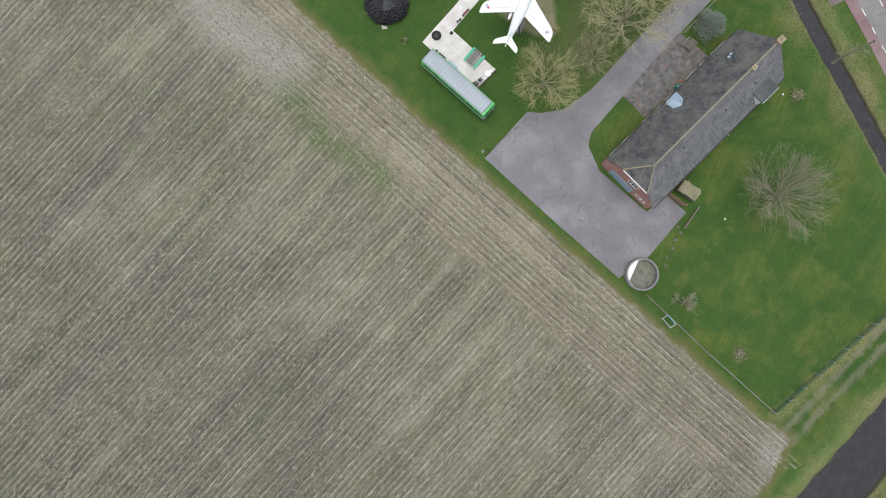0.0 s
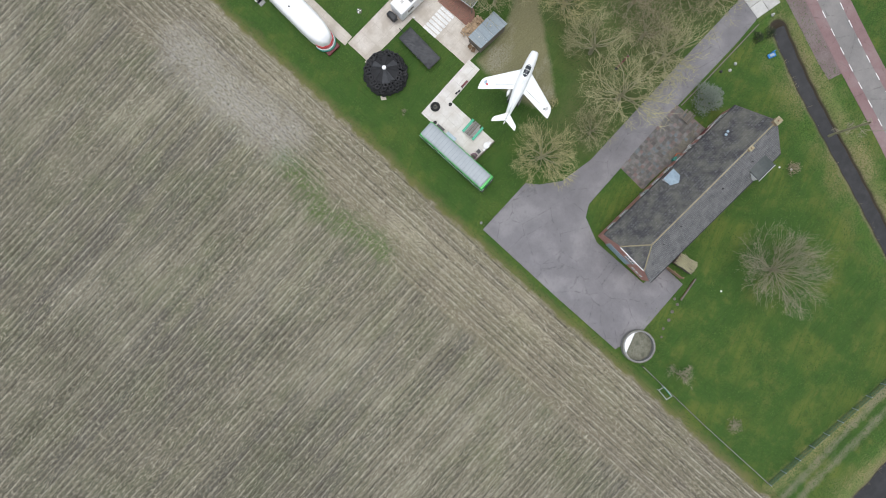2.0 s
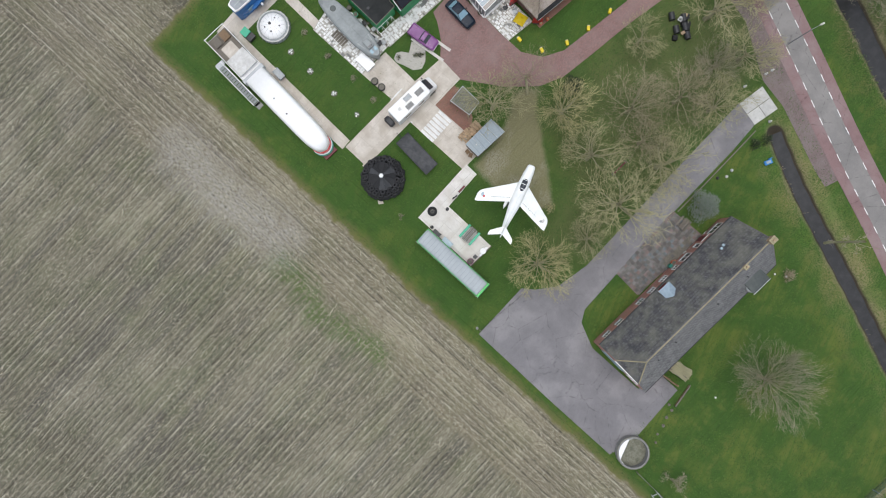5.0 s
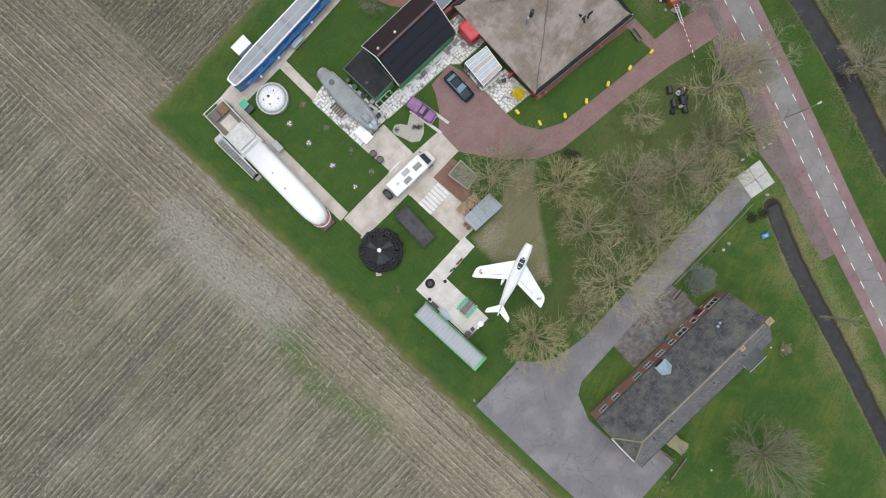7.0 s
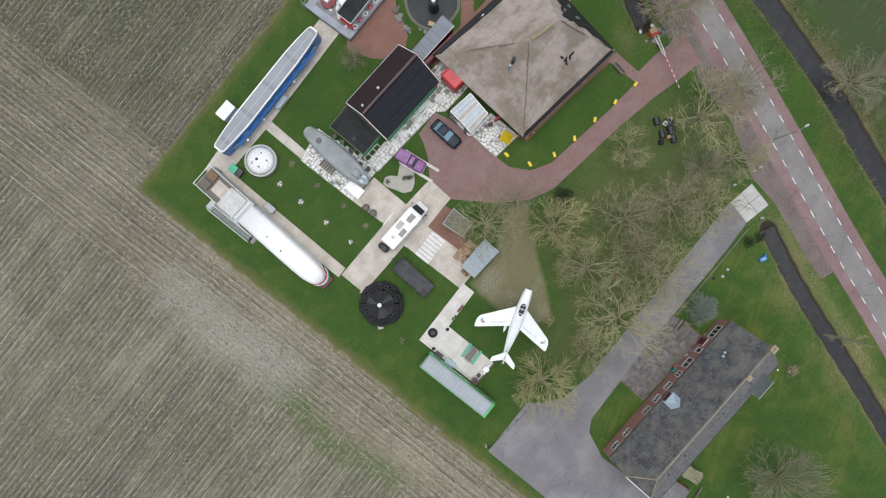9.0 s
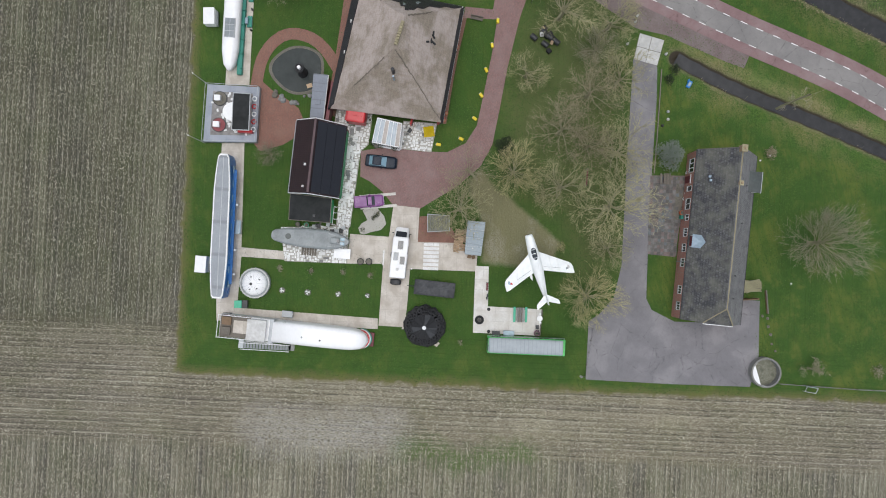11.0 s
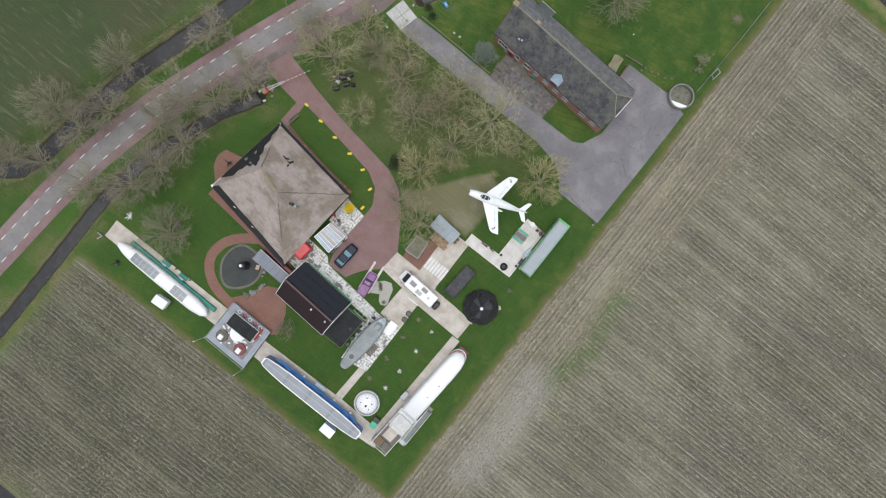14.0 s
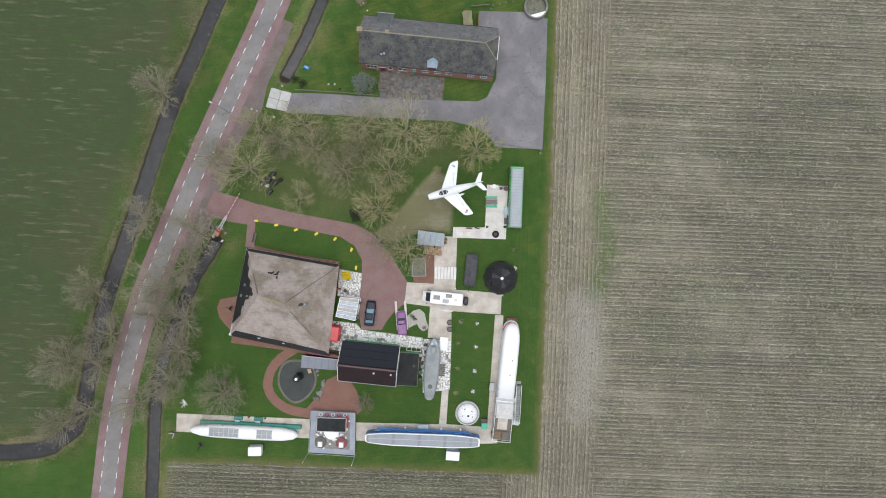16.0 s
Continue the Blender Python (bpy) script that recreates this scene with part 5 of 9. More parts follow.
def link_building():
    P = [Vector(p) for p in ((-43.16, 20.61), (-36.49, 20.14), (-36.62, 18.22), (-43.28, 18.49))]
    o = sum(P, Vector((0, 0))) / 4
    a = thing("link_building", o, 0, 0, "low passage with a grey sheet roof and maroon wall", "outbuilding")
    q = [p - o for p in P]
    part("walls", prism([p * 0.95 for p in q], 0, 2.65), "maroon", a)
    part("roof", prism(q, 2.65, 2.8), "link_roof", a)
    part("fascia", bar((*q[0], 2.76), (*q[1], 2.76), 0.07, 5), "dirty_white", a)
    part("roof_hatch", box(0.2, 1.0, -0.5, 0.3, 2.8, 2.88, 0.02), "link_roof", a)
    w = thing("red_passage", (-39.14, 20.87), -7, 0, "maroon boarded passage wall beside the farmhouse", "wall")
    part("boarding", box(-3.2, 3.4, -0.25, 0.25, 0, 2.5, 0.03), "maroon", w)
    for k in range(6):
        part("window", box(-2.8 + k * 1.0, -2.2 + k * 1.0, -0.29, -0.24, 1.1, 2.0), "dark_glass", w)


link_building()

# ---- aircraft on its stand ----


def jet():
    j = thing("jet_aircraft", (-21.62, 49.45), 18.3, 0, "white swept-wing jet fighter on a steel stand", "aircraft")
    tilt = Matrix.Translation((4.6, 0, 6.45)) @ Matrix.Rotation(radians(4), 4, "Y") @ Matrix.Translation((-4.6, 0, 0))

    def add(name, bm, m, label="", smooth=False, parent=None):
        ob = part(name, bm, m, parent or j, label, smooth)
        if parent is None:
            ob.matrix_basis = tilt
        return ob

    body = add("fuselage", loft([(0.0, 0, 0, 0.42, 0.42), (0.12, 0, 0, 0.5, 0.5), (0.9, 0, 0, 0.62, 0.62), (2.4, 0, 0, 0.72, 0.74), (4.2, 0, 0, 0.74, 0.76), (5.4, 0, 0, 0.70, 0.70), (6.6, 0, 0.02, 0.56, 0.58), (7.8, 0, 0.05, 0.40, 0.42), (8.9, 0, 0.06, 0.27, 0.3)], 24), "aircraft_skin", smooth=True)
    add("intake", cyl(0, 0, -0.02, 0.02, 0.33, 0.33, 20), "steel_dark").matrix_basis = tilt @ Matrix.Translation((-0.01, 0, 0)) @ Matrix.Rotation(radians(90), 4, "Y")
    add("jet_pipe", cyl(0, 0, -0.1, 0.1, 0.22, 0.2, 16), "steel_dark").matrix_basis = tilt @ Matrix.Translation((8.83, 0, 0.06)) @ Matrix.Rotation(radians(90), 4, "Y")
    cp = add("canopy", loft([(1.75, 0, 0.55, 0.05, 0.05), (2.05, 0, 0.62, 0.33, 0.28), (2.6, 0, 0.66, 0.37, 0.38), (3.2, 0, 0.62, 0.34, 0.32), (3.75, 0, 0.55, 0.06, 0.05)], 16), "dark_glass", "dark tinted cockpit canopy", True)
    for x, w in ((2.05, 0.34), (2.6, 0.385), (3.2, 0.35)):
        bm = bmesh.new()
        for k in range(8):
            a0, a1 = math.pi * k / 8, math.pi * (k + 1) / 8
            bar((x, w * math.cos(a0), 0.64 + w * 1.02 * math.sin(a0)), (x, w * math.cos(a1), 0.64 + w * 1.02 * math.sin(a1)), 0.035, 4, bm)
        part("canopy_frame", bm, "aircraft_skin", cp)
    add("spine", loft([(3.5, 0, 0.5, 0.05, 0.1), (4.0, 0, 0.62, 0.22, 0.2), (6.5, 0, 0.5, 0.16, 0.16), (7.6, 0, 0.45, 0.1, 0.1)], 10), "aircraft_skin", smooth=True)

    def foil(pts, t, z=0.0, dihedral=0.0, side=1):
        """Thin tapered plate: (x lead, x trail, span) stations."""
        own = bmesh.new()
        rings = []
        for x0, x1, y in pts:
            c = x1 - x0
            th = t * c
            zz = z + y * dihedral
            rings.append([own.verts.new((x0 + c * u, side * y, zz + th * k)) for u, k in ((0, 0), (0.08, 0.30), (0.35, 0.5), (0.7, 0.28), (1, 0.02), (0.7, -0.24), (0.35, -0.4), (0.08, -0.26))])
        for a, b in zip(rings, rings[1:]):
            for i in range(8):
                own.faces.new((a[i], a[(i + 1) % 8], b[(i + 1) % 8], b[i]))
        own.faces.new(rings[0])
        own.faces.new(rings[-1])
        return own

    for s in (-1, 1):
        w = add("wing", foil([(2.3, 5.35, 0.3), (2.65, 5.3, 0.8), (5.2, 6.8, 4.5), (5.5, 6.85, 4.75), (5.9, 6.8, 4.87)], 0.10, -0.1, -0.14, s), "aircraft_skin")
        for y in (1.9, 2.9):
            x0, x1 = 2.7 + (y - 0.8) * 0.69, 5.2 + (y - 0.8) * 0.405
            part("wing_fence", box(x0, x1, s * y - 0.012, s * y + 0.012, -0.14 * y - 0.1, 0.16 - 0.14 * y), "aircraft_skin", w)
        part("flap_line", bar((4.75, s * 0.85, 0.0), (5.6, s * 3.1, -0.34), 0.018, 4), "grey_paint", w)
        # tail plane sits high on the fin
        add("tailplane", foil([(8.35, 9.45, 0.05), (9.5, 10.15, 1.5), (9.75, 10.15, 1.6)], 0.09, 0.75, 0.0, s), "aircraft_skin")
        part("roundel", cyl(5.75, s * 4.1, -0.75, -0.595, 0.30, 0.30, 20), "dirty_white" if s > 0 else "zinc_pale", w)
        part("roundel", cyl(5.92, s * 3.95, -0.75, -0.58, 0.16, 0.16, 16), "grey_paint" if s > 0 else "red_paint", w)
    fin = foil([(6.7, 8.9, 0.2), (8.2, 9.4, 0.95), (9.0, 9.8, 1.7), (9.25, 9.8, 1.8)], 0.07)
    bmesh.ops.transform(fin, matrix=Matrix.Rotation(radians(90), 4, "X"), verts=fin.verts)
    add("fin", fin, "aircraft_skin")
    add("tail_bumper", bar((9.3, 0, 0.75), (9.9, 0.0, 0.72), 0.05, 6), "aircraft_skin")
    for s in (-1, 1):
        leg = part("landing_leg", bar((4.6, s * 1.7, 6.0), (4.6, s * 1.5, 4.9), 0.06, 6), "steel_dark", j)
        part("wheel", bar((4.6, s * 1.55 - 0.1, 4.8), (4.6, s * 1.55 + 0.1, 4.8), 0.32, 14), "rubber", leg)
    part("stand", bar((4.4, 0, 0), (4.4, 0, 5.9), 0.22, 10), "steel_dark", j)
    part("stand_base", box(3.5, 5.3, -0.9, 0.9, 0, 0.12, 0.03), "stone_grey", j)
    for s in (-1, 1):
        part("strut", bar((5.6, s * 0.8, 0.1), (4.7, 0, 5.4), 0.08, 6), "steel_dark", j)
    part("drop_tank", loft([(4.2, -1.05, 5.6, 0.03, 0.03), (4.5, -1.05, 5.6, 0.2, 0.2), (5.8, -1.05, 5.6, 0.2, 0.2), (6.3, -1.05, 5.6, 0.03, 0.03)], 12), "aircraft_skin", j, smooth=True)


jet()


def wheel_on(parent, x, y, r=0.45, w=0.28, name="wheel"):
    s = 1 if y > 0 else -1
    t = part(name, torus(0, 0, 0, r - w * 0.42, w * 0.42, 18, 8), "rubber", parent)
    t.matrix_basis = Matrix.Translation((x, y, r)) @ Matrix.Rotation(radians(90), 4, "X")
    part("rim", cyl(0, 0, -w * 0.3, w * 0.3, r * 0.62, r * 0.62, 14), "aluminium", t)
    return t


def bus():
    b = thing("bus", (-5.84, 50.45), 90, 0, "old green bus with a ribbed grey roof, parked on grass", "bus")
    L, W, H = 5.55, 1.2, 2.85
    part("body", box(-L, L, -W, W, 0.38, 1.55, 0.12), "bus_green", b)
    part("upper_body", box(-L + 0.05, L - 0.05, -W + 0.03, W - 0.03, 1.5, 2.55, 0.1), "bus_green", b)
    part("roof", loft([(-L + 0.1, 0, 2.5, W * 0.8, 0.16), (-L + 0.3, 0, 2.5, W * 0.9, 0.34), (L - 0.55, 0, 2.5, W * 0.9, 0.34), (L - 0.4, 0, 2.5, W * 0.82, 0.2)], 24, 3.2), "bus_roof", b, "faded grey ribbed roof")
    for k in range(10):
        x = -L + 0.55 + k * 1.11
        part("roof_rib", box(x - 0.015, x + 0.015, -W * 0.8, W * 0.8, 2.8, 2.848), "bus_roof", b)
    for s in (-1, 1):
        for k in range(7):
            x = -L + 0.5 + k * 1.5
            part("window", box(x, x + 1.35, s * (W - 0.02) - 0.02, s * (W - 0.02) + 0.02, 1.6, 2.35, 0.01), "dark_glass", b)
        part("trim_strip", box(-L, L, s * W - 0.02, s * W + 0.025, 1.42, 1.52), "pale_grey", b)
        part("skirt", box(-L + 0.1, L - 0.1, s * W - 0.03, s * W + 0.02, 0.38, 0.6), "steel_dark", b)
        for x in (-3.2, 3.0):
            wheel_on(b, x, s * (W - 0.12))
    part("windscreen", box(L - 0.08, L - 0.03, -0.95, 0.95, 1.75, 2.3, 0.01), "dark_glass", b)
    part("rear_window", box(-L - 0.02, -L + 0.06, -0.9, 0.9, 1.6, 2.3, 0.02), "dark_glass", b)
    part("bumper", box(L - 0.02, L + 0.16, -1.15, 1.15, 0.4, 0.65, 0.04), "steel_dark", b)
    for s in (-1, 1):
        part("headlight", bar((L - 0.02, s * 0.85, 0.95), (L + 0.05, s * 0.85, 0.95), 0.14, 14), "dirty_white", b)
    part("roof_hatch", box(-0.4, 0.4, -0.35, 0.35, 2.8, 2.88, 0.03), "bus_roof", b)


bus()

# ---- terrace by the bus ----


def tyre_planter(at, r, z=0.1, label="black tyre planter on the concrete terrace"):
    t = thing("tyre_planter", at, 0, z, label, "planter", "tyre planters")
    part("tyre", torus(0, 0, 0.16, r * 0.72, r * 0.28, 24, 8), "rubber", t)
    part("soil", cyl(0, 0, 0.0, 0.14, r * 0.5, r * 0.5, 16), "clay_soil", t)
    for k in range(3):
        part("spoke", box(-r * 0.5, r * 0.5, -0.05, 0.05, 0.14, 0.2, 0.01, None, 60 * k), "steel_dark", t)


tyre_planter((-9.12, 43.69), 0.66, label="large black tractor tyre planter on the terrace")
tyre_planter((-7.51, 45.10), 0.24)
tyre_planter((-10.72, 44.98), 0.24)


def picnic_table(at, rz):
    t = thing("picnic_table", at, rz, 0.1, "grey plank picnic table with bright green benches", "picnic table")
    for k in range(5):
        part("plank", box(-1.05, 1.05, -0.5 + k * 0.2, -0.32 + k * 0.2, 0.70, 0.75, 0.008), "grey_timber" if k % 2 else "stone_grey", t)
    for s in (-1, 1):
        part("bench", box(-1.1, 1.1, s * 0.85 - 0.17, s * 0.85 + 0.17, 0.40, 0.46, 0.015), "bench_green", t)
        for x in (-0.8, 0.8):
            part("leg", bar((x, s * 0.8, 0), (x, s * 0.25, 0.72), 0.04, 5), "grey_timber", t)
            part("brace", bar((x, s * 0.95, 0.38), (x, 0, 0.38), 0.035, 5), "grey_timber", t)


picnic_table((-10.17, 49.57), 1)
for at, s, m, lab in (((-7.31, 48.02), (0.85, 1.5, 0.5), "zinc_pale", "pale grey storage chest by the bus"), ((-7.34, 46.15), (0.55, 1.1, 0.5), "steel_dark", "black crate by the bus"),
                      ((-7.77, 52.15), (0.5, 0.7, 0.5), "steel_dark", "black garden chair stacked by the bus"), ((-8.50, 52.12), (0.5, 0.7, 0.5), "steel_dark", "black garden chair by the bus")):
    c = thing("storage_chest" if "chest" in lab else "crate" if "crate" in lab else "garden_chair", at, 0, 0.1, lab, "chest" if "chest" in lab else "crate" if "crate" in lab else "chair")
    x, y, z = (v / 2 for v in s)
    if "chair" in lab:
        part("seat", box(-x, x, -y * 0.7, y * 0.7, 0.4, 0.46, 0.02), m, c)
        part("backrest", box(x - 0.06, x, -y * 0.7, y * 0.7, 0.46, 0.95, 0.02), m, c)
        for i in (-1, 1):
            for k in (-1, 1):
                part("leg", bar((i * (x - 0.04), k * (y * 0.6), 0), (i * (x - 0.04), k * (y * 0.6), 0.4), 0.025, 5), m, c)
    else:
        part("body", box(-x, x, -y, y, 0, 2 * z - 0.08, 0.02), m, c)
        part("lid", box(-x - 0.03, x + 0.03, -y - 0.03, y + 0.03, 2 * z - 0.08, 2 * z, 0.02), m, c)
p = thing("flower_pot", (-7.56, 52.05), 0, 0.1, "round magenta tub on the terrace", "planter")
part("pot", cyl(0, 0, 0, 0.5, 0.32, 0.42, 20), "magenta", p)
part("soil", cyl(0, 0, 0.44, 0.51, 0.33, 0.33, 16), "clay_soil", p)
p = thing("round_table", (-9.76, 52.38), 0, 0.1, "round white garden table on the terrace", "table")
part("tabletop", cyl(0, 0, 0.68, 0.73, 0.42, 0.42, 24, bevel=0.01), "white_paint", p)
part("pedestal", cyl(0, 0, 0.03, 0.68, 0.05, 0.05, 10), "white_paint", p)
part("base", cyl(0, 0, 0, 0.03, 0.25, 0.22, 16), "white_paint", p)
for at in ((-10.38, 52.46), (-9.14, 52.51)):
    p = thing("stool", at, 0, 0.1, "small white round stool on the terrace", "stool", "terrace stools")
    part("seat", cyl(0, 0, 0.38, 0.43, 0.17, 0.17, 16), "white_paint", p)
    part("leg", cyl(0, 0, 0, 0.38, 0.05, 0.05, 8), "white_paint", p)
b = thing("bench", (-14.03, 44.59), -1, 0.1, "low dark red bench at the terrace edge", "bench")
part("seat", box(-0.55, 0.55, -0.14, 0.14, 0.38, 0.44, 0.01), "maroon", b)
for x in (-0.55, 0.55):
    part("leg", box(x - 0.04, x + 0.04, -0.15, 0.15, 0, 0.38), "steel_dark", b)
for at in ((-12.79, 44.69), (-12.37, 44.61)):
    o = thing("garden_ornament", at, 0, 0.1, "small dark metal garden ornament", "ornament", "terrace ornaments")
    part("foot", cyl(0, 0, 0, 0.3, 0.1, 0.07, 8), "steel_dark", o)
    part("figure", loft([(-0.22, 0, 0.45, 0.03, 0.03), (-0.1, 0, 0.45, 0.12, 0.14), (0.12, 0, 0.5, 0.1, 0.12), (0.25, 0, 0.6, 0.03, 0.03)], 8), "steel_dark", o, smooth=True)
w = thing("terrace_edging", (-9.14, 52.67), -3, 0.1, "weathered timber edging of the terrace", "edging")
part("board", box(-1.9, 1.9, -0.06, 0.06, -0.1, 0.35, 0.01), "grey_timber", w)

# ---- hut of stacked tyres ----


def tyre_hut():
    h = thing("tyre_hut", (-7.95, 35.75), 0, 0, "round hut of stacked black tyres under a dark cone roof", "hut")
    mesh = None
    rnd = random.Random(5)
    for layer in range(7):
        n, R = 20, 2.62 - layer * 0.03
        for i in range(n):
            a = 2 * math.pi * (i + 0.5 * (layer % 2)) / n
            if mesh is None:
                ob = part("tyre", torus(0, 0, 0, 0.25, 0.165, 12, 6), "tyre_stack", h)
                mesh = ob.data
            else:
                ob = new("tyre", mesh)
                ob.parent = h
            r = R + rnd.uniform(-0.14, 0.16)
            a += rnd.uniform(-0.05, 0.05)
            ob.matrix_basis = pose(r * math.cos(a), r * math.sin(a), 0.16 + layer * 0.25, rnd.uniform(-14, 14), rnd.uniform(-14, 14), 0)
    for n, R, z in ((18, 2.38, 1.98), (15, 2.02, 2.2)):
        for i in range(n):
            ob = new("tyre", mesh)
            ob.parent = h
            a = 2 * math.pi * (i + rnd.uniform(-0.3, 0.3)) / n
            ob.matrix_basis = Matrix.Translation((R * math.cos(a), R * math.sin(a), z)) @ Matrix.Rotation(a, 4, "Z") @ Matrix.Rotation(radians(34 + rnd.uniform(-22, 22)), 4, "Y")
    n = 12
    for i in range(n):
        a0, a1 = 2 * math.pi * i / n, 2 * math.pi * (i + 0.96) / n
        dz = 0.05 * (i % 2)
        part("roof_sheet", thick([(1.9 * math.cos(a0), 1.9 * math.sin(a0), 2.3 + dz), (1.9 * math.cos(a1), 1.9 * math.sin(a1), 2.3 + dz), (0.3 * math.cos(a1), 0.3 * math.sin(a1), 3.3 + dz), (0.3 * math.cos(a0), 0.3 * math.sin(a0), 3.3 + dz)], None, 0.05), "tarp" if i in (1, 2, 5, 9) else "tyre_stack", h)
    part("inner_wall", cyl(0, 0, 0, 2.3, 2.2, 1.9, 20), "rubber", h)
    part("cap", cyl(0, 0, 3.2, 3.5, 0.32, 0.26, 16, bevel=0.04), "white_paint", h)
    for k in range(6):
        a = radians(60 * k + 12)
        part("rib", bar((0.35 * math.cos(a), 0.35 * math.sin(a), 3.36), (1.75 * math.cos(a), 1.75 * math.sin(a), 2.5), 0.025, 5), "steel_dark", h)
    part("doorstep", prism([(2.2, 1.9), (2.75, 1.45), (3.05, 1.9), (2.5, 2.35)], 0, 0.09), "concrete_path", h)
    part("doorstep", prism([(-0.2, -3.3), (0.7, -3.3), (0.5, -2.6), (-0.2, -2.6)], 0, 0.08), "concrete_path", h)


tyre_hut()

# ---- covered trailer, camper, cars ----


def trailer():
    t = thing("flat_trailer", (-13.43, 36.97), 86, 0, "long flat trailer covered with a sagging dark tarpaulin", "trailer")
    part("chassis", box(-2.85, 2.85, -0.95, 0.95, 0.5, 0.75, 0.03), "steel_dark", t)
    part("bed", box(-2.9, 2.9, -1.05, 1.05, 0.75, 0.88, 0.03), "grey_timber", t)
    own = bmesh.new()
    bmesh.ops.create_grid(own, x_segments=20, y_segments=8, size=1)
    rnd = random.Random(8)
    for v in own.verts:
        x, y = v.co.x, v.co.y
        v.co = (x * 2.88, y * 1.04, 1.12 - 0.05 * (1 - abs(y)) - 0.09 * math.sin(x * 5 + y) ** 2 + rnd.uniform(-0.04, 0.04))
    bmesh.ops.solidify(own, geom=own.faces[:], thickness=0.03)
    part("tarpaulin", own, "tarp", t)
    for s in (-1, 1):
        part("side_rail", bar((-2.9, s * 1.06, 1.12), (2.9, s * 1.06, 1.12), 0.045, 6), "tarp", t)
        part("end_rail", bar((s * 2.9, -1.06, 1.12), (s * 2.9, 1.06, 1.12), 0.045, 6), "tarp", t)
        for x in (-0.5, 0.5):
            wheel_on(t, x, s * 0.9, 0.36, 0.22)
    part("drawbar", bar((-2.9, 0, 0.55), (-4.0, 0, 0.5), 0.06, 6), "steel_dark", t)


trailer()


def camper():
    c = thing("camper_van", (-18.33, 31.79), 176.5, 0.06, "white motorhome with roof skylights parked on the concrete yard", "camper van")
    part("body", box(-3.55, 2.2, -1.12, 1.12, 0.45, 2.85, 0.14), "white_paint", c)
    part("cab", loft([(2.0, 0, 1.55, 1.05, 1.1), (2.5, 0, 1.5, 1.04, 1.05), (3.0, 0, 1.15, 1.0, 0.75), (3.5, 0, 0.95, 0.95, 0.5), (3.72, 0, 0.9, 0.82, 0.38)], 24, 4.0), "white_paint", c, smooth=False)
    part("windscreen", thick([(2.36, -0.8, 2.84), (2.36, 0.8, 2.84), (3.1, 0.74, 2.02), (3.1, -0.74, 2.02)], None, 0.04), "dark_glass", c).location.z = 0.03
    part("luton", box(1.2, 2.35, -1.08, 1.08, 2.3, 2.86, 0.16), "white_paint", c)
    for x, y, w, d in ((1.15, -0.05, 0.62, 0.4), (-0.5, 0.45, 0.58, 0.36), (-1.0, -0.5, 0.58, 0.36)):
        s = part("skylight", box(x - w, x + w, y - d, y + d, 2.85, 2.95, 0.03), "dirty_white", c)
        part("pane", box(x - w + 0.06, x + w - 0.06, y - d + 0.06, y + d - 0.06, 2.95, 2.975, 0.01), "dark_glass" if w > 0.6 or y < 0 else "grey_glass", s)
    part("roof_vent", box(-2.5, -2.1, -0.1, 0.3, 2.85, 3.0, 0.04), "dirty_white", c)
    for s in (-1, 1):
        part("side_window", box(-2.4, -1.4, s * 1.12 - 0.02, s * 1.12 + 0.02, 1.5, 2.1, 0.01), "dark_glass", c)
        part("side_window", box(0.0, 1.0, s * 1.12 - 0.02, s * 1.12 + 0.02, 1.5, 2.1, 0.01), "dark_glass", c)
        part("mirror", box(2.75, 2.9, s * 1.25 - 0.12, s * 1.25 + 0.12, 1.5, 1.8, 0.03), "steel_dark", c)
        for x in (-2.1, 2.55):
            wheel_on(c, x, s * 0.95, 0.36, 0.24)
        part("headlight", box(3.58, 3.72, s * 0.62 - 0.15, s * 0.62 + 0.15, 0.8, 1.0, 0.02), "dirty_white", c)
    part("step", box(-0.6, 0.0, 1.12, 1.4, 0.3, 0.36), "steel_dark", c)
    b = thing("cycle_rack", (-14.18, 31.32), 176.5, 0.06, "covered bicycles on a rack behind the motorhome", "bicycle rack")
    part("cover", loft([(-0.45, 0, 0.9, 0.55, 0.3), (-0.3, 0, 0.9, 0.8, 0.55), (0.25, 0, 0.9, 0.8, 0.55), (0.4, 0, 0.9, 0.5, 0.3)], 14, 2.6), "steel_dark", b)
    for s in (-1, 1):
        part("foot", bar((0, s * 0.5, 0), (0, s * 0.5, 0.5), 0.04, 5), "steel_dark", b)
    o = thing("lamp_ball", (-16.12, 33.51), 0, 0.06, "small white globe lamp beside the motorhome", "lamp")
    part("globe", cyl(0, 0, 0.4, 0.62, 0.1, 0.12, 12, bevel=0.03), "white_paint", o)
    part("post", cyl(0, 0, 0, 0.4, 0.03, 0.03, 6), "steel_dark", o)


camper()


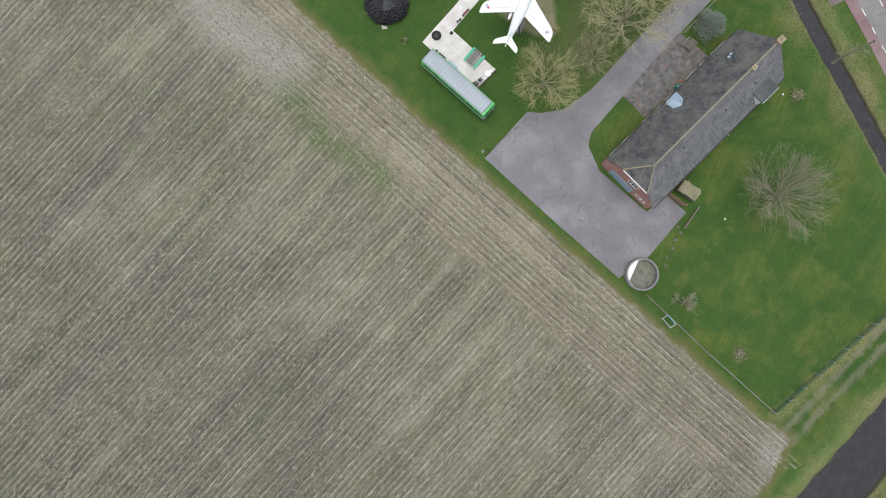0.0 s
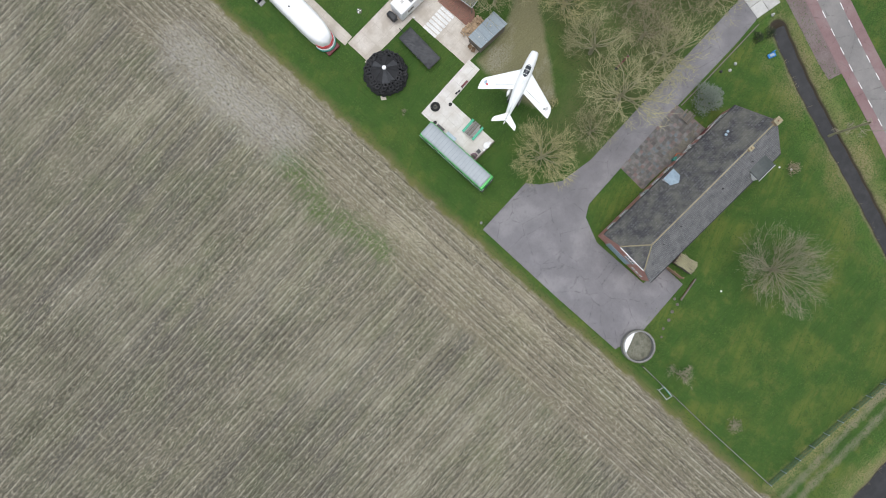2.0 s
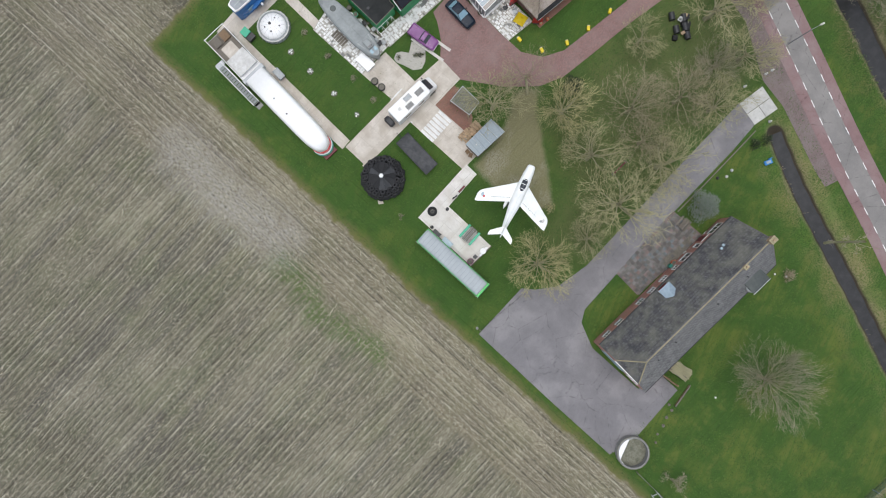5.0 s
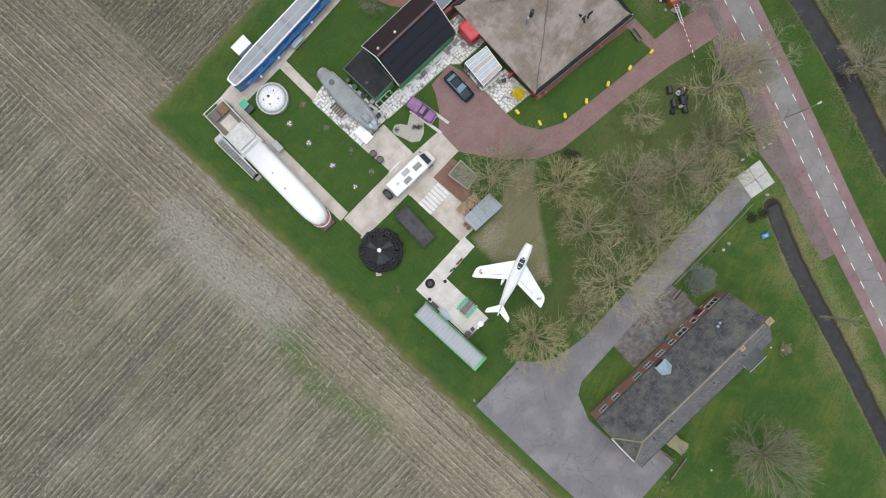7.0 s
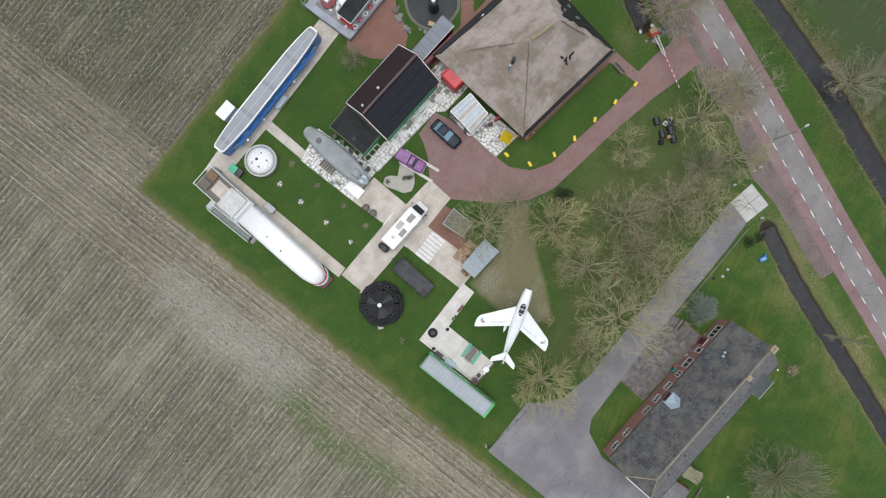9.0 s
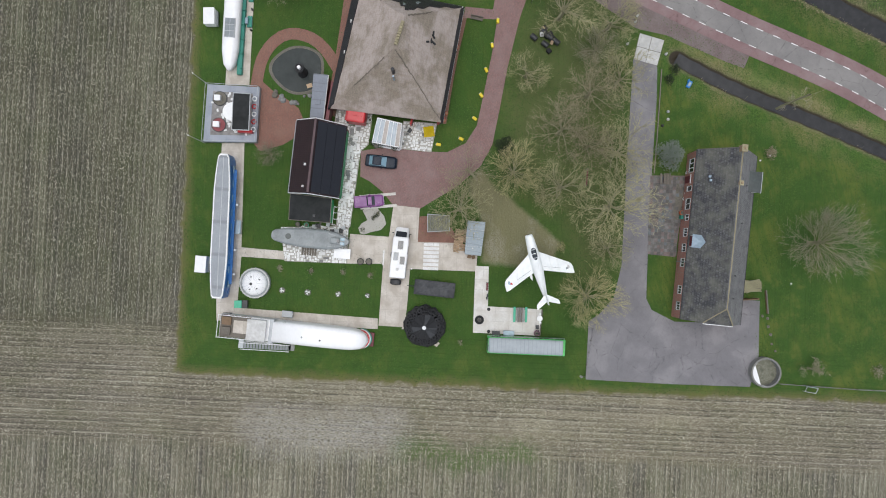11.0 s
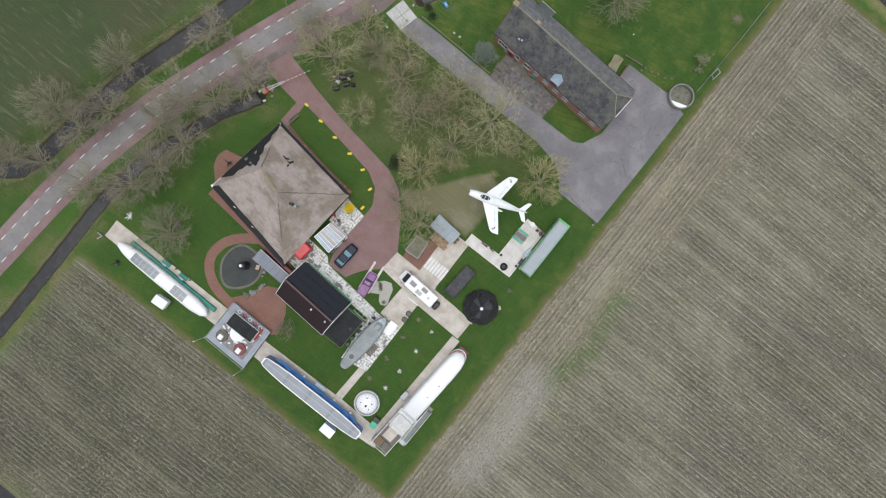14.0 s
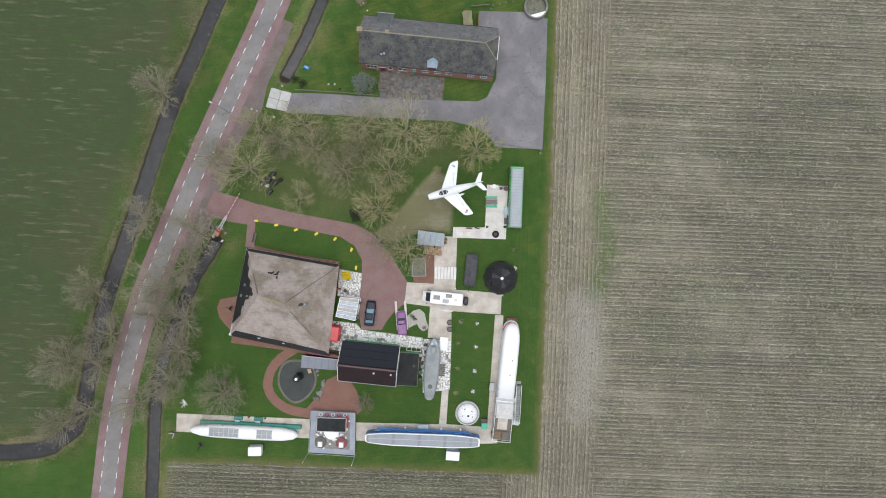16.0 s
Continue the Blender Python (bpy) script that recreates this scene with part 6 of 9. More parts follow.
def saloon(name, at, rz, paint, label, length=4.5, width=1.78, pickup=False, glass="dark_glass", z=0.05):
    c = thing(name, at, rz, z, label, "car")
    L, W = length / 2, width / 2
    part("body", loft([(-L, 0, 0.62, W * 0.80, 0.24), (-L + 0.12, 0, 0.64, W * 0.93, 0.32), (-L * 0.5, 0, 0.66, W, 0.38), (0, 0, 0.66, W, 0.38), (L * 0.5, 0, 0.64, W, 0.35), (L - 0.25, 0, 0.6, W * 0.93, 0.29), (L, 0, 0.56, W * 0.74, 0.2)], 24, 4.5), paint, c)
    a, b = (-L * 0.75, L * 0.36) if not pickup else (-L * 0.12, L * 0.42)
    part("cabin", loft([(a, 0, 0.95, W * 0.82, 0.1), (a + 0.55, 0, 1.05, W * 0.78, 0.38), (b - 0.75, 0, 1.06, W * 0.78, 0.40), (b, 0, 0.95, W * 0.84, 0.1)], 20, 4.0), glass, c)
    part("roof", loft([(a + 0.5, 0, 1.42, W * 0.62, 0.04), (a + 0.75, 0, 1.45, W * 0.70, 0.05), (b - 0.95, 0, 1.47, W * 0.70, 0.05), (b - 0.7, 0, 1.44, W * 0.62, 0.04)], 14, 3.5), paint, c)
    for s in (-1, 1):
        for x in (-L * 0.58, L * 0.6):
            wheel_on(c, x, s * (W - 0.1), 0.32, 0.2)
        part("headlight", box(L - 0.22, L - 0.04, s * W * 0.62 - 0.14, s * W * 0.62 + 0.14, 0.58, 0.72, 0.03), "dirty_white", c)
        part("tail_light", box(-L - 0.01, -L + 0.1, s * W * 0.66 - 0.12, s * W * 0.66 + 0.12, 0.62, 0.76, 0.02), "red_paint", c)
        part("mirror", box(b - 0.75, b - 0.6, s * (W + 0.08) - 0.08, s * (W + 0.08) + 0.08, 0.92, 1.05, 0.02), paint, c)
        part("pillar", bar((b - 0.02, s * W * 0.8, 1.0), (b - 0.74, s * W * 0.64, 1.46), 0.03, 5), paint, c)
        part("pillar", bar((a + 0.02, s * W * 0.78, 1.0), (a + 0.55, s * W * 0.62, 1.43), 0.03, 5), paint, c)
    part("bumper", box(L - 0.1, L + 0.06, -W * 0.8, W * 0.8, 0.35, 0.52, 0.04), "steel_dark" if not pickup else "aluminium", c)
    if pickup:
        part("bed_floor", box(-L + 0.2, a - 0.05, -W + 0.18, W - 0.18, 1.03, 1.06, 0.01), paint, c)
        for s in (-1, 1):
            part("bed_side", box(-L + 0.08, a, s * (W - 0.1) - 0.05, s * (W - 0.1) + 0.05, 0.95, 1.14, 0.02), paint, c)
        part("tailgate", box(-L + 0.04, -L + 0.12, -W + 0.12, W - 0.12, 0.9, 1.14, 0.02), paint, c)
    return c


saloon("car", (-31.45, 28.43), 86, "car_navy", "dark blue-black saloon car on the brick drive", 4.5, 1.8, glass="blue_glass")
car2 = saloon("pickup_car", (-25.64, 26.90), 97, "purple_paint", "old purple pickup car displayed on grass", 4.3, 1.75, True, z=0.12)
r = thing("car_ramp", (-25.71, 27.54), 97, 0.0, "pair of pale concrete strips under the purple car", "ramp")
for s in (-1, 1):
    part("strip", box(-2.0, 3.3, s * 0.85 - 0.2, s * 0.85 + 0.2, -0.05, 0.1, 0.02), "concrete_deck", r)

# ---- shed, log pile, pergola ----


def shed():
    P = [Vector(p) for p in ((-23.26, 43.79), (-18.47, 43.37), (-18.58, 41.03), (-23.37, 41.26))]
    o = sum(P, Vector((0, 0))) / 4
    q = [p - o for p in P]
    s = thing("shed", o, 0, 0, "small timber shed with a shiny pale tin roof", "shed")
    part("walls", prism([p * 0.92 for p in q], 0, 2.3), "grey_timber", s)
    part("roof", thick([(*q[0], 2.7), (*q[3], 2.35), (*q[2], 2.35), (*q[1], 2.7)], None, 0.05), "tin_roof", s)
    for k in range(5):
        u, v = q[0].lerp(q[1], k / 4), q[3].lerp(q[2], k / 4)
        part("seam", bar((*u, 2.715), (*v, 2.365), 0.02, 4), "aluminium", s)
    for k in (0.35, 0.8):
        c = q[0].lerp(q[1], k).lerp(q[3].lerp(q[2], k), 0.55)
        part("vent", cyl(c.x, c.y, 2.5, 2.7, 0.1, 0.07, 10), "dirty_white", s)
    part("door", box(q[2].x - 0.95, q[2].x - 0.2, q[2].y * 0.93 - 0.03, q[2].y * 0.93 + 0.03, 0.05, 1.95), "timber", s)


shed()


def log_pile():
    o = (-20.50, 40.36)
    s = thing("log_pile", o, -5, 0.05, "heap of split pale firewood beside the shed", "firewood")
    mesh = None
    rnd = random.Random(11)
    for k in range(190):
        if mesh is None:
            ob = part("log", bar((-0.2, 0, 0), (0.2, 0, 0), 0.085, 6), "cut_log", s)
            mesh = ob.data
        else:
            ob = new("log", mesh)
            ob.parent = s
        x, y = rnd.uniform(-1.65, 1.65), rnd.choice((-0.62, -0.2, 0.22, 0.64)) + rnd.uniform(-0.06, 0.06)
        z = 0.08 + 0.17 * rnd.choice((0, 1, 2, 3, 4, 4, 4))
        ob.matrix_basis = pose(x, y, z, rnd.uniform(-15, 15), rnd.uniform(-12, 12), 90 + rnd.gauss(0, 14))


log_pile()


def pergola():
    P = [Vector(p) for p in ((-23.99, 38.59), (-21.86, 38.77), (-21.53, 35.63), (-24.07, 35.53))]
    o = sum(P, Vector((0, 0))) / 4
    q = [p - o for p in P]
    s = thing("pergola", o, 0, 0.05, "low wire-covered pergola with grey mesh roof", "pergola")
    part("mesh_roof", prism([p * 0.97 for p in q], 2.02, 2.06), "moss_roof", s)
    for i in range(4):
        part("beam", bar((*q[i], 2.1), (*q[(i + 1) % 4], 2.1), 0.055, 5), "pale_grey", s)
        part("post", bar((*q[i], 0), (*q[i], 2.1), 0.05, 6), "grey_timber", s)
    for k in range(1, 8):
        part("wire", bar((*q[0].lerp(q[3], k / 8), 2.1), (*q[1].lerp(q[2], k / 8), 2.1), 0.02, 4), "stone_grey", s)


pergola()
for at in ((-22.94, 36.65), (-22.60, 36.05)):
    s = thing("garden_stool", at, 20, 0.06, "small white garden stool on red brick", "stool", "brick patch stools")
    part("seat", box(-0.2, 0.2, -0.12, 0.12, 0.36, 0.42, 0.01), "white_paint", s)
    for x in (-0.15, 0.15):
        part("leg", box(x - 0.02, x + 0.02, -0.1, 0.1, 0, 0.36), "white_paint", s)
for at, rz in (((-18.20, 42.40), 20), ((-18.28, 41.78), 80)):
    s = thing("wooden_chair", at, rz, 0.06, "weathered wooden chair beside the shed", "chair", "shed chairs")
    part("seat", box(-0.25, 0.25, -0.25, 0.25, 0.4, 0.45, 0.01), "timber", s)
    part("backrest", box(-0.25, -0.2, -0.25, 0.25, 0.45, 0.95, 0.01), "timber", s)
    for i in (-0.21, 0.21):
        for k in (-0.21, 0.21):
            part("leg", box(i - 0.025, i + 0.025, k - 0.025, k + 0.025, 0, 0.4), "timber", s)

# ---- boats and the dome round the lawn ----


def white_ship():
    """Long white rounded ship body with an open stern deck."""
    a, b = Vector((-5.64, 27.81)), Vector((-6.98, 6.57))
    d = (b - a)
    L = d.length
    s = thing("white_ship", a, math.degrees(math.atan2(d.y, d.x)), 0, "long white ship-shaped building with an open stern deck", "ship")
    part("hull", loft([(0.0, 0, 1.5, 0.15, 0.9), (0.35, 0, 1.6, 0.9, 1.5), (1.0, 0, 1.7, 1.25, 1.75), (2.2, 0, 1.75, 1.5, 1.8), (4.0, 0, 1.75, 1.58, 1.85), (8.0, 0, 1.75, 1.6, 1.85), (13.4, 0, 1.75, 1.58, 1.8)], 32, 4.5), "white_hull", s, smooth=True)
    part("stern_hull", box(13.3, L, -1.6, 1.6, 0.1, 2.0, 0.06), "dirty_white", s)
    for k, (ax, ay, z0, z1, m) in enumerate(((1.38, 1.36, 1.0, 1.6, "red_paint"), (1.52, 1.42, 0.75, 1.0, "white_paint"), (1.68, 1.48, 0.4, 0.75, "teal_paint"))):
        part("nose_band", prism([(1.25 - ax * math.cos(radians(t)), ay * math.sin(radians(t))) for t in range(-90, 91, 12)], z0, z1), m, s)
    part("bow_grille", box(-0.7, 0.1, -1.0, 1.0, 0.1, 0.5, 0.05), "maroon", s)
    part("collar", box(13.3, 13.9, -1.75, 1.75, 2.0, 3.3, 0.08), "pale_grey", s)
    part("step_roof", box(13.9, 14.5, -1.5, 1.5, 2.0, 2.9, 0.06), "white_paint", s)
    part("cabin", box(14.4, 16.9, -1.35, 1.35, 2.0, 3.5, 0.08), "white_paint", s)
    part("cabin_roof", box(14.3, 17.0, -1.45, 1.45, 3.5, 3.62, 0.04), "dirty_white", s)
    part("deck", box(16.9, L - 0.1, -1.6, 1.6, 2.0, 2.08, 0.01), "grey_timber", s)
    part("deck_mat", box(17.3, 19.3, -0.9, 0.9, 2.08, 2.14, 0.01), "concrete_path", s)
    for i in range(2):
        part("deck_bench", box(19.6, 20.9, -1.3 + i * 1.4, -0.2 + i * 1.4, 2.08, 2.5, 0.03), "grey_timber" if i else "timber", s)
    for y in (-1.58, 1.58):
        part("rail", bar((13.6, y, 3.05), (L, y, 3.05), 0.05, 6), "white_paint", s)
        for k in range(9):
            x = 13.8 + k * (L - 14) / 8
            part("rail_post", bar((x, y, 2.0), (x, y, 3.05), 0.03, 5), "white_paint", s)
    part("rail", bar((L, -1.68, 3.05), (L, 1.68, 3.05), 0.05, 6), "white_paint", s)
    part("porthole", cyl(6.6, 0.5, 3.55, 3.62, 0.12, 0.12, 12), "steel_dark", s)
    part("porthole", cyl(9.2, 0.3, 3.55, 3.62, 0.12, 0.12, 12), "grey_paint", s)
    # outside stair along the hull
    st = part("stair", box(12.5, 17.8, 2.0, 2.16, 1.0, 1.1), "white_paint", s, "white steel outside stair")
    part("stair_rail", bar((11.2, 2.95, 1.0), (17.8, 2.95, 3.0), 0.05, 6), "white_paint", st)
    part("stair_rail", bar((11.2, 2.05, 1.0), (17.8, 2.05, 3.0), 0.05, 6), "white_paint", st)
    for k in range(16):
        x = 11.4 + k * 0.4
        part("tread", box(x - 0.17, x + 0.17, 2.08, 2.92, 0.1 + k * 0.125, 0.15 + k * 0.125), "grey_paint", st)
    part("landing", box(17.6, 18.3, 1.75, 2.95, 2.0, 2.08), "pale_grey", st)
    part("foot_block", box(10.7, 11.5, 2.0, 2.9, 0, 0.15), "stone_grey", s)
    # low hatch table on the path side
    part("side_hatch", box(11.3, 12.9, -2.9, -1.95, 0.7, 0.95, 0.05), "grey_glass", s)
    part("hatch_leg", box(11.5, 12.7, -2.7, -2.1, 0.0, 0.7), "steel_dark", s)
    for k in range(8):
        part("keel_block", box(1.5 + k * 2.4, 1.9 + k * 2.4, -0.8, 0.8, 0, 0.3), "stone_grey", s)


white_ship()


def blue_barge():
    a, b = Vector((-31.26, 6.47)), Vector((-10.84, 6.38))
    d = b - a
    L = d.length
    s = thing("blue_barge", a, math.degrees(math.atan2(d.y, d.x)), 0, "long blue barge with white rim and grey deck roof", "boat")
    half = [(0.0, 0.5), (0.5, 0.75), (2.5, 0.95), (5.0, 1.1), (L - 5, 1.15), (L - 2.5, 1.0), (L - 0.5, 0.8), (L, 0.6)]
    ring = [(x, -w) for x, w in half] + [(x, w) for x, w in half[::-1]]
    part("hull", prism([(x, y * 0.96) for x, y in ring], 0.1, 3.1), "blue_paint", s)
    part("rim", prism([(x, y * 1.03) for x, y in ring], 3.1, 3.4), "white_paint", s)
    part("deck", prism([(min(max(x, 0.25), L - 0.25), y * 0.86) for x, y in ring], 3.4, 3.46), "boat_deck", s)
    part("ridge_line", prism([(0.5, 0.02), (L - 0.5, 0.02), (L - 0.5, 0.1), (0.5, 0.1)], 3.46, 3.48), "pale_grey", s)
    for k in range(9):
        x = 2 + k * (L - 4) / 8
        part("window", box(x - 0.5, x + 0.5, 1.0, 1.12, 1.2, 1.9, 0.02), "blue_glass", s)
    part("gangway", box(9.2, 11.2, 1.4, 2.2, 0.9, 1.0, 0.02), "zinc_pale", s)
    for x in (9.3, 11.1):
        for y in (1.5, 2.15):
            part("gangway_post", bar((x, y, 0), (x, y, 1.9), 0.035, 5), "aluminium", s)
    part("gangway_rail", bar((9.3, 2.15, 1.85), (11.1, 2.15, 1.85), 0.03, 5), "aluminium", s)
    part("side_ledge", box(2.0, L - 2.0, 1.0, 1.5, 1.6, 1.7, 0.02), "blue_paint", s)
    for x in (7.0, 13.5, 17.0):
        part("deck_lamp", box(x - 0.15, x + 0.15, 1.5, 1.8, 1.1, 1.5, 0.03), "white_paint", s)
    for k in range(7):
        part("keel_block", box(1.2 + k * 3, 1.7 + k * 3, -0.7, 0.7, 0, 0.12), "stone_grey", s)


blue_barge()


def white_boat():
    a, b = Vector((-63.07, 6.34)), Vector((-43.50, 6.01))
    d = b - a
    L = d.length
    s = thing("white_boat", a, math.degrees(math.atan2(d.y, d.x)), 0, "long white cigar-shaped boat with glazed roof panels", "boat")
    part("hull", loft([(0.0, 0, 1.2, 0.1, 0.2), (0.6, 0, 1.2, 0.55, 0.6), (2.0, 0, 1.15, 0.95, 0.85), (4.0, 0, 1.12, 1.15, 0.95), (L / 2, 0, 1.12, 1.25, 1.0), (L - 3, 0, 1.12, 1.2, 0.98), (L - 0.9, 0, 1.15, 0.85, 0.85), (L - 0.2, 0, 1.2, 0.35, 0.5), (L, 0, 1.2, 0.05, 0.1)], 24, 2.6), "white_hull", s, smooth=True)
    for x0, x1 in ((3.7, 9.0), (12.2, 15.0)):
        fr = part("skylight_frame", box(x0, x1, -0.75, 0.75, 1.95, 2.14, 0.03), "pale_grey", s)
        n = round((x1 - x0) / 0.9)
        for k in range(n):
            u = x0 + 0.08 + k * (x1 - x0 - 0.1) / n
            for y in (-0.68, 0.02):
                part("pane", box(u, u + (x1 - x0) / n - 0.1, y, y + 0.64, 2.14, 2.165, 0.005), "grey_glass", fr)
    part("base", box(1.5, L + 0.3, 0.9, 1.65, 0.0, 0.7, 0.1), "teal_paint", s, "teal painted cradle under the boat")
    for k in range(9):
        part("cradle_post", box(2.0 + k * 2.1, 2.2 + k * 2.1, 1.3, 1.7, 0, 1.0, 0.02), "teal_paint", s)
    for x in (8.3, 12.0):
        st = part("steps", box(x - 0.8, x + 0.8, 1.9, 2.6, 0.0, 0.4, 0.03), "teal_paint", s, "dull teal boarding steps")
        part("step_top", box(x - 0.45, x + 0.45, 1.7, 2.1, 0.4, 0.8, 0.03), "zinc_pale", st)
    for x in (10.2, 13.2):
        part("bollard", cyl(x, 2.5, 0, 0.55, 0.16, 0.13, 12), "steel_dark", s)
    for k in range(8):
        part("keel_block", box(1.6 + k * 2.3, 2.0 + k * 2.3, -0.6, 0.6, 0, 0.25), "stone_grey", s)


white_boat()


def generator_cart(at, rz):
    c = thing("white_cart", at, rz, 0, "white box trailer standing on the lawn", "trailer", "white box trailers")
    part("box", box(-1.15, 1.15, -0.75, 0.75, 0.45, 1.9, 0.06), "white_paint", c)
    part("roof", box(-1.2, 1.2, -0.8, 0.8, 1.9, 2.0, 0.04), "white_paint", c)
    part("lower_skirt", box(-1.05, 1.05, 0.7, 0.95, 0.3, 0.9, 0.04), "grey_paint", c)
    for x in (-0.8, 0.75):
        part("foot", box(x - 0.16, x + 0.16, -1.05, -0.75, 0.0, 0.5, 0.03), "white_paint", c)
    for s in (-1, 1):
        wheel_on(c, 0, s * 0.68, 0.3, 0.18)


generator_cart((-51.09, 2.99), 3)
generator_cart((-15.51, 3.42), -2)


def dome():
    o = (-13.08, 10.91)
    h = thing("dome", o, 0, 0, "round white dome with portholes standing on the lawn", "dome")
    part("skirt", cyl(0, 0, 0, 0.7, 2.2, 2.2, 32), "pale_grey", h)
    for k in range(24):
        a = 2 * math.pi * k / 24
        part("rim_post", cyl(2.22 * math.cos(a), 2.22 * math.sin(a), 0.0, 0.8, 0.06, 0.06, 6), "grey_paint", h)
    part("rim", torus(0, 0, 0.72, 2.1, 0.1, 36, 8), "dirty_white", h)
    part("flange", cyl(0, 0, 0.68, 0.76, 2.12, 2.12, 36), "grey_paint", h)
    own = bmesh.new()
    rings = []
    for j in range(9):
        t = j / 9 * math.pi / 2
        rings.append([own.verts.new((1.78 * math.cos(t) * math.cos(2 * math.pi * i / 32), 1.78 * math.cos(t) * math.sin(2 * math.pi * i / 32), 0.75 + 0.8 * math.sin(t))) for i in range(32)])
    for a, b in zip(rings, rings[1:]):
        for i in range(32):
            own.faces.new((a[i], a[(i + 1) % 32], b[(i + 1) % 32], b[i]))
    own.faces.new(rings[-1])
    part("shell", own, "white_hull", h, smooth=True)
    for dx, dy, r in ((0.1, -0.3, 0.2), (-0.55, 0.85, 0.11), (0.75, 0.55, 0.11), (-0.9, -0.35, 0.1), (0.9, -0.5, 0.1)):
        z = 0.75 + 0.8 * math.sqrt(max(0, 1 - (dx * dx + dy * dy) / 3.17))
        part("porthole", cyl(dx, dy, z - 0.1, z + 0.06, r, r, 14), "steel_dark", h)
    for k in range(16):
        a = 2 * math.pi * k / 16
        bm = bmesh.new()
        for j in range(5):
            t0, t1 = j / 6 * math.pi / 2, (j + 1) / 6 * math.pi / 2
            bar((1.79 * math.cos(t0) * math.cos(a), 1.79 * math.cos(t0) * math.sin(a), 0.75 + 0.81 * math.sin(t0)), (1.79 * math.cos(t1) * math.cos(a), 1.79 * math.cos(t1) * math.sin(a), 0.75 + 0.81 * math.sin(t1)), 0.014, 3, bm)
        part("seam", bm, "pale_grey", h)


dome()
g = thing("green_bin", (-9.93, 8.72), 2, 0.05, "green plastic bin by the concrete path", "bin")
part("body", box(-0.5, 0.5, -0.5, 0.5, 0, 0.85, 0.05), "bench_green", g)
part("lid", box(-0.54, 0.54, -0.54, 0.54, 0.85, 0.93, 0.03), "bench_green", g)
g = thing("black_box", (-9.94, 9.60), 2, 0.05, "black box beside the green bin", "box")
part("body", box(-0.55, 0.55, -0.4, 0.4, 0, 0.6, 0.04), "steel_dark", g)
part("lid", box(-0.58, 0.58, -0.43, 0.43, 0.6, 0.66, 0.02), "steel_dark", g)
g = thing("black_barrel", (-8.30, 7.18), 2, 0.05, "black barrel lying beside the white ship", "barrel")
part("body", bar((0, -0.6, 0.33), (0, 0.6, 0.33), 0.32, 16), "steel_dark", g)
part("hoop", bar((0, -0.3, 0.33), (0, -0.22, 0.33), 0.34, 16), "steel_dark", g)


def lawn_flower(at, size):
    f = thing("lawn_ornament", at, random.uniform(0, 90), 0, "pale white rosette plant in a small lawn bed", "plant", "rosettes on the lawn")
    part("bed", cyl(0, 0, -0.02, 0.03, size * 1.1, size, 14), "clay_soil", f)
    rnd = random.Random(int(size * 1000))
    for k in range(9):
        a = 2 * math.pi * k / 9 + rnd.uniform(-0.2, 0.2)
        part("leaf", loft([(0.03, 0, 0.12, 0.03, 0.02), (size * 0.5, 0, 0.2, 0.07, 0.015), (size * rnd.uniform(0.8, 1.1), 0, 0.1, 0.02, 0.01)], 6), "stone_white" if k % 3 else "fir_leaf", f).matrix_basis = Matrix.Rotation(a, 4, "Z")


for at, s in (((-11.92, 27.22), 0.36), ((-11.97, 22.97), 0.42), ((-12.01, 18.52), 0.45), ((-12.18, 14.79), 0.44)):
    lawn_flower(at, s)

# ---- wheelhouse platform, grey launch, paved terraces ----


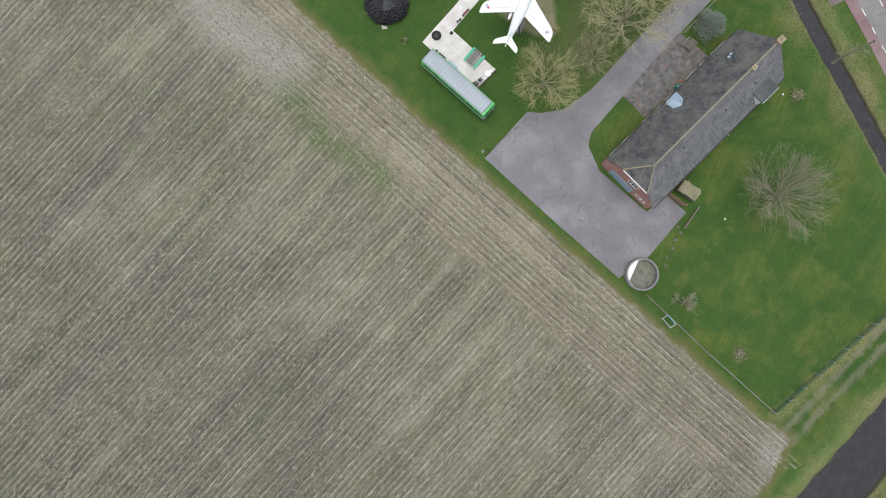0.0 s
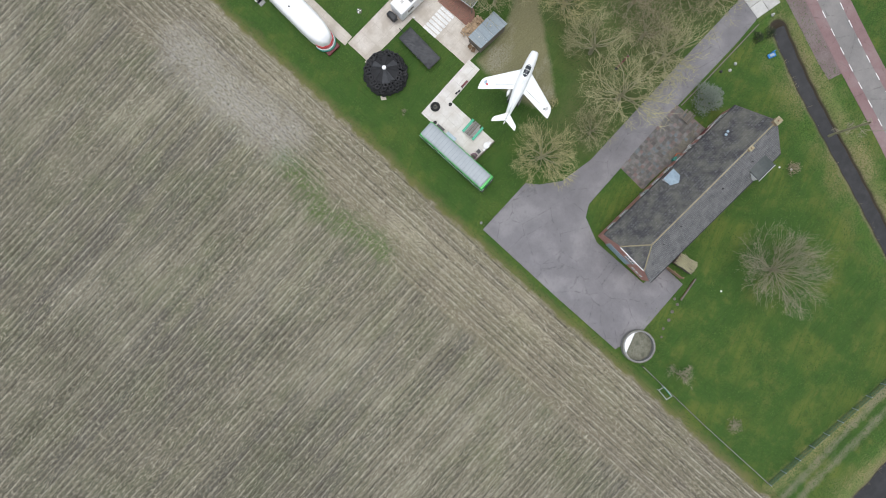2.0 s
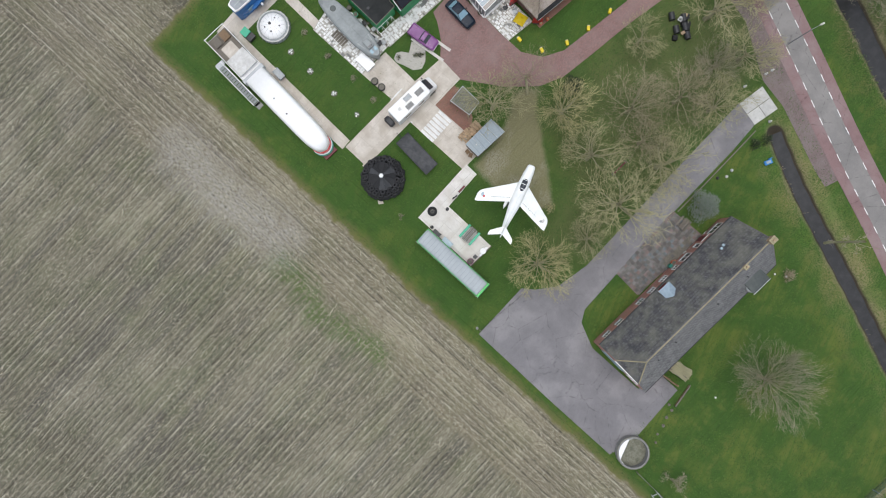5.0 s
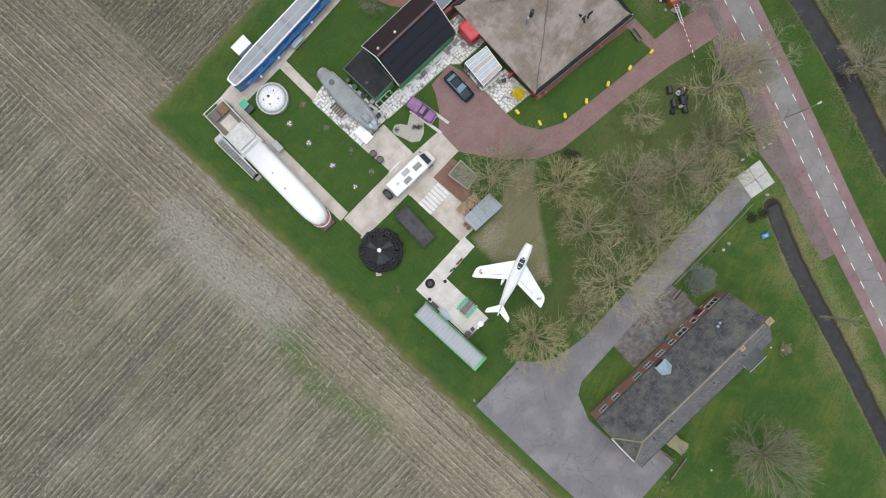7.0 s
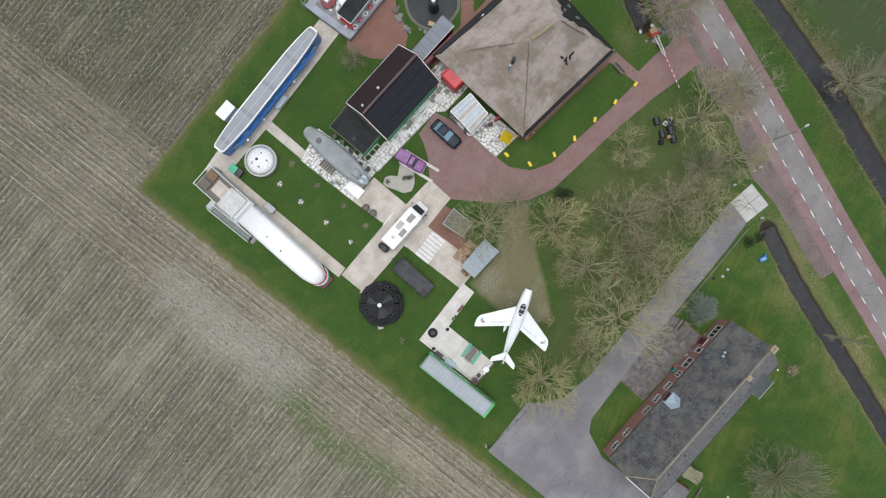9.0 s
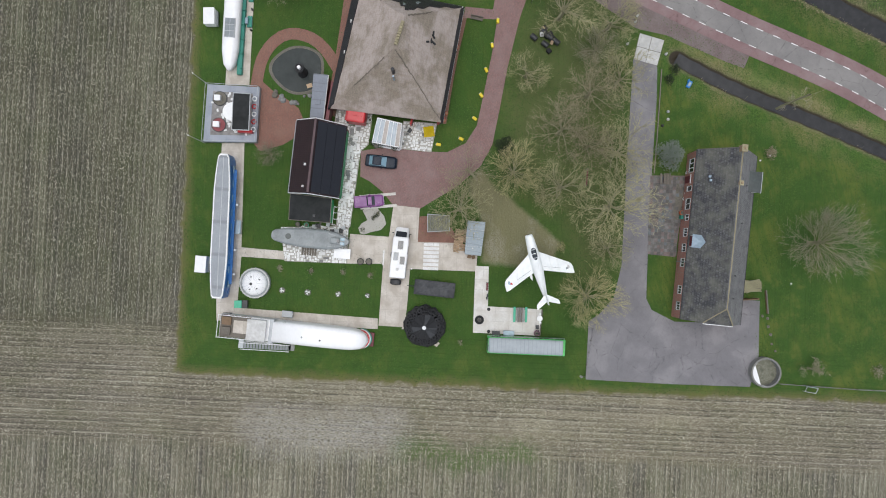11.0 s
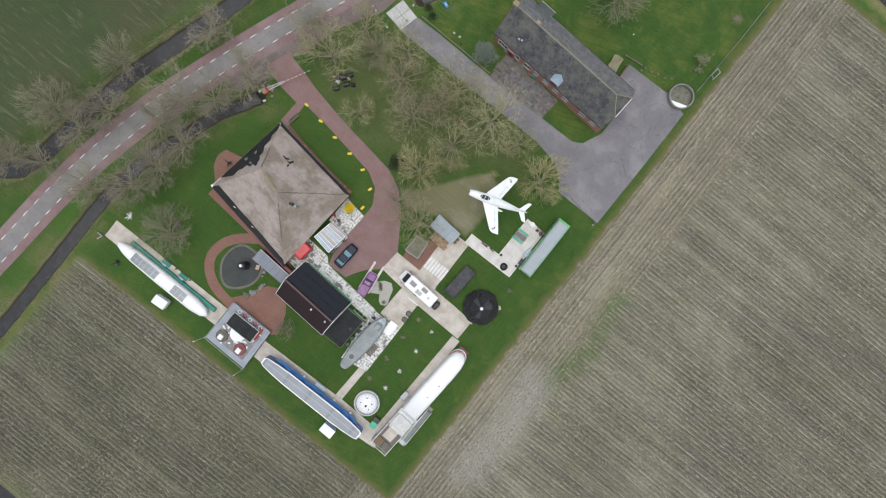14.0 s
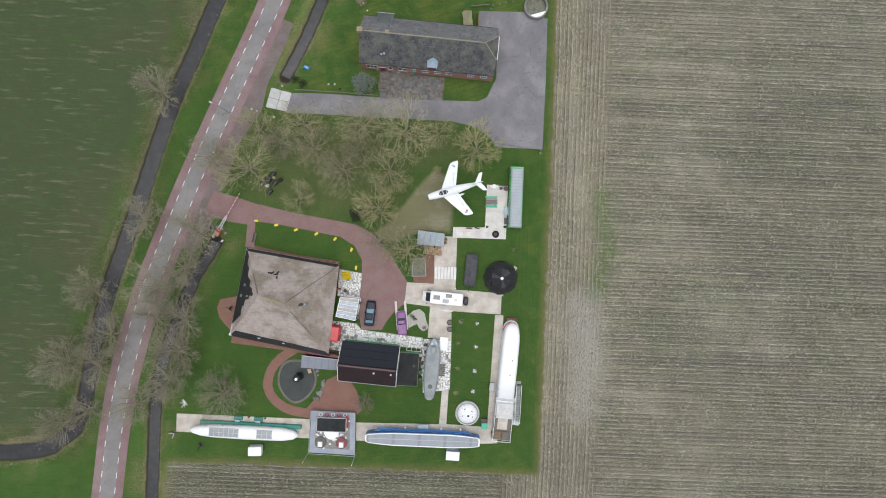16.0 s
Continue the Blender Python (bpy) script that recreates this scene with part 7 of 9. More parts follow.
def wheelhouse():
    P = [Vector(p) for p in ((-41.38, 10.48), (-33.40, 10.35), (-33.20, 2.68), (-41.50, 2.91))]
    o = sum(P, Vector((0, 0))) / 4
    q = [p - o for p in P]
    w = thing("wheelhouse", o, 0, 0, "square grey ship's bridge platform with black roofed cabin", "ship's bridge")
    part("base", prism(q, 0, 0.95), "grey_paint", w)
    part("deck", prism(q, 0.95, 1.0), "grey_deck", w)
    part("pebble_deck", prism([p * 0.76 for p in q], 1.0, 1.03), "worn_floor", w)
    rnd = random.Random(21)
    mesh = None
    for k in range(60):
        x, y = rnd.uniform(-2.9, 2.9), rnd.uniform(-2.8, 2.4)
        if mesh is None:
            ob = part("slab", box(-0.22, 0.22, -0.13, 0.13, 0, 0.05, 0.01), "stone_white", w)
            mesh = ob.data
        else:
            ob = new("slab", mesh)
            ob.parent = w
        ob.matrix_basis = pose(x, y, 1.02 + 0.002 * (k % 5), 0, 0, rnd.choice((0, 90)) + rnd.uniform(-12, 12))
    for i in range(4):
        a, b = q[i] * 0.99, q[(i + 1) % 4] * 0.99
        part("rail", bar((*a, 1.95), (*b, 1.95), 0.035, 5), "pale_grey", w)
        for k in range(5):
            c = a.lerp(b, k / 5)
            part("rail_post", bar((*c, 1.0), (*c, 1.95), 0.025, 5), "pale_grey", w)
    part("cabin", box(-2.35, 2.35, 0.9, 2.9, 1.0, 2.9, 0.05), "dirty_white", w)
    part("cabin_roof", box(-2.55, 2.55, 0.75, 3.1, 2.9, 3.02, 0.03), "felt_roof", w, "flat black felt roof")
    for s in (0.72, 3.13):
        part("roof_edge", box(-2.62, 2.62, s - 0.05, s + 0.05, 2.88, 3.06), "pale_grey", w)
    for s in (-2.6, 2.6):
        part("roof_edge", box(s - 0.05, s + 0.05, 0.72, 3.13, 2.88, 3.06), "pale_grey", w)
    part("bay", prism([(1.35 * math.cos(math.pi + math.pi * k / 14), 0.75 + 1.55 * math.sin(math.pi + math.pi * k / 14)) for k in range(15)], 1.0, 2.7), "white_paint", w, "rounded white bay front")
    for x in (-2.1, 1.7):
        t = part("gun_tub", cyl(x, -1.75, 1.0, 1.18, 1.05, 1.05, 28), "steel_dark", w, "round dark tub with a white box")
        part("tub_floor", cyl(x, -1.75, 1.18, 1.2, 0.95, 0.95, 28), "red_tub" if x > 0 else "clay_soil", t)
        part("white_box", box(x - 0.4, x + 0.4, -2.4, -1.5, 1.22, 1.9, 0.04), "white_paint", t)
    for k in range(5):
        part("life_ring", torus(-2.2 + k * 1.1, 3.35, 1.5, 0.3, 0.09, 14, 6), "red_paint" if k % 2 else "white_paint", w)
    part("red_trim", box(2.4, 2.75, 1.2, 3.3, 1.0, 1.9, 0.04), "red_paint", w)
    for p in (q[2], q[3]):
        m = part("flagpole", bar((*(p * 1.02), 0), (*(p * 1.02), 6.6), 0.06, 8, None, 0.035), "dirty_white", w)
        part("finial", cyl(p.x * 1.02, p.y * 1.02, 6.6, 6.75, 0.09, 0.09, 8), "white_paint", m)


wheelhouse()


def grey_launch():
    a, b = Vector((-19.58, 24.42)), Vector((-20.18, 13.43))
    d = b - a
    L = d.length
    s = thing("grey_launch", a, math.degrees(math.atan2(d.y, d.x)), 0.05, "long grey plated launch displayed on the paved terrace", "boat")
    half = [(0, 0.25), (0.5, 0.7), (1.6, 1.15), (3.2, 1.4), (6.5, 1.4), (8.6, 1.2), (9.8, 1.0), (10.6, 0.82), (L - 0.12, 0.6), (L, 0.3)]
    ring = [(x, -w) for x, w in half] + [(x, w) for x, w in half[::-1]]
    own = bmesh.new()
    lev = ((0.35, 0.55), (1.0, 0.9), (1.8, 1.0), (2.15, 0.94), (2.28, 0.78))
    rows = [[own.verts.new((x, y * k, z)) for x, y in ring] for z, k in lev]
    for u, v in zip(rows, rows[1:]):
        n = len(u)
        for i in range(n):
            own.faces.new((u[i], u[(i + 1) % n], v[(i + 1) % n], v[i]))
    own.faces.new(rows[0])
    own.faces.new(rows[-1])
    part("hull", own, "grey_paint", s)
    part("spine", box(1.5, 9.3, -0.05, 0.05, 2.28, 2.33), "grey_paint", s)
    for k in range(3):
        x = 3.0 + k * 2.0
        part("plate_seam", box(x - 0.015, x + 0.015, -1.05, 1.05, 2.27, 2.29), "grey_glass", s)
    part("hatch", cyl(8.6, 0.0, 2.26, 2.34, 0.42, 0.40, 20), "lead", s)
    part("canopy", box(1.2, 2.6, -0.45, 0.45, 2.28, 2.6, 0.12), "grey_paint", s)
    part("canopy_glass", box(1.3, 1.6, -0.3, 0.3, 2.45, 2.64, 0.03), "dark_glass", s)
    for y in (-0.32, 0.32):
        part("fore_window", box(0.55, 1.15, y - 0.2, y + 0.2, 2.27, 2.31, 0.01), "blue_glass", s, "pale blue foredeck window")
    for y in (-0.5, 0.5):
        part("bow_line", bar((0.4, y * 0.8, 2.2), (2.9, y * 1.9, 2.32), 0.03, 4), "pale_grey", s)
        part("tail_fin", box(10.0, L - 0.3, y - 0.05, y + 0.05, 2.2, 2.5, 0.02), "grey_paint", s)
    for k in range(4):
        part("cradle", box(1.8 + k * 2.1, 2.1 + k * 2.1, -0.9, 0.9, 0, 0.4), "grey_timber", s)


grey_launch()


def crazy_paving(name, corners, z, label, count, seed, gap=0.05):
    """A terrace of odd white and grey reclaimed slabs, each its own piece."""
    P = [Vector(c) for c in corners]
    base = structure(name, prism(P, -0.2, z), "pale_gravel", label, "terrace")
    rnd = random.Random(seed)
    sizes = ((0.55, 0.4), (0.8, 0.3), (0.4, 0.4), (0.35, 0.22), (0.95, 0.45))
    meshes = {}
    xs, ys = [p.x for p in P], [p.y for p in P]
    poly = [tuple(p) for p in P]
    done = 0
    grid = {}
    tries = 0
    while done < count and tries < 25000:
        tries += 1
        k = rnd.choice((0, 0, 1, 2, 2, 3, 3, 3, 4))
        w, h = sizes[k]
        turn = rnd.random() < 0.5
        if turn:
            w, h = h, w
        x, y = rnd.uniform(min(xs), max(xs)), rnd.uniform(min(ys), max(ys))
        if not all(inside(np.array(x + i * w / 2), np.array(y + j * h / 2), poly) for i in (-1, 1) for j in (-1, 1)):
            continue
        if any(abs(x - a) < (w + c) / 2 + 0.02 and abs(y - b) < (h + d) / 2 + 0.02 for a, b, c, d in grid.values()):
            continue
        grid[done] = (x, y, w, h)
        m = "stone_grey" if rnd.random() < 0.07 else "stone_white"
        key = (k, turn, m)
        if key not in meshes:
            ob = part("slab", box(-w / 2, w / 2, -h / 2, h / 2, 0, 0.05), m, base)
            meshes[key] = ob.data
        else:
            ob = new("slab", meshes[key])
            ob.parent = base
        ob.matrix_basis = pose(x, y, z + rnd.uniform(-0.025, 0.012), 0, 0, rnd.uniform(-2, 2))
        done += 1


crazy_paving("terrace_north", [(-37.51, 36.30), (-33.25, 35.63), (-33.57, 30.56), (-37.63, 31.33)], 0.06, "terrace of reclaimed white and grey stone slabs", 230, 31)
crazy_paving("terrace_middle", [(-36.69, 25.69), (-21.75, 24.27), (-21.78, 22.20), (-25.92, 22.46), (-36.59, 23.21)], 0.06, "strip of reclaimed white and grey slabs along the barn", 290, 32)
crazy_paving("terrace_south", [(-21.95, 24.06), (-16.47, 24.05), (-16.43, 14.95), (-21.37, 14.16)], 0.07, "terrace of reclaimed white slabs under the grey launch", 290, 33)
crazy_paving("terrace_west", [(-39.84, 27.02), (-37.14, 26.60), (-36.59, 23.21), (-36.52, 21.25), (-39.01, 21.57)], 0.06, "corner paved with reclaimed white and grey slabs", 110, 34)
crazy_paving("terrace_corner", [(-37.35, 26.75), (-33.93, 26.41), (-32.53, 24.91), (-36.69, 25.64)], 0.055, "white slab corner beside the glazed lean-to", 60, 35)

rnd = random.Random(77)
for k in range(34):
    f = k / 33
    at = Vector((-36.64, 24.55)).lerp(Vector((-22.13, 23.33)), f) + Vector((0, rnd.uniform(-0.6, 0.6))) if k < 26 else Vector((-21.18, 19.95)).lerp(Vector((-20.98, 14.79)), rnd.random()) + Vector((rnd.uniform(-0.3, 0.2), 0))
    pile = thing("slab_pile", at, rnd.uniform(-12, 12) + (90 if k % 3 == 0 else 0), 0.1, "low pile of reclaimed white slabs on the terrace", "stone slabs", "piles of slabs")
    z = 0.0
    for j in range(rnd.choice((1, 2, 2, 3))):
        a, b = rnd.uniform(0.25, 0.55), rnd.uniform(0.12, 0.3)
        part("slab", box(-a, a, -b, b, z, z + 0.11, 0.015), "stone_white" if rnd.random() < 0.8 else "stone_grey", pile).matrix_basis = pose(rnd.uniform(-0.1, 0.1), rnd.uniform(-0.1, 0.1), 0, 0, 0, rnd.uniform(-15, 15))
        z += 0.11

rnd = random.Random(78)
KINDS = (("stacked_boards", "stack of white-painted boards beside the annex", "stone_white"), ("storage_crate", "grey storage crate beside the annex", "pale_grey"),
         ("stacked_boards", "stack of dark weathered boards beside the annex", "grey_timber"), ("storage_crate", "black plastic crate beside the annex", "steel_dark"))
for k in range(18):
    at = Vector((-21.94, 23.85)).lerp(Vector((-21.34, 18.91)), (k + rnd.random()) / 18) + Vector((rnd.uniform(-0.55, 0.75), 0))
    name, label, mat = KINDS[k % 4]
    c = thing(name, at, rnd.choice((0, 90)) + rnd.uniform(-15, 15), 0.1, label, "boards" if "boards" in name else "crate", "clutter by the annex")
    if "boards" in name:
        for j in range(4):
            part("board", box(-0.7, 0.7, -0.12 + 0.1 * (j % 2), 0.02 + 0.1 * (j % 2), j * 0.06, j * 0.06 + 0.05, 0.005), mat, c)
    else:
        part("body", box(-0.32, 0.32, -0.24, 0.24, 0, 0.4, 0.03), mat, c)
        part("lid", box(-0.34, 0.34, -0.26, 0.26, 0.4, 0.45, 0.01), mat, c)

p = thing("parasol", (-35.86, 35.19), 10, 0.06, "bright yellow square parasol over the terrace", "parasol")
own = bmesh.new()
v = [own.verts.new((x, y, 2.1)) for x, y in ((-0.75, -0.75), (0.75, -0.75), (0.75, 0.75), (-0.75, 0.75))]
t = own.verts.new((0, 0, 2.5))
for i in range(4):
    own.faces.new((v[i], v[(i + 1) % 4], t))
bmesh.ops.solidify(own, geom=own.faces[:], thickness=0.03)
part("canopy", own, "yellow_paint", p)
part("pole", cyl(0, 0, 0, 2.45, 0.03, 0.03, 8), "aluminium", p)
part("base", cyl(0, 0, 0, 0.08, 0.3, 0.28, 16), "stone_grey", p)
for at, rz in (((-37.54, 32.63), -12), ((-37.70, 36.83), -50)):
    r = thing("red_screen", at, rz, 0.06, "low red painted screen at the farmhouse wall", "screen", "red screens")
    part("panel", box(-0.65, 0.65, -0.12, 0.12, 0.1, 1.6, 0.04), "red_paint", r)
    part("foot", box(-0.5, 0.5, -0.2, 0.2, 0, 0.1, 0.02), "steel_dark", r)
rnd = random.Random(41)
for at, s, m, lab in (((-37.02, 35.71), 0.3, "dirty_white", "white garden chair on the slab terrace"), ((-36.88, 34.69), 0.3, "dirty_white", "white garden chair on the slab terrace"), ((-36.74, 33.66), 0.3, "pale_grey", "grey garden chair on the slab terrace"),
                      ((-36.17, 32.34), 0.28, "steel_dark", "black garden chair on the slab terrace"), ((-35.11, 34.13), 0.3, "dirty_white", "white garden chair on the slab terrace")):
    c = thing("garden_chair", at, rnd.uniform(0, 360), 0.06, lab, "chair", "terrace chairs")
    part("seat", box(-s, s, -s, s, 0.4, 0.46, 0.02), m, c)
    part("backrest", box(-s, -s + 0.06, -s, s, 0.46, 0.95, 0.02), m, c)
    for i in (-1, 1):
        for k in (-1, 1):
            part("leg", bar((i * s * 0.85, k * s * 0.85, 0), (i * s * 0.85, k * s * 0.85, 0.4), 0.025, 5), m, c)
b = thing("white_table", (-17.90, 23.38), -2, 0.07, "white cloth-covered table on the terrace", "table")
part("cover", box(-0.68, 0.68, -1.15, 1.15, 0.1, 0.78, 0.04), "white_paint", b)
part("top", box(-0.72, 0.72, -1.2, 1.2, 0.78, 0.82, 0.015), "white_hull", b)
b = thing("doormat", (-18.02, 18.51), -2, 0.12, "brown timber mat on the white slabs", "mat")
for k in range(6):
    part("slat", box(-0.6, 0.6, -1.1 + k * 0.37, -0.8 + k * 0.37, 0, 0.06, 0.01), "grey_timber", b)
f = thing("steel_frame", (-23.21, 22.83), -4, 0.06, "white tubular railing frame beside the annex", "railing")
for y in (-0.8, 0.0, 0.8):
    part("tube", bar((-1.3, y, 1.9), (1.3, y, 1.9), 0.04, 6), "white_paint", f)
for x in (-1.3, -0.45, 0.45, 1.3):
    part("tube", bar((x, -0.8, 1.9), (x, 0.8, 1.9), 0.035, 6), "white_paint", f)
    for y in (-0.8, 0.8):
        part("post", bar((x, y, 0), (x, y, 1.9), 0.035, 6), "white_paint", f)
for at, m, r, lab in (((-21.81, 18.00), "bench_green", 0.35, "green tub wedged behind the annex"), ((-21.87, 16.73), "steel_dark", 0.35, "black tub behind the annex"), ((-16.91, 27.28), "rubber", 0.5, "round black tyre tub beside the yard"), ((-16.86, 26.05), "rubber", 0.5, "round black tyre tub beside the yard"),
                      ((-33.72, 30.38), "steel_dark", 0.4, "dark planter beside the conservatory"), ((-33.81, 27.60), "steel_dark", 0.4, "dark planter beside the conservatory"), ((-37.47, 26.54), "stone_white", 0.25, "white stone pot by the conservatory")):
    c = thing("plant_tub", at, 0, 0.06, lab, "planter", "plant tubs")
    part("tub", cyl(0, 0, 0, 0.55, r * 0.85, r, 18), m, c)
    part("soil", cyl(0, 0, 0.5, 0.57, r * 0.8, r * 0.8, 14), "clay_soil", c)

# ---- pond ----
po = Vector((-44.5, 15.7))
pond_ring = [(3.2 * math.cos(a) * (1.0 + 0.05 * math.cos(a - 0.6)), 3.6 * math.sin(a) * (1 + 0.07 * math.sin(3 * a))) for a in [2 * math.pi * k / 40 for k in range(40)]]
structure("pond_bank", prism([(po.x + x * 1.12, po.y + y * 1.12) for x, y in pond_ring], -0.2, 0.03), "clay_soil", "reedy earth bank round the pond", "bank")
structure("pond", prism([(po.x + x, po.y + y) for x, y in pond_ring], -0.2, 0.037), "pond_water", "still grey-green pond water", "water")
t = thing("pond_tower", (-43.96, 16.44), 0, 0.04, "small dark lighthouse model with a white lantern in the pond", "ornament")
part("tower", cyl(0, 0, 0, 2.6, 0.75, 0.5, 16), "steel_dark", t)
part("gallery", cyl(0, 0, 2.6, 2.75, 0.7, 0.7, 16), "rubber", t)
part("lantern", cyl(0, 0, 2.75, 3.3, 0.28, 0.25, 12), "white_paint", t)
part("rail", torus(0, 0, 3.0, 0.6, 0.05, 16, 5), "steel_dark", t)
s = thing("yellow_raft", (-42.14, 17.44), 20, 0.05, "small yellow wooden raft on the pond", "raft")
part("deck", box(-0.3, 0.3, -0.4, 0.4, 0, 0.12, 0.02), "cut_log", s)
rnd = random.Random(14)
for k in range(16):
    a = rnd.uniform(-0.9, 0.9)
    q = (po.x + 4.5 * math.cos(a) + rnd.uniform(-0.3, 0.8), po.y + 4.0 * math.sin(a) - (0.6 if k < 16 else 0))
    st = thing("boulder", q, rnd.uniform(0, 360), 0.02, "grey boulder at the pond edge", "stone", "pond boulders")
    r = rnd.uniform(0.2, 0.5)
    own = bmesh.new()
    bmesh.ops.create_icosphere(own, subdivisions=2, radius=r)
    for v in own.verts:
        v.co *= 1 + 0.25 * noise.noise(v.co * 3 + Vector((k, 0, 0)))
        v.co.z = max(-0.05, v.co.z * 0.7 + r * 0.35)
    part("stone", own, "stone_grey" if k % 3 else "clay_soil", st)

# ---- entrance barrier, markers, ornaments on the front lawn ----
MARKERS = [(-52.81, 44.49), (-49.19, 43.81), (-45.56, 43.12), (-41.83, 42.54), (-38.40, 41.74), (-35.34, 39.90), (-34.39, 36.63)]
first = thing("yellow_marker", MARKERS[0], 0, 0, "yellow block marking the edge of the brick drive", "marker", "yellow drive markers")
part("block", box(-0.34, 0.34, -0.2, 0.2, 0, 0.42, 0.06), "yellow_paint", first)
part("side_plate", box(-0.42, -0.34, -0.16, 0.16, 0.02, 0.34, 0.02), "dirty_white", first)
for k, m in enumerate(MARKERS[1:]):
    copy_thing(first, pose(*m, 0, 0, 0, 12 + 14 * k))
b = thing("barrier", (-59.64, 42.06), 62, 0.03, "red and white level-crossing barrier with lattice arm", "barrier")
part("cabinet", box(-0.55, 0.45, -0.45, 0.45, 0, 1.1, 0.05), "orange", b)
part("cabinet_top", box(-0.6, 0.1, -0.5, 0.5, 1.1, 1.18, 0.02), "cut_log", b)
part("red_motor", box(0.1, 0.5, -0.4, 0.4, 1.1, 1.35, 0.06), "red_paint", b)
for y in (-0.25, 0.25):
    part("lattice_rail", bar((0.3, y, 1.1), (3.3, y * 0.5, 1.2), 0.045, 6), "white_paint", b)
for k in range(8):
    x = 0.5 + k * 0.36
    part("lattice_rung", bar((x, -0.25, 1.12), (x + 0.2, 0.25, 1.14), 0.03, 5), "white_paint", b)
for k in range(13):
    part("boom_segment", bar((3.3 + k * 0.38, 0, 1.2), (3.68 + k * 0.38, 0, 1.2), 0.055, 8), "red_paint" if k % 2 else "white_paint", b)
part("rest_post", bar((8.2, 0, 0), (8.2, 0, 1.2), 0.05, 6), "steel_dark", b)
s = thing("steam_engine_wreck", (-50.24, 51.47), 40, 0, "heap of black and pale machinery parts under the trees", "machinery")
rnd = random.Random(17)
for k in range(14):
    x, y = rnd.uniform(-1.7, 1.7), rnd.uniform(-1.2, 1.2)
    if k % 3 == 0:
        part("drum", bar((x - 0.5, y, 0.45), (x + 0.5, y + 0.2, 0.5), 0.4, 12), "steel_dark", s)
    elif k % 3 == 1:
        part("casting", box(x - 0.35, x + 0.35, y - 0.3, y + 0.3, 0, 0.7, 0.08), "rubber", s)
    else:
        part("plate", box(-0.3, 0.3, -0.22, 0.22, 0.6, 0.75, 0.04, None, rnd.uniform(0, 180), (x, y)), "dirty_white" if k % 2 else "cut_log", s)
rnd2 = random.Random(44)
for k in range(14):
    ang = rnd2.uniform(0, 6.28)
    q = Vector((-59.80, 42.07)) + Vector((math.cos(ang), math.sin(ang))) * rnd2.uniform(1.0, 2.1)
    s = thing("rubble_stone", q, rnd2.uniform(0, 90), 0, "broken dark and pale stone round the barrier foot", "stone", "barrier rubble")
    part("stone", box(-rnd2.uniform(0.15, 0.35), 0.25, -0.2, rnd2.uniform(0.1, 0.25), -0.05, rnd2.uniform(0.15, 0.35), 0.04), ("steel_dark", "stone_grey", "stone_grey", "dirty_white")[k % 4], s)
b = thing("red_seesaw", (-30.57, 58.44), -2, 0, "thin dark red bench under the trees", "bench")
part("plank", box(-1.1, 1.1, -0.1, 0.1, 0.42, 0.48, 0.01), "maroon", b)
for x in (-1.2, 1.2):
    part("leg", box(x - 0.05, x + 0.05, -0.2, 0.2, 0, 0.42), "steel_dark", b)
for at, lab, m in (((-57.16, 28.40), "black metal sculpture on the red brick pad", "steel_dark"), ((-66.22, 5.31), "black and white bird sculpture on the lawn", "dirty_white"), ((-64.47, 10.92), "white star-shaped ornament on the lawn", "white_paint"), ((-57.53, 14.81), "pink ornament under the bare tree", "magenta"), ((-61.30, 3.17), "dark round shrub tub on the lawn", "steel_dark")):
    s = thing("sculpture", at, rnd.uniform(0, 90), 0.02, lab, "sculpture")
    part("plinth", cyl(0, 0, 0, 0.25, 0.3, 0.26, 12), "stone_grey", s)
    for k in range(6):
        a = rnd.uniform(0, 6.28)
        part("arm", bar((0, 0, 0.25), (0.75 * math.cos(a), 0.75 * math.sin(a), rnd.uniform(0.5, 1.2)), 0.12, 6, None, 0.04), m if k % 2 else ("steel_dark" if m == "dirty_white" else m), s)
for at in ((-37.91, 37.33), (-38.95, 37.60), (-48.66, 38.77)):
    s = thing("garden_figure", at, 0, 0.05, "small orange clay ornament by the farmhouse wall", "ornament", "clay ornaments")
    part("pot", cyl(0, 0, 0, 0.45, 0.16, 0.24, 12), "orange" if at[0] > -50 else "dirty_white", s)
    part("ball", cyl(0, 0, 0.45, 0.7, 0.18, 0.08, 10), "cut_log", s)
b = thing("bench", (-52.97, 41.39), 80, 0.04, "dark garden bench on the brick path", "bench")
part("seat", box(-0.9, 0.9, -0.22, 0.22, 0.42, 0.47, 0.01), "grey_timber", b)
part("backrest", box(-0.9, 0.9, 0.2, 0.26, 0.47, 0.9, 0.01), "grey_timber", b)
for x in (-0.75, 0.75):
    part("leg", box(x - 0.04, x + 0.04, -0.2, 0.2, 0, 0.42), "steel_dark", b)

# heart-shaped gravel bed with low plants
structure("gravel_bed", prism([(-20.80, 26.34), (-20.96, 25.77), (-21.74, 25.47), (-22.41, 25.91), (-22.92, 26.75), (-24.32, 25.98), (-24.89, 26.77), (-24.73, 28.13), (-23.59, 29.18), (-22.48, 29.52), (-21.58, 28.78), (-21.18, 27.31)], -0.1, 0.05), "pale_gravel", "heart-shaped bed of pale gravel", "gravel bed")


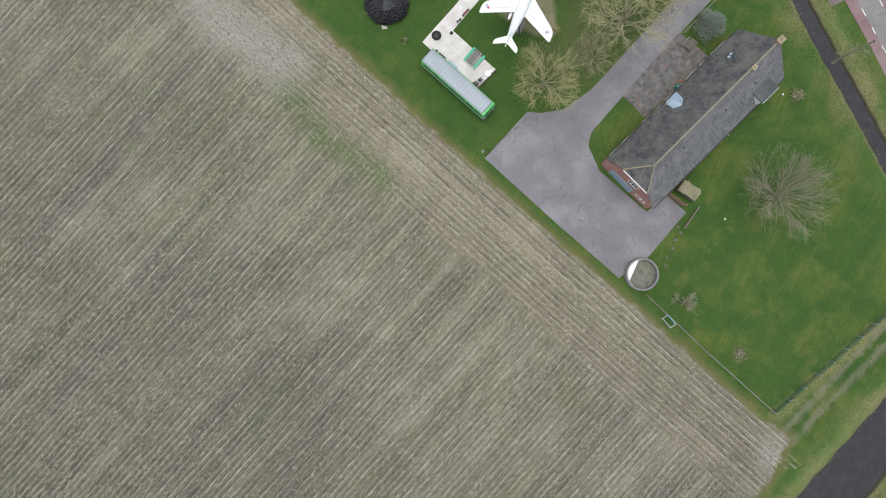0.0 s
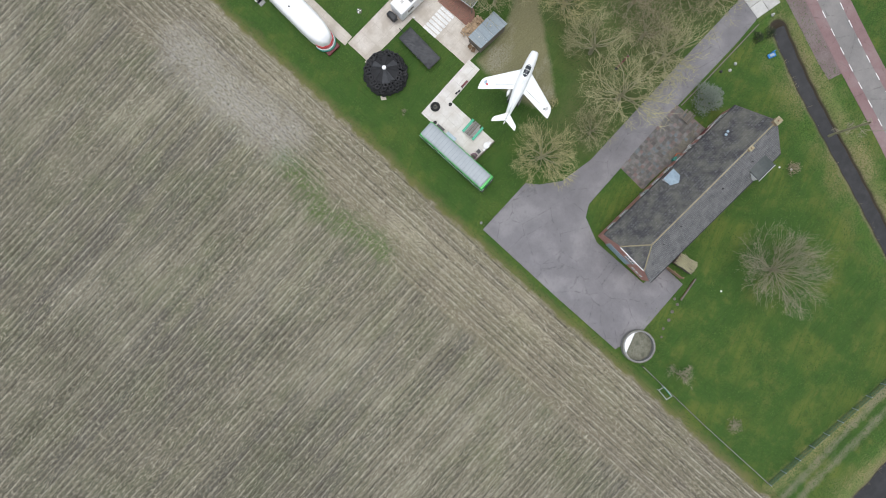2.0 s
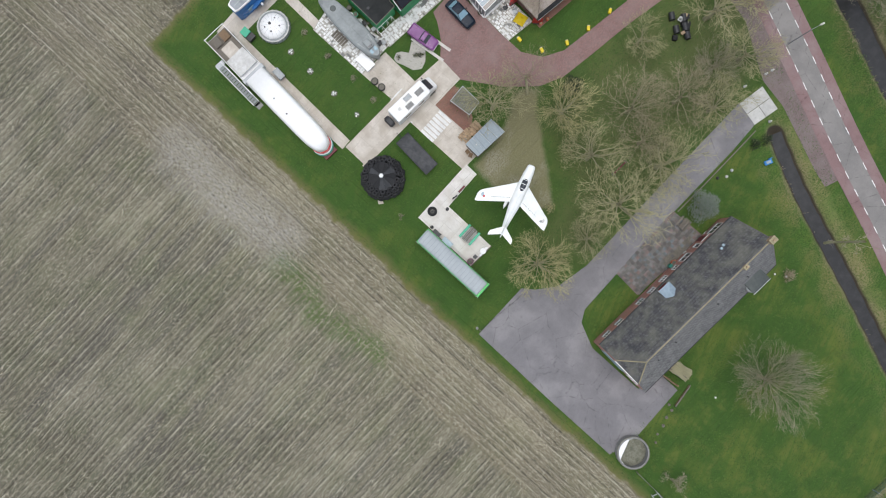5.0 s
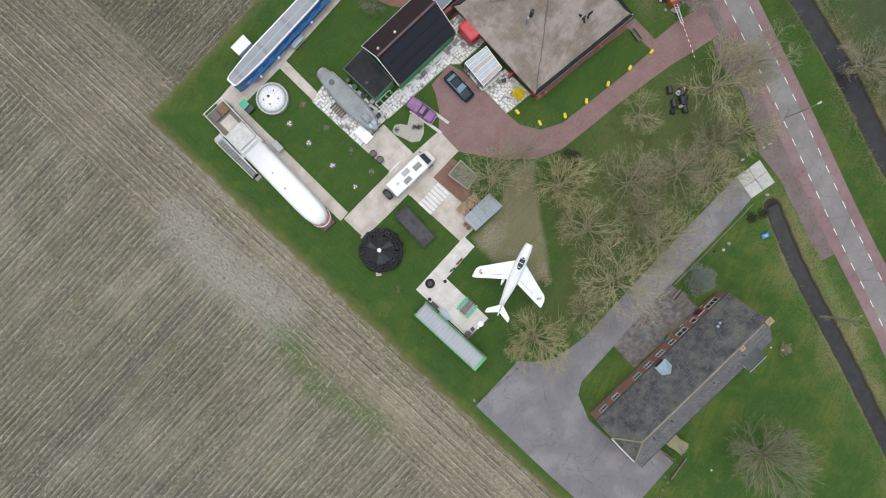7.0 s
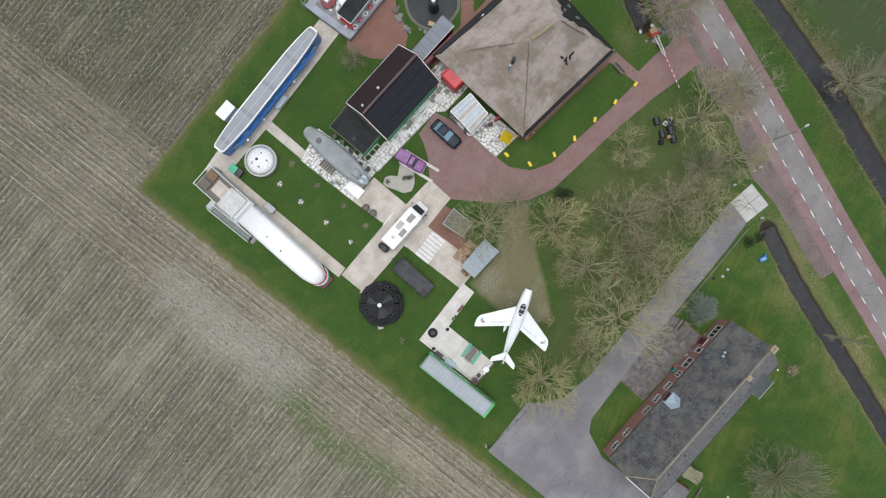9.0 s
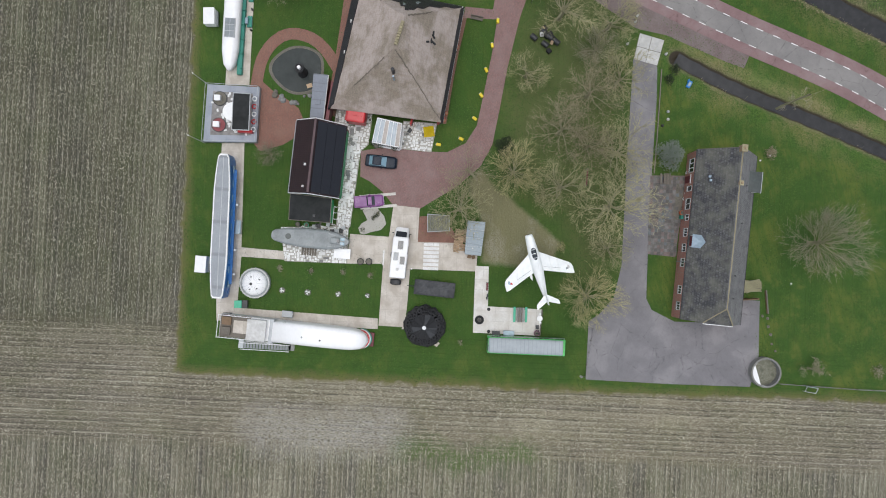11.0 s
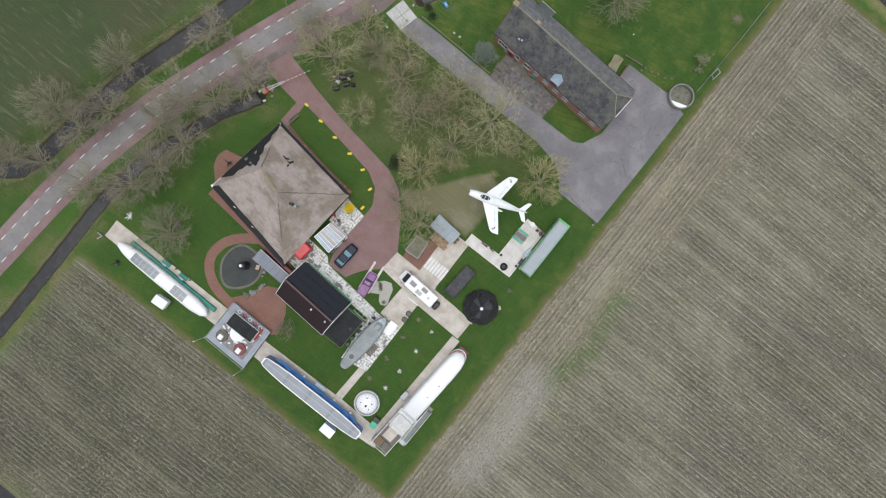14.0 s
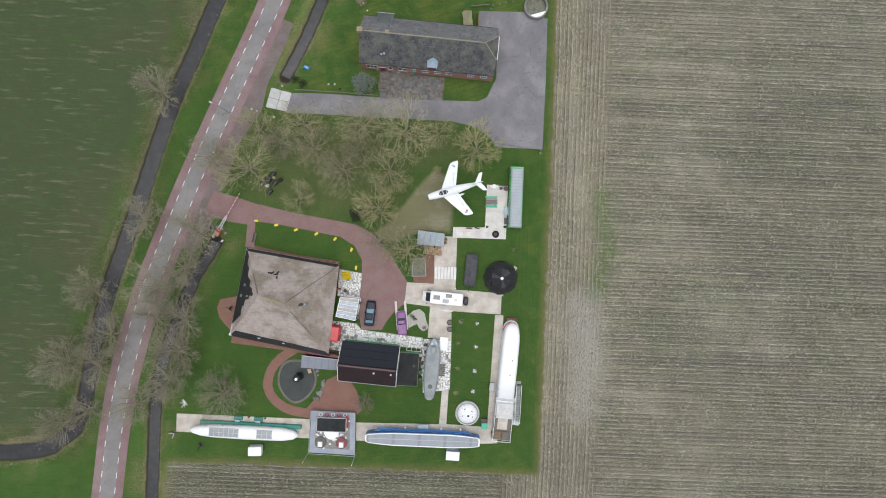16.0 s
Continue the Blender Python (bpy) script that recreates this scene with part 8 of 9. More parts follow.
def shrub(at, r, h, material, label, seed, leaves=260, category="shrub", group="", z=0.0):
    s = thing("shrub", at, 0, z, label, category, group)
    rnd = random.Random(seed)
    bm = bmesh.new()
    for k in range(6):
        a = rnd.uniform(0, 6.28)
        bar((0, 0, 0), (r * 0.7 * math.cos(a), r * 0.7 * math.sin(a), h * rnd.uniform(0.4, 0.8)), 0.03, 4, bm, 0.01)
    part("stems", bm, "bark", s)
    vs, fs = [], []
    lobes = [(0.62 * math.cos(q * 2.4) * math.sqrt(q / 9), 0.62 * math.sin(q * 2.4) * math.sqrt(q / 9), max(0.0, 0.55 - 0.5 * math.sqrt(q / 9)) * rnd.uniform(0.7, 1.1)) for q in range(10)]
    for k in range(leaves):
        a, t = rnd.uniform(0, 6.28), rnd.random() ** 0.5
        e = rnd.uniform(0.15, 1.0)
        rr = r * t * (1.05 - 0.75 * e) * rnd.uniform(0.75, 1.2) + r * 0.08
        c = Vector((rr * math.cos(a), rr * math.sin(a), h * e * rnd.uniform(0.8, 1.0)))
        lobe = lobes[k % len(lobes)]
        c = c * 0.42 + Vector((lobe[0] * r, lobe[1] * r, h * lobe[2]))
        d = Vector((math.cos(a + rnd.uniform(-1, 1)), math.sin(a + rnd.uniform(-1, 1)), rnd.uniform(-0.3, 0.6))).normalized() * rnd.uniform(0.1, 0.24) * (0.6 + r * 0.3)
        w = d.cross(Vector((0, 0, 1))).normalized() * d.length * 0.4
        n = len(vs)
        vs += [c - w, c + d * 0.5 + Vector((0, 0, 0.03)), c + w, c + d]
        fs += [(n, n + 1, n + 3), (n + 1, n + 2, n + 3)]
    me = bpy.data.meshes.new("foliage")
    me.from_pydata([tuple(v) for v in vs], [], fs)
    me.materials.append(MATS[material])
    ob = new("foliage", me)
    ob.parent = s
    return s


for i, at in enumerate(((-23.3, 27.6), (-23.9, 28.2), (-21.5, 26.1), (-23.6, 27.9))):
    shrub(at, 0.45, 0.4, "bush_leaf", "low dark plant in the heart-shaped gravel bed", 60 + i, 70, "plant", "gravel bed plants", 0.04)
shrub((-34.16, 70.11), 2.5, 4.4, "fir_leaf", "blue-grey conifer beside the asphalt drive", 71, 2600, "conifer")
for i, at in enumerate(((-34.28, 26.95), (-33.95, 28.27), (-33.73, 30.11))):
    shrub(at, 0.6, 0.9, "bush_leaf", "clipped dark green bush beside the glazed lean-to", 80 + i, 300, "shrub", "bushes by the lean-to")
shrub((-45.33, 69.83), 0.9, 1.3, "bush_leaf", "dark evergreen bush beside the drive", 72, 500)
shrub((-46.90, 70.59), 1.0, 1.4, "bush_leaf", "dark evergreen bush beside the drive", 73, 500)
shrub((-34.52, 46.21), 1.7, 1.7, "bush_leaf", "dark twiggy bush beside the brick drive", 74, 1500)
shrub((-35.29, 85.16), 1.1, 1.3, "twig_brown", "small bare grey shrub on the lawn", 75, 420)
shrub((-4.05, 102.15), 1.3, 1.2, "twig_grey", "small bare shrub on the lawn", 76, 260)
for i, at in enumerate(((-14.94, 27.52), (-15.21, 23.58), (-15.13, 18.93), (-15.38, 14.37))):
    shrub(at, 0.55, 0.6, "twig_grey", "small bare brown shrub planted in the lawn", 90 + i, 130, "shrub", "bare shrubs on the lawn")
shrub((-20.13, 55.13), 0.9, 1.0, "twig_gold", "low yellowing shrub near the trees", 77, 200)
for i, (at, m) in enumerate((((-40.73, 69.96), "pale_grey"), ((-39.60, 70.01), "dirty_white"), ((-38.64, 69.22), "steel_dark"))):
    s = thing("garden_stone", at, 30 * i, 0, "round pale garden stone beside the drive", "stone", "drive-side stones")
    part("stone", cyl(0, 0, 0, 0.3, 0.24, 0.15, 10, bevel=0.05), m, s)
t = thing("blue_slide", (-44.83, 72.84), -25, 0, "bright blue plastic garden slide on the lawn", "slide")
part("tub", box(-0.55, 0.55, -0.32, 0.32, 0, 0.35, 0.1), "toy_blue", t)
part("seat", box(-0.3, 0.35, -0.2, 0.2, 0.35, 0.45, 0.05), "zinc_pale", t)
part("side", box(-0.6, -0.2, -0.44, -0.32, 0, 0.6, 0.05), "toy_blue", t)


# ---- yard round the house ----
pat = structure("patio", prism([(-31.28, 67.62), (-19.78, 67.77), (-19.52, 71.93), (-31.48, 73.01)], -0.2, 0.03), "patio_slab", "mottled patio of old paving slabs", "patio")
mesh = None
rnd = random.Random(51)
pc = [(-31.28, 67.62), (-19.78, 67.77), (-19.52, 71.93), (-31.48, 73.01)]
for i in range(24):
    for k in range(12):
        x, y = pc[0][0] + 0.3 + i * 0.48, pc[0][1] - 0.4 + 0.3 + k * 0.48
        if not inside(np.array(x), np.array(y), pc) or rnd.random() < 0.06:
            continue
        if mesh is None:
            ob = part("paving_slab", box(-0.23, 0.23, -0.23, 0.23, 0, 0.03), "patio_slab", pat)
            mesh = ob.data
        else:
            ob = new("paving_slab", mesh)
            ob.parent = pat
        ob.matrix_basis = pose(x, y, 0.025 + rnd.uniform(-0.006, 0.006), 0, 0, rnd.uniform(-1, 1))
structure("soil_bed", prism([(-31.28, 73.01), (-31.23, 71.77), (-24.58, 71.21), (-24.62, 72.35)], -0.1, 0.058), "clay_soil", "strip of bare earth along the house wall", "flower bed")
b = thing("garden_bench", (-30.80, 69.88), 2, 0.05, "weathered wooden picnic bench on the patio", "bench")
for k in range(4):
    part("plank", box(-0.8, 0.8, -0.3 + k * 0.17, -0.16 + k * 0.17, 0.7, 0.74, 0.005), "grey_timber", b)
for s in (-1, 1):
    part("seat", box(-0.8, 0.8, s * 0.65 - 0.12, s * 0.65 + 0.12, 0.42, 0.46, 0.01), "grey_timber", b)
    part("leg", bar((s * 0.6, -0.65, 0), (s * 0.6, 0.65, 0.7), 0.04, 5), "grey_timber", b)
    part("leg", bar((s * 0.6, 0.65, 0), (s * 0.6, -0.65, 0.7), 0.04, 5), "grey_timber", b)
c = thing("orange_tub", (-26.00, 72.45), 0, 0.05, "orange tub beside the house wall", "planter")
part("tub", cyl(0, 0, 0, 0.7, 0.3, 0.38, 16), "orange", c)
part("soil", cyl(0, 0, 0.62, 0.71, 0.32, 0.32, 14), "clay_soil", c)
c = thing("wheelie_bin", (-25.33, 72.47), 0, 0.05, "dark green wheelie bin beside the house wall", "bin")
part("body", box(-0.25, 0.25, -0.3, 0.3, 0.05, 0.95, 0.03), "teal_paint", c)
part("lid", box(-0.28, 0.28, -0.33, 0.33, 0.95, 1.02, 0.03), "teal_paint", c)
for at in ((-28.03, 72.80), (-28.86, 72.98), (-31.86, 73.06)):
    c = thing("garden_pot", at, 0, 0.05, "pale pot standing along the house wall", "planter", "pots along the wall")
    part("pot", cyl(0, 0, 0, 0.5, 0.2, 0.3, 14), "stone_white", c)
    part("soil", cyl(0, 0, 0.45, 0.52, 0.24, 0.24, 12), "clay_soil", c)
for at, r in (((-34.14, 83.69), 0.14), ((-34.97, 85.08), 0.17), ((-16.37, 88.96), 0.14), ((-25.19, 81.78), 0.13)):
    c = thing("lawn_lamp", at, 0, 0, "small white globe on the lawn", "lamp", "lawn globes")
    own = bmesh.new()
    bmesh.ops.create_uvsphere(own, u_segments=12, v_segments=8, radius=r)
    bmesh.ops.translate(own, vec=(0, 0, r + 0.08), verts=own.verts)
    part("globe", own, "white_paint", c, smooth=True)
    part("base", cyl(0, 0, 0, 0.1, r * 0.5, r * 0.5, 10), "steel_dark", c)
w = thing("wood_stack", (-15.77, 82.73), 97, 0.0, "brushwood stack behind a timber screen", "firewood")
part("stack", box(-1.4, 1.4, -0.8, 0.8, 0, 1.3, 0.2), "grey_timber", w)
rnd = random.Random(6)
mesh = None
for k in range(60):
    if mesh is None:
        ob = part("branch", bar((-1.2, 0, 0), (1.2, 0, 0), 0.05, 5), "bark", w)
        mesh = ob.data
    else:
        ob = new("branch", mesh)
        ob.parent = w
    ob.matrix_basis = pose(rnd.uniform(-0.25, 0.25), rnd.uniform(-0.75, 0.75), 1.3 + rnd.uniform(0, 0.15), 0, rnd.uniform(-3, 3), rnd.uniform(-14, 14))
s = thing("timber_screen", (-13.81, 82.20), 95, 0.0, "orange-brown timber screen beside the house", "fence")
for k in range(6):
    part("board", box(-1.5, 1.5, -0.05, 0.05, 0.1 + k * 0.27, 0.34 + k * 0.27, 0.01), "timber", s)
for x in (-1.4, 0, 1.4):
    part("post", box(x - 0.06, x + 0.06, 0.05, 0.17, 0, 1.8, 0.01), "timber", s)
s = thing("timber_edging", (-13.54, 85.47), 7, 0.0, "low weathered timber edging by the lawn", "edging")
part("board", box(-1.7, 1.7, -0.06, 0.06, 0, 0.45, 0.01), "timber", s)
part("cap", box(-1.75, 1.75, -0.1, 0.1, 0.45, 0.5, 0.01), "grey_timber", s)
rnd = random.Random(12)
for k, at in enumerate(((-11.14, 85.82), (-9.94, 85.96), (-8.79, 86.37), (-7.43, 86.56), (-6.43, 87.14), (-11.45, 85.04))):
    s = thing("garden_stone", at, 30 * k, 0, "grey edging stone sunk in the lawn", "stone", "lawn edging stones")
    part("stone", cyl(0, 0, -0.05, 0.14, rnd.uniform(0.2, 0.35), 0.15, 7), "clay_soil", s)


def silo_ring():
    s = thing("silo_ring", (-3.35, 85.45), 0, 0, "round open concrete silo with white inner wall", "silo")
    own = bmesh.new()
    n = 48
    R0, R1, H = 1.95, 2.2, 1.1
    rows = [[own.verts.new((R * math.cos(2 * math.pi * i / n), R * math.sin(2 * math.pi * i / n), z)) for i in range(n)] for R, z in ((R1, 0), (R1, H), (R0, H), (R0, 0))]
    for a, b in zip(rows, [*rows[1:], rows[0]]):
        for i in range(n):
            own.faces.new((a[i], a[(i + 1) % n], b[(i + 1) % n], b[i]))
    part("wall", own, "stone_grey", s)
    liner = bmesh.new()
    for i in range(n):
        a0, a1 = 2 * math.pi * i / n, 2 * math.pi * (i + 1) / n
        if 0.62 < i / n < 0.98:
            join(liner, thick([(1.93 * math.cos(a0), 1.93 * math.sin(a0), 0.2), (1.93 * math.cos(a1), 1.93 * math.sin(a1), 0.2), (1.93 * math.cos(a1), 1.93 * math.sin(a1), H - 0.03), (1.93 * math.cos(a0), 1.93 * math.sin(a0), H - 0.03)], None, 0.02))
    seg = [(1.93 * math.cos(radians(t)), 1.93 * math.sin(radians(t))) for t in range(-122, -17, 5)]
    part("cover_board", prism(seg, 1.03, 1.09), "white_paint", s, "bright white board covering one side")
    part("liner", liner, "white_paint", s, "bright white painted lining")
    part("soil", cyl(0, 0, 0, 0.12, 1.97, 1.97, 32), "moss_roof", s)
    part("rim_band", torus(0, 0, H, 2.17, 0.045, 48, 6), "moss_roof", s)


silo_ring()


def fence(points, spacing, height, label, mesh_mat="", rail_mat="grey_timber", post_mat="grey_timber"):
    f = thing("fence", points[0], 0, 0, label, "fence")
    o = Vector(points[0])
    post = None
    for a, b in zip(points, points[1:]):
        a, b = Vector(a) - o, Vector(b) - o
        n = max(1, round((b - a).length / spacing))
        for i in range(n + 1):
            c = a.lerp(b, i / n)
            if post is None:
                ob = part("post", box(-0.05, 0.05, -0.05, 0.05, 0, height, 0.01), post_mat, f)
                post = ob.data
            else:
                ob = new("post", post)
                ob.parent = f
            ob.matrix_basis = pose(c.x, c.y, 0)
        for z in (height * 0.45, height * 0.92):
            part("rail", bar((*a, z), (*b, z), 0.03 if rail_mat != "steel_dark" else 0.008, 4), rail_mat, f)
        if mesh_mat:
            k = int((b - a).length / 0.14)
            vs, fs = [], []
            for i in range(k):
                c, d = a.lerp(b, (i + 0.3) / k), a.lerp(b, (i + 0.7) / k)
                n0 = len(vs)
                vs += [(*c, 0.05), (*d, 0.05), (*d, height * 0.92), (*c, height * 0.92)]
                fs.append((n0, n0 + 1, n0 + 2, n0 + 3))
            bm = solid(vs, fs)
            bmesh.ops.solidify(bm, geom=bm.faces[:], thickness=0.012)
            part("wire_panel", bm, mesh_mat, f)
    return f


fence([(-1.75, 87.8), (-1.4, 99), (-1.35, 110.4)], 2.2, 0.9, "low grey post and rail fence at the field edge", "", "stone_grey")
fence([(-1.35, 110.6), (-21.5, 113.1), (-34, 114.4)], 2.5, 1.4, "blue-green wire mesh fence along the track", "mesh_green", "mesh_green", "zinc_pale")
fence([(-1.6, 59.3), (-8.6, 60.2)], 1.8, 0.9, "thin post and wire fence beside the forecourt", "", "steel_dark")
g = thing("goal_frame", (-1.49, 92.32), 82, 0, "small pale green metal frame at the fence", "goal")
for a, b in (((-0.8, 0, 0), (-0.8, 0, 1.0)), ((0.8, 0, 0), (0.8, 0, 1.0)), ((-0.8, 0, 1.0), (0.8, 0, 1.0)), ((-0.8, 0, 1.0), (-0.8, -0.8, 0.6)), ((0.8, 0, 1.0), (0.8, -0.8, 0.6)), ((-0.8, -0.8, 0.6), (0.8, -0.8, 0.6)), ((-0.8, -0.8, 0), (-0.8, -0.8, 0.6)), ((0.8, -0.8, 0), (0.8, -0.8, 0.6))):
    part("tube", bar(a, b, 0.05, 6), "pale_grey", g)
part("panel", box(-0.75, 0.75, -0.05, 0.05, 0.1, 0.9, 0.01), "bench_green", g)
s = thing("marker_post", (-1.55, 58.81), 0, 0, "short pale marker post at the drive corner", "post")
part("post", cyl(0, 0, 0, 0.7, 0.14, 0.12, 10), "stone_white", s)
part("cap", cyl(0, 0, 0.7, 0.78, 0.2, 0.16, 10), "stone_grey", s)
for at in ((-54.51, 64.84), (-53.58, 64.56), (-49.13, 69.29), (-50.37, 63.58)):
    s = thing("bollard", at, 0, 0, "short white stone bollard at the ditch crossing", "bollard", "crossing bollards")
    part("stone", cyl(0, 0, 0, 0.6, 0.16, 0.1, 10, bevel=0.03), "stone_white", s)
    part("foot", cyl(0, 0, -0.02, 0.06, 0.22, 0.22, 10), "stone_grey", s)
l = thing("street_lamp", (-58.80, 64.10), 70, 0, "tall grey street lamp at the roadside", "street lamp")
part("pole", bar((0, 0, 0), (0, 0, 6.0), 0.08, 8, None, 0.05), "grey_paint", l)
part("arm", bar((0, 0, 6.0), (0, 1.2, 6.2), 0.04, 6), "grey_paint", l)
part("lamp_head", box(-0.12, 0.12, 1.0, 1.6, 6.14, 6.26, 0.03), "dirty_white", l)

# ---- bare trees ----


def tube_mesh(name, segs, sides):
    """All segments (a, b, ra, rb) as open prisms in one mesh."""
    vs, fs = [], []
    ang = [2 * math.pi * k / sides for k in range(sides)]
    for a, b, ra, rb in segs:
        d = (b - a)
        if d.length < 1e-5:
            continue
        u = d.orthogonal().normalized()
        w = d.cross(u).normalized()
        n = len(vs)
        for c, r in ((a, ra), (b, rb)):
            vs += [tuple(c + (u * math.cos(t) + w * math.sin(t)) * r) for t in ang]
        fs += [(n + i, n + (i + 1) % sides, n + sides + (i + 1) % sides, n + sides + i) for i in range(sides)]
    me = bpy.data.meshes.new(name)
    me.from_pydata(vs, [], fs)
    return me


def make_tree(seed, H, R, twig, label, limbs=12, lean=0.0, subs=5, fine=3, drop=0.0, thickness=1.0, spread=1.0, clear=0.32):
    """A leafless tree of height H and crown radius R: trunk, then limbs that fork into twigs."""
    rnd = random.Random(seed)
    t = thing("tree", (0, 0), 0, -0.05, label, "tree", "bare trees")
    trunk, crown = [], []
    top = Vector((lean * H * 0.3, 0, H * clear))
    pts = [Vector((0, 0, 0)), Vector((lean * H * 0.08, rnd.uniform(-0.1, 0.1), H * 0.12)), top]
    r0 = (H * 0.022 + 0.08) * (0.55 if clear > 0.5 else 1.0)
    for i in range(2):
        trunk.append((pts[i], pts[i + 1], r0 * (1 - 0.2 * i), r0 * (0.8 - 0.15 * i)))

    lobes = [(rnd.uniform(0, 6.28), rnd.uniform(0.03, 0.09)) for _ in range(3)]

    def rim(a):
        """Uneven outline of the crown."""
        return 0.98 + sum(w * math.sin((k + 2) * a + f) for k, (f, w) in enumerate(lobes)) + rnd.uniform(-0.08, 0.08)

    def grow(p, d, length, r, level, up):
        n = 4 if level < 2 else 2 if level == 2 else 1
        step = length / n
        nodes = [p]
        for i in range(n):
            d = (d + Vector((rnd.gauss(0, 0.20), rnd.gauss(0, 0.20), rnd.gauss(0, 0.10) + up))).normalized()
            q = p + d * step
            k = (i + 1) / n
            ra, rb = r * (1 - 0.75 * i / n), r * (1 - 0.75 * k)
            if level and Vector((q.x - top.x, q.y - top.y)).length > R * rim(math.atan2(q.y - top.y, q.x - top.x)):
                break
            (trunk if level == 0 else crown).append((p, q, ra, rb))
            p = q
            nodes.append((p, d.copy(), rb))
        return nodes[1:] or [(p, d.copy(), r)]

    def fork(nodes, count, length, r_scale, level, wide):
        for _ in range(count):
            p, d, r = nodes[min(len(nodes) - 1, int(rnd.random() ** 0.85 * len(nodes)))]
            side = Vector((rnd.gauss(0, 1), rnd.gauss(0, 1), rnd.gauss(0, 0.5)))
            side = (side - d * side.dot(d)).normalized()
            nd = (d + side * wide * spread * rnd.uniform(0.6, 1.2)).normalized()
            kids = grow(p, nd, length * rnd.uniform(0.6, 1.15), max(r * r_scale, (0, 0.034, 0.024, 0.015)[level] * thickness), level, 0.03 - drop)
            if level == 1:
                fork(kids, subs, length * 0.58, 0.66, 2, 0.75)
            elif level == 2:
                fork(kids, fine, length * 0.6, 0.7, 3, 0.85)

    for k in range(limbs):
        a = 2 * math.pi * (k + rnd.uniform(-0.3, 0.3)) / limbs
        e = rnd.uniform(0.25, 0.95) if k % 4 else rnd.uniform(0.95, 1.35)
        base = pts[1].lerp(top, rnd.uniform(0.15, 1.0))
        d = Vector((math.cos(a) * math.cos(e), math.sin(a) * math.cos(e), math.sin(e)))
        ln = R * 0.68 / max(0.5, math.cos(e)) if e < 1.0 else H * 0.5
        ln = min(ln, H * 0.6)
        nodes = grow(base, d, ln, r0 * 0.3 * thickness, 0, 0.06 - drop)
        fork(nodes, 7, R * 0.46, 0.68, 1, 0.7)
    me = tube_mesh("trunk", trunk, 7)
    me.materials.append(MATS["bark"])
    new("trunk", me).parent = t
    me = tube_mesh("crown", crown, 3)
    me.materials.append(MATS[twig])
    new("crown", me).parent = t
    return t


TREES = {
    "gold": make_tree(101, 8.0, 5.0, "twig_gold", "bare golden-twigged willow tree on the lawn", 20, 0.0, 5, 3, 0.0, 0.85, 0.62),
    "olive": make_tree(102, 10.0, 5.2, "twig", "bare olive-brown broadleaf tree on the lawn"),
    "olive_b": make_tree(103, 11.0, 5.0, "twig", "bare spreading olive-brown tree on the lawn", 11),
    "brown": make_tree(108, 9.5, 4.8, "twig_brown", "bare reddish-brown tree on the lawn", 12, 0.0, 5, 4, 0.0, 0.7),
    "grey": make_tree(104, 9.0, 6.0, "twig_grey", "bare grey-brown spreading tree", 26, 0.0, 5, 3, 0.0, 0.65, 0.62),
    "tall": make_tree(105, 14.0, 4.9, "twig_grey", "tall bare roadside tree over the ditch", 15, 0.15, 6),
    "tall_b": make_tree(106, 13.0, 5.3, "twig_grey", "tall bare grey roadside tree", 15, -0.1, 6),
    "thin": make_tree(109, 7.5, 4.6, "twig_brown", "thin bare reddish tree leaning over the brick drive", 9, 0.9, 4, 3, 0.0, 0.6),
    "slender": make_tree(110, 12.5, 1.7, "twig_grey", "slender bare tree with a long clear trunk by the ditch", 6, 0.0, 3, 2, 0.0, 0.7, 1.0, 0.72),
    "small": make_tree(107, 4.0, 1.8, "twig_grey", "small bare sapling on the lawn", 6, 0.0, 5, 4, 0.0, 0.7),
}
PLACES = {
    "gold": [((-13.4, 58.8), 40, 1.0), ((-30.66, 47.54), 120, 0.9)],
    "olive": [((-26.29, 61.29), 0, 1.21), ((-33.94, 61.99), 80, 1.04), ((-24.9, 40.2), 220, 0.94), ((-20.38, 61.52), 300, 0.66), ((-44.45, 62.17), 250, 0.88)],
    "olive_b": [((-53.59, 53.39), 30, 1.19), ((-28.63, 54.37), 130, 0.96), ((-44.83, 48.81), 260, 0.68), ((-52.37, 60.45), 310, 0.85)],
    "brown": [((-36.93, 54.05), 160, 1.09), ((-42.28, 57.85), 200, 1.03), ((-34.79, 58.14), 15, 0.86)],
    "grey": [((-22.47, 91.34), 20, 1.03), ((-56.79, 13.31), 210, 0.9), ((-31.79, 12.46), 60, 0.36), ((-48.80, 58.59), 20, 0.6), ((-81.03, 30.87), 70, 0.75), ((-85.17, 18.07), 170, 0.85), ((-85.98, 6.61), 280, 0.7)],
    "tall": [((-59.72, 55.71), 190, 0.8), ((-65.55, 16.28), 180, 1.0), ((-63.77, 35.93), 200, 0.95), ((-68.24, 32.15), 170, 1.0), ((-71.30, 11.14), 160, 0.85), ((-77.11, 23.07), 30, 0.9)],
    "tall_b": [((-63.91, 26.65), 10, 0.95), ((-64.71, 20.95), 40, 0.9), ((-61.94, 41.68), 0, 0.95), ((-78.95, 17.86), 0, 0.8), ((-71.80, 43.88), 340, 0.8), ((-69.63, 66.69), 20, 0.85), ((-69.04, 26.46), 20, 0.8), ((-80.87, 9.56), 90, 0.7)],
    "slender": [((-41.9, 85.9), 120, 1.0)],
    "thin": [((-29.6, 42.4), 235, 1.0)],
    "small": [((-4.21, 91.98), 0, 1.0), ((-5.79, 41.13), 90, 0.3)],
}
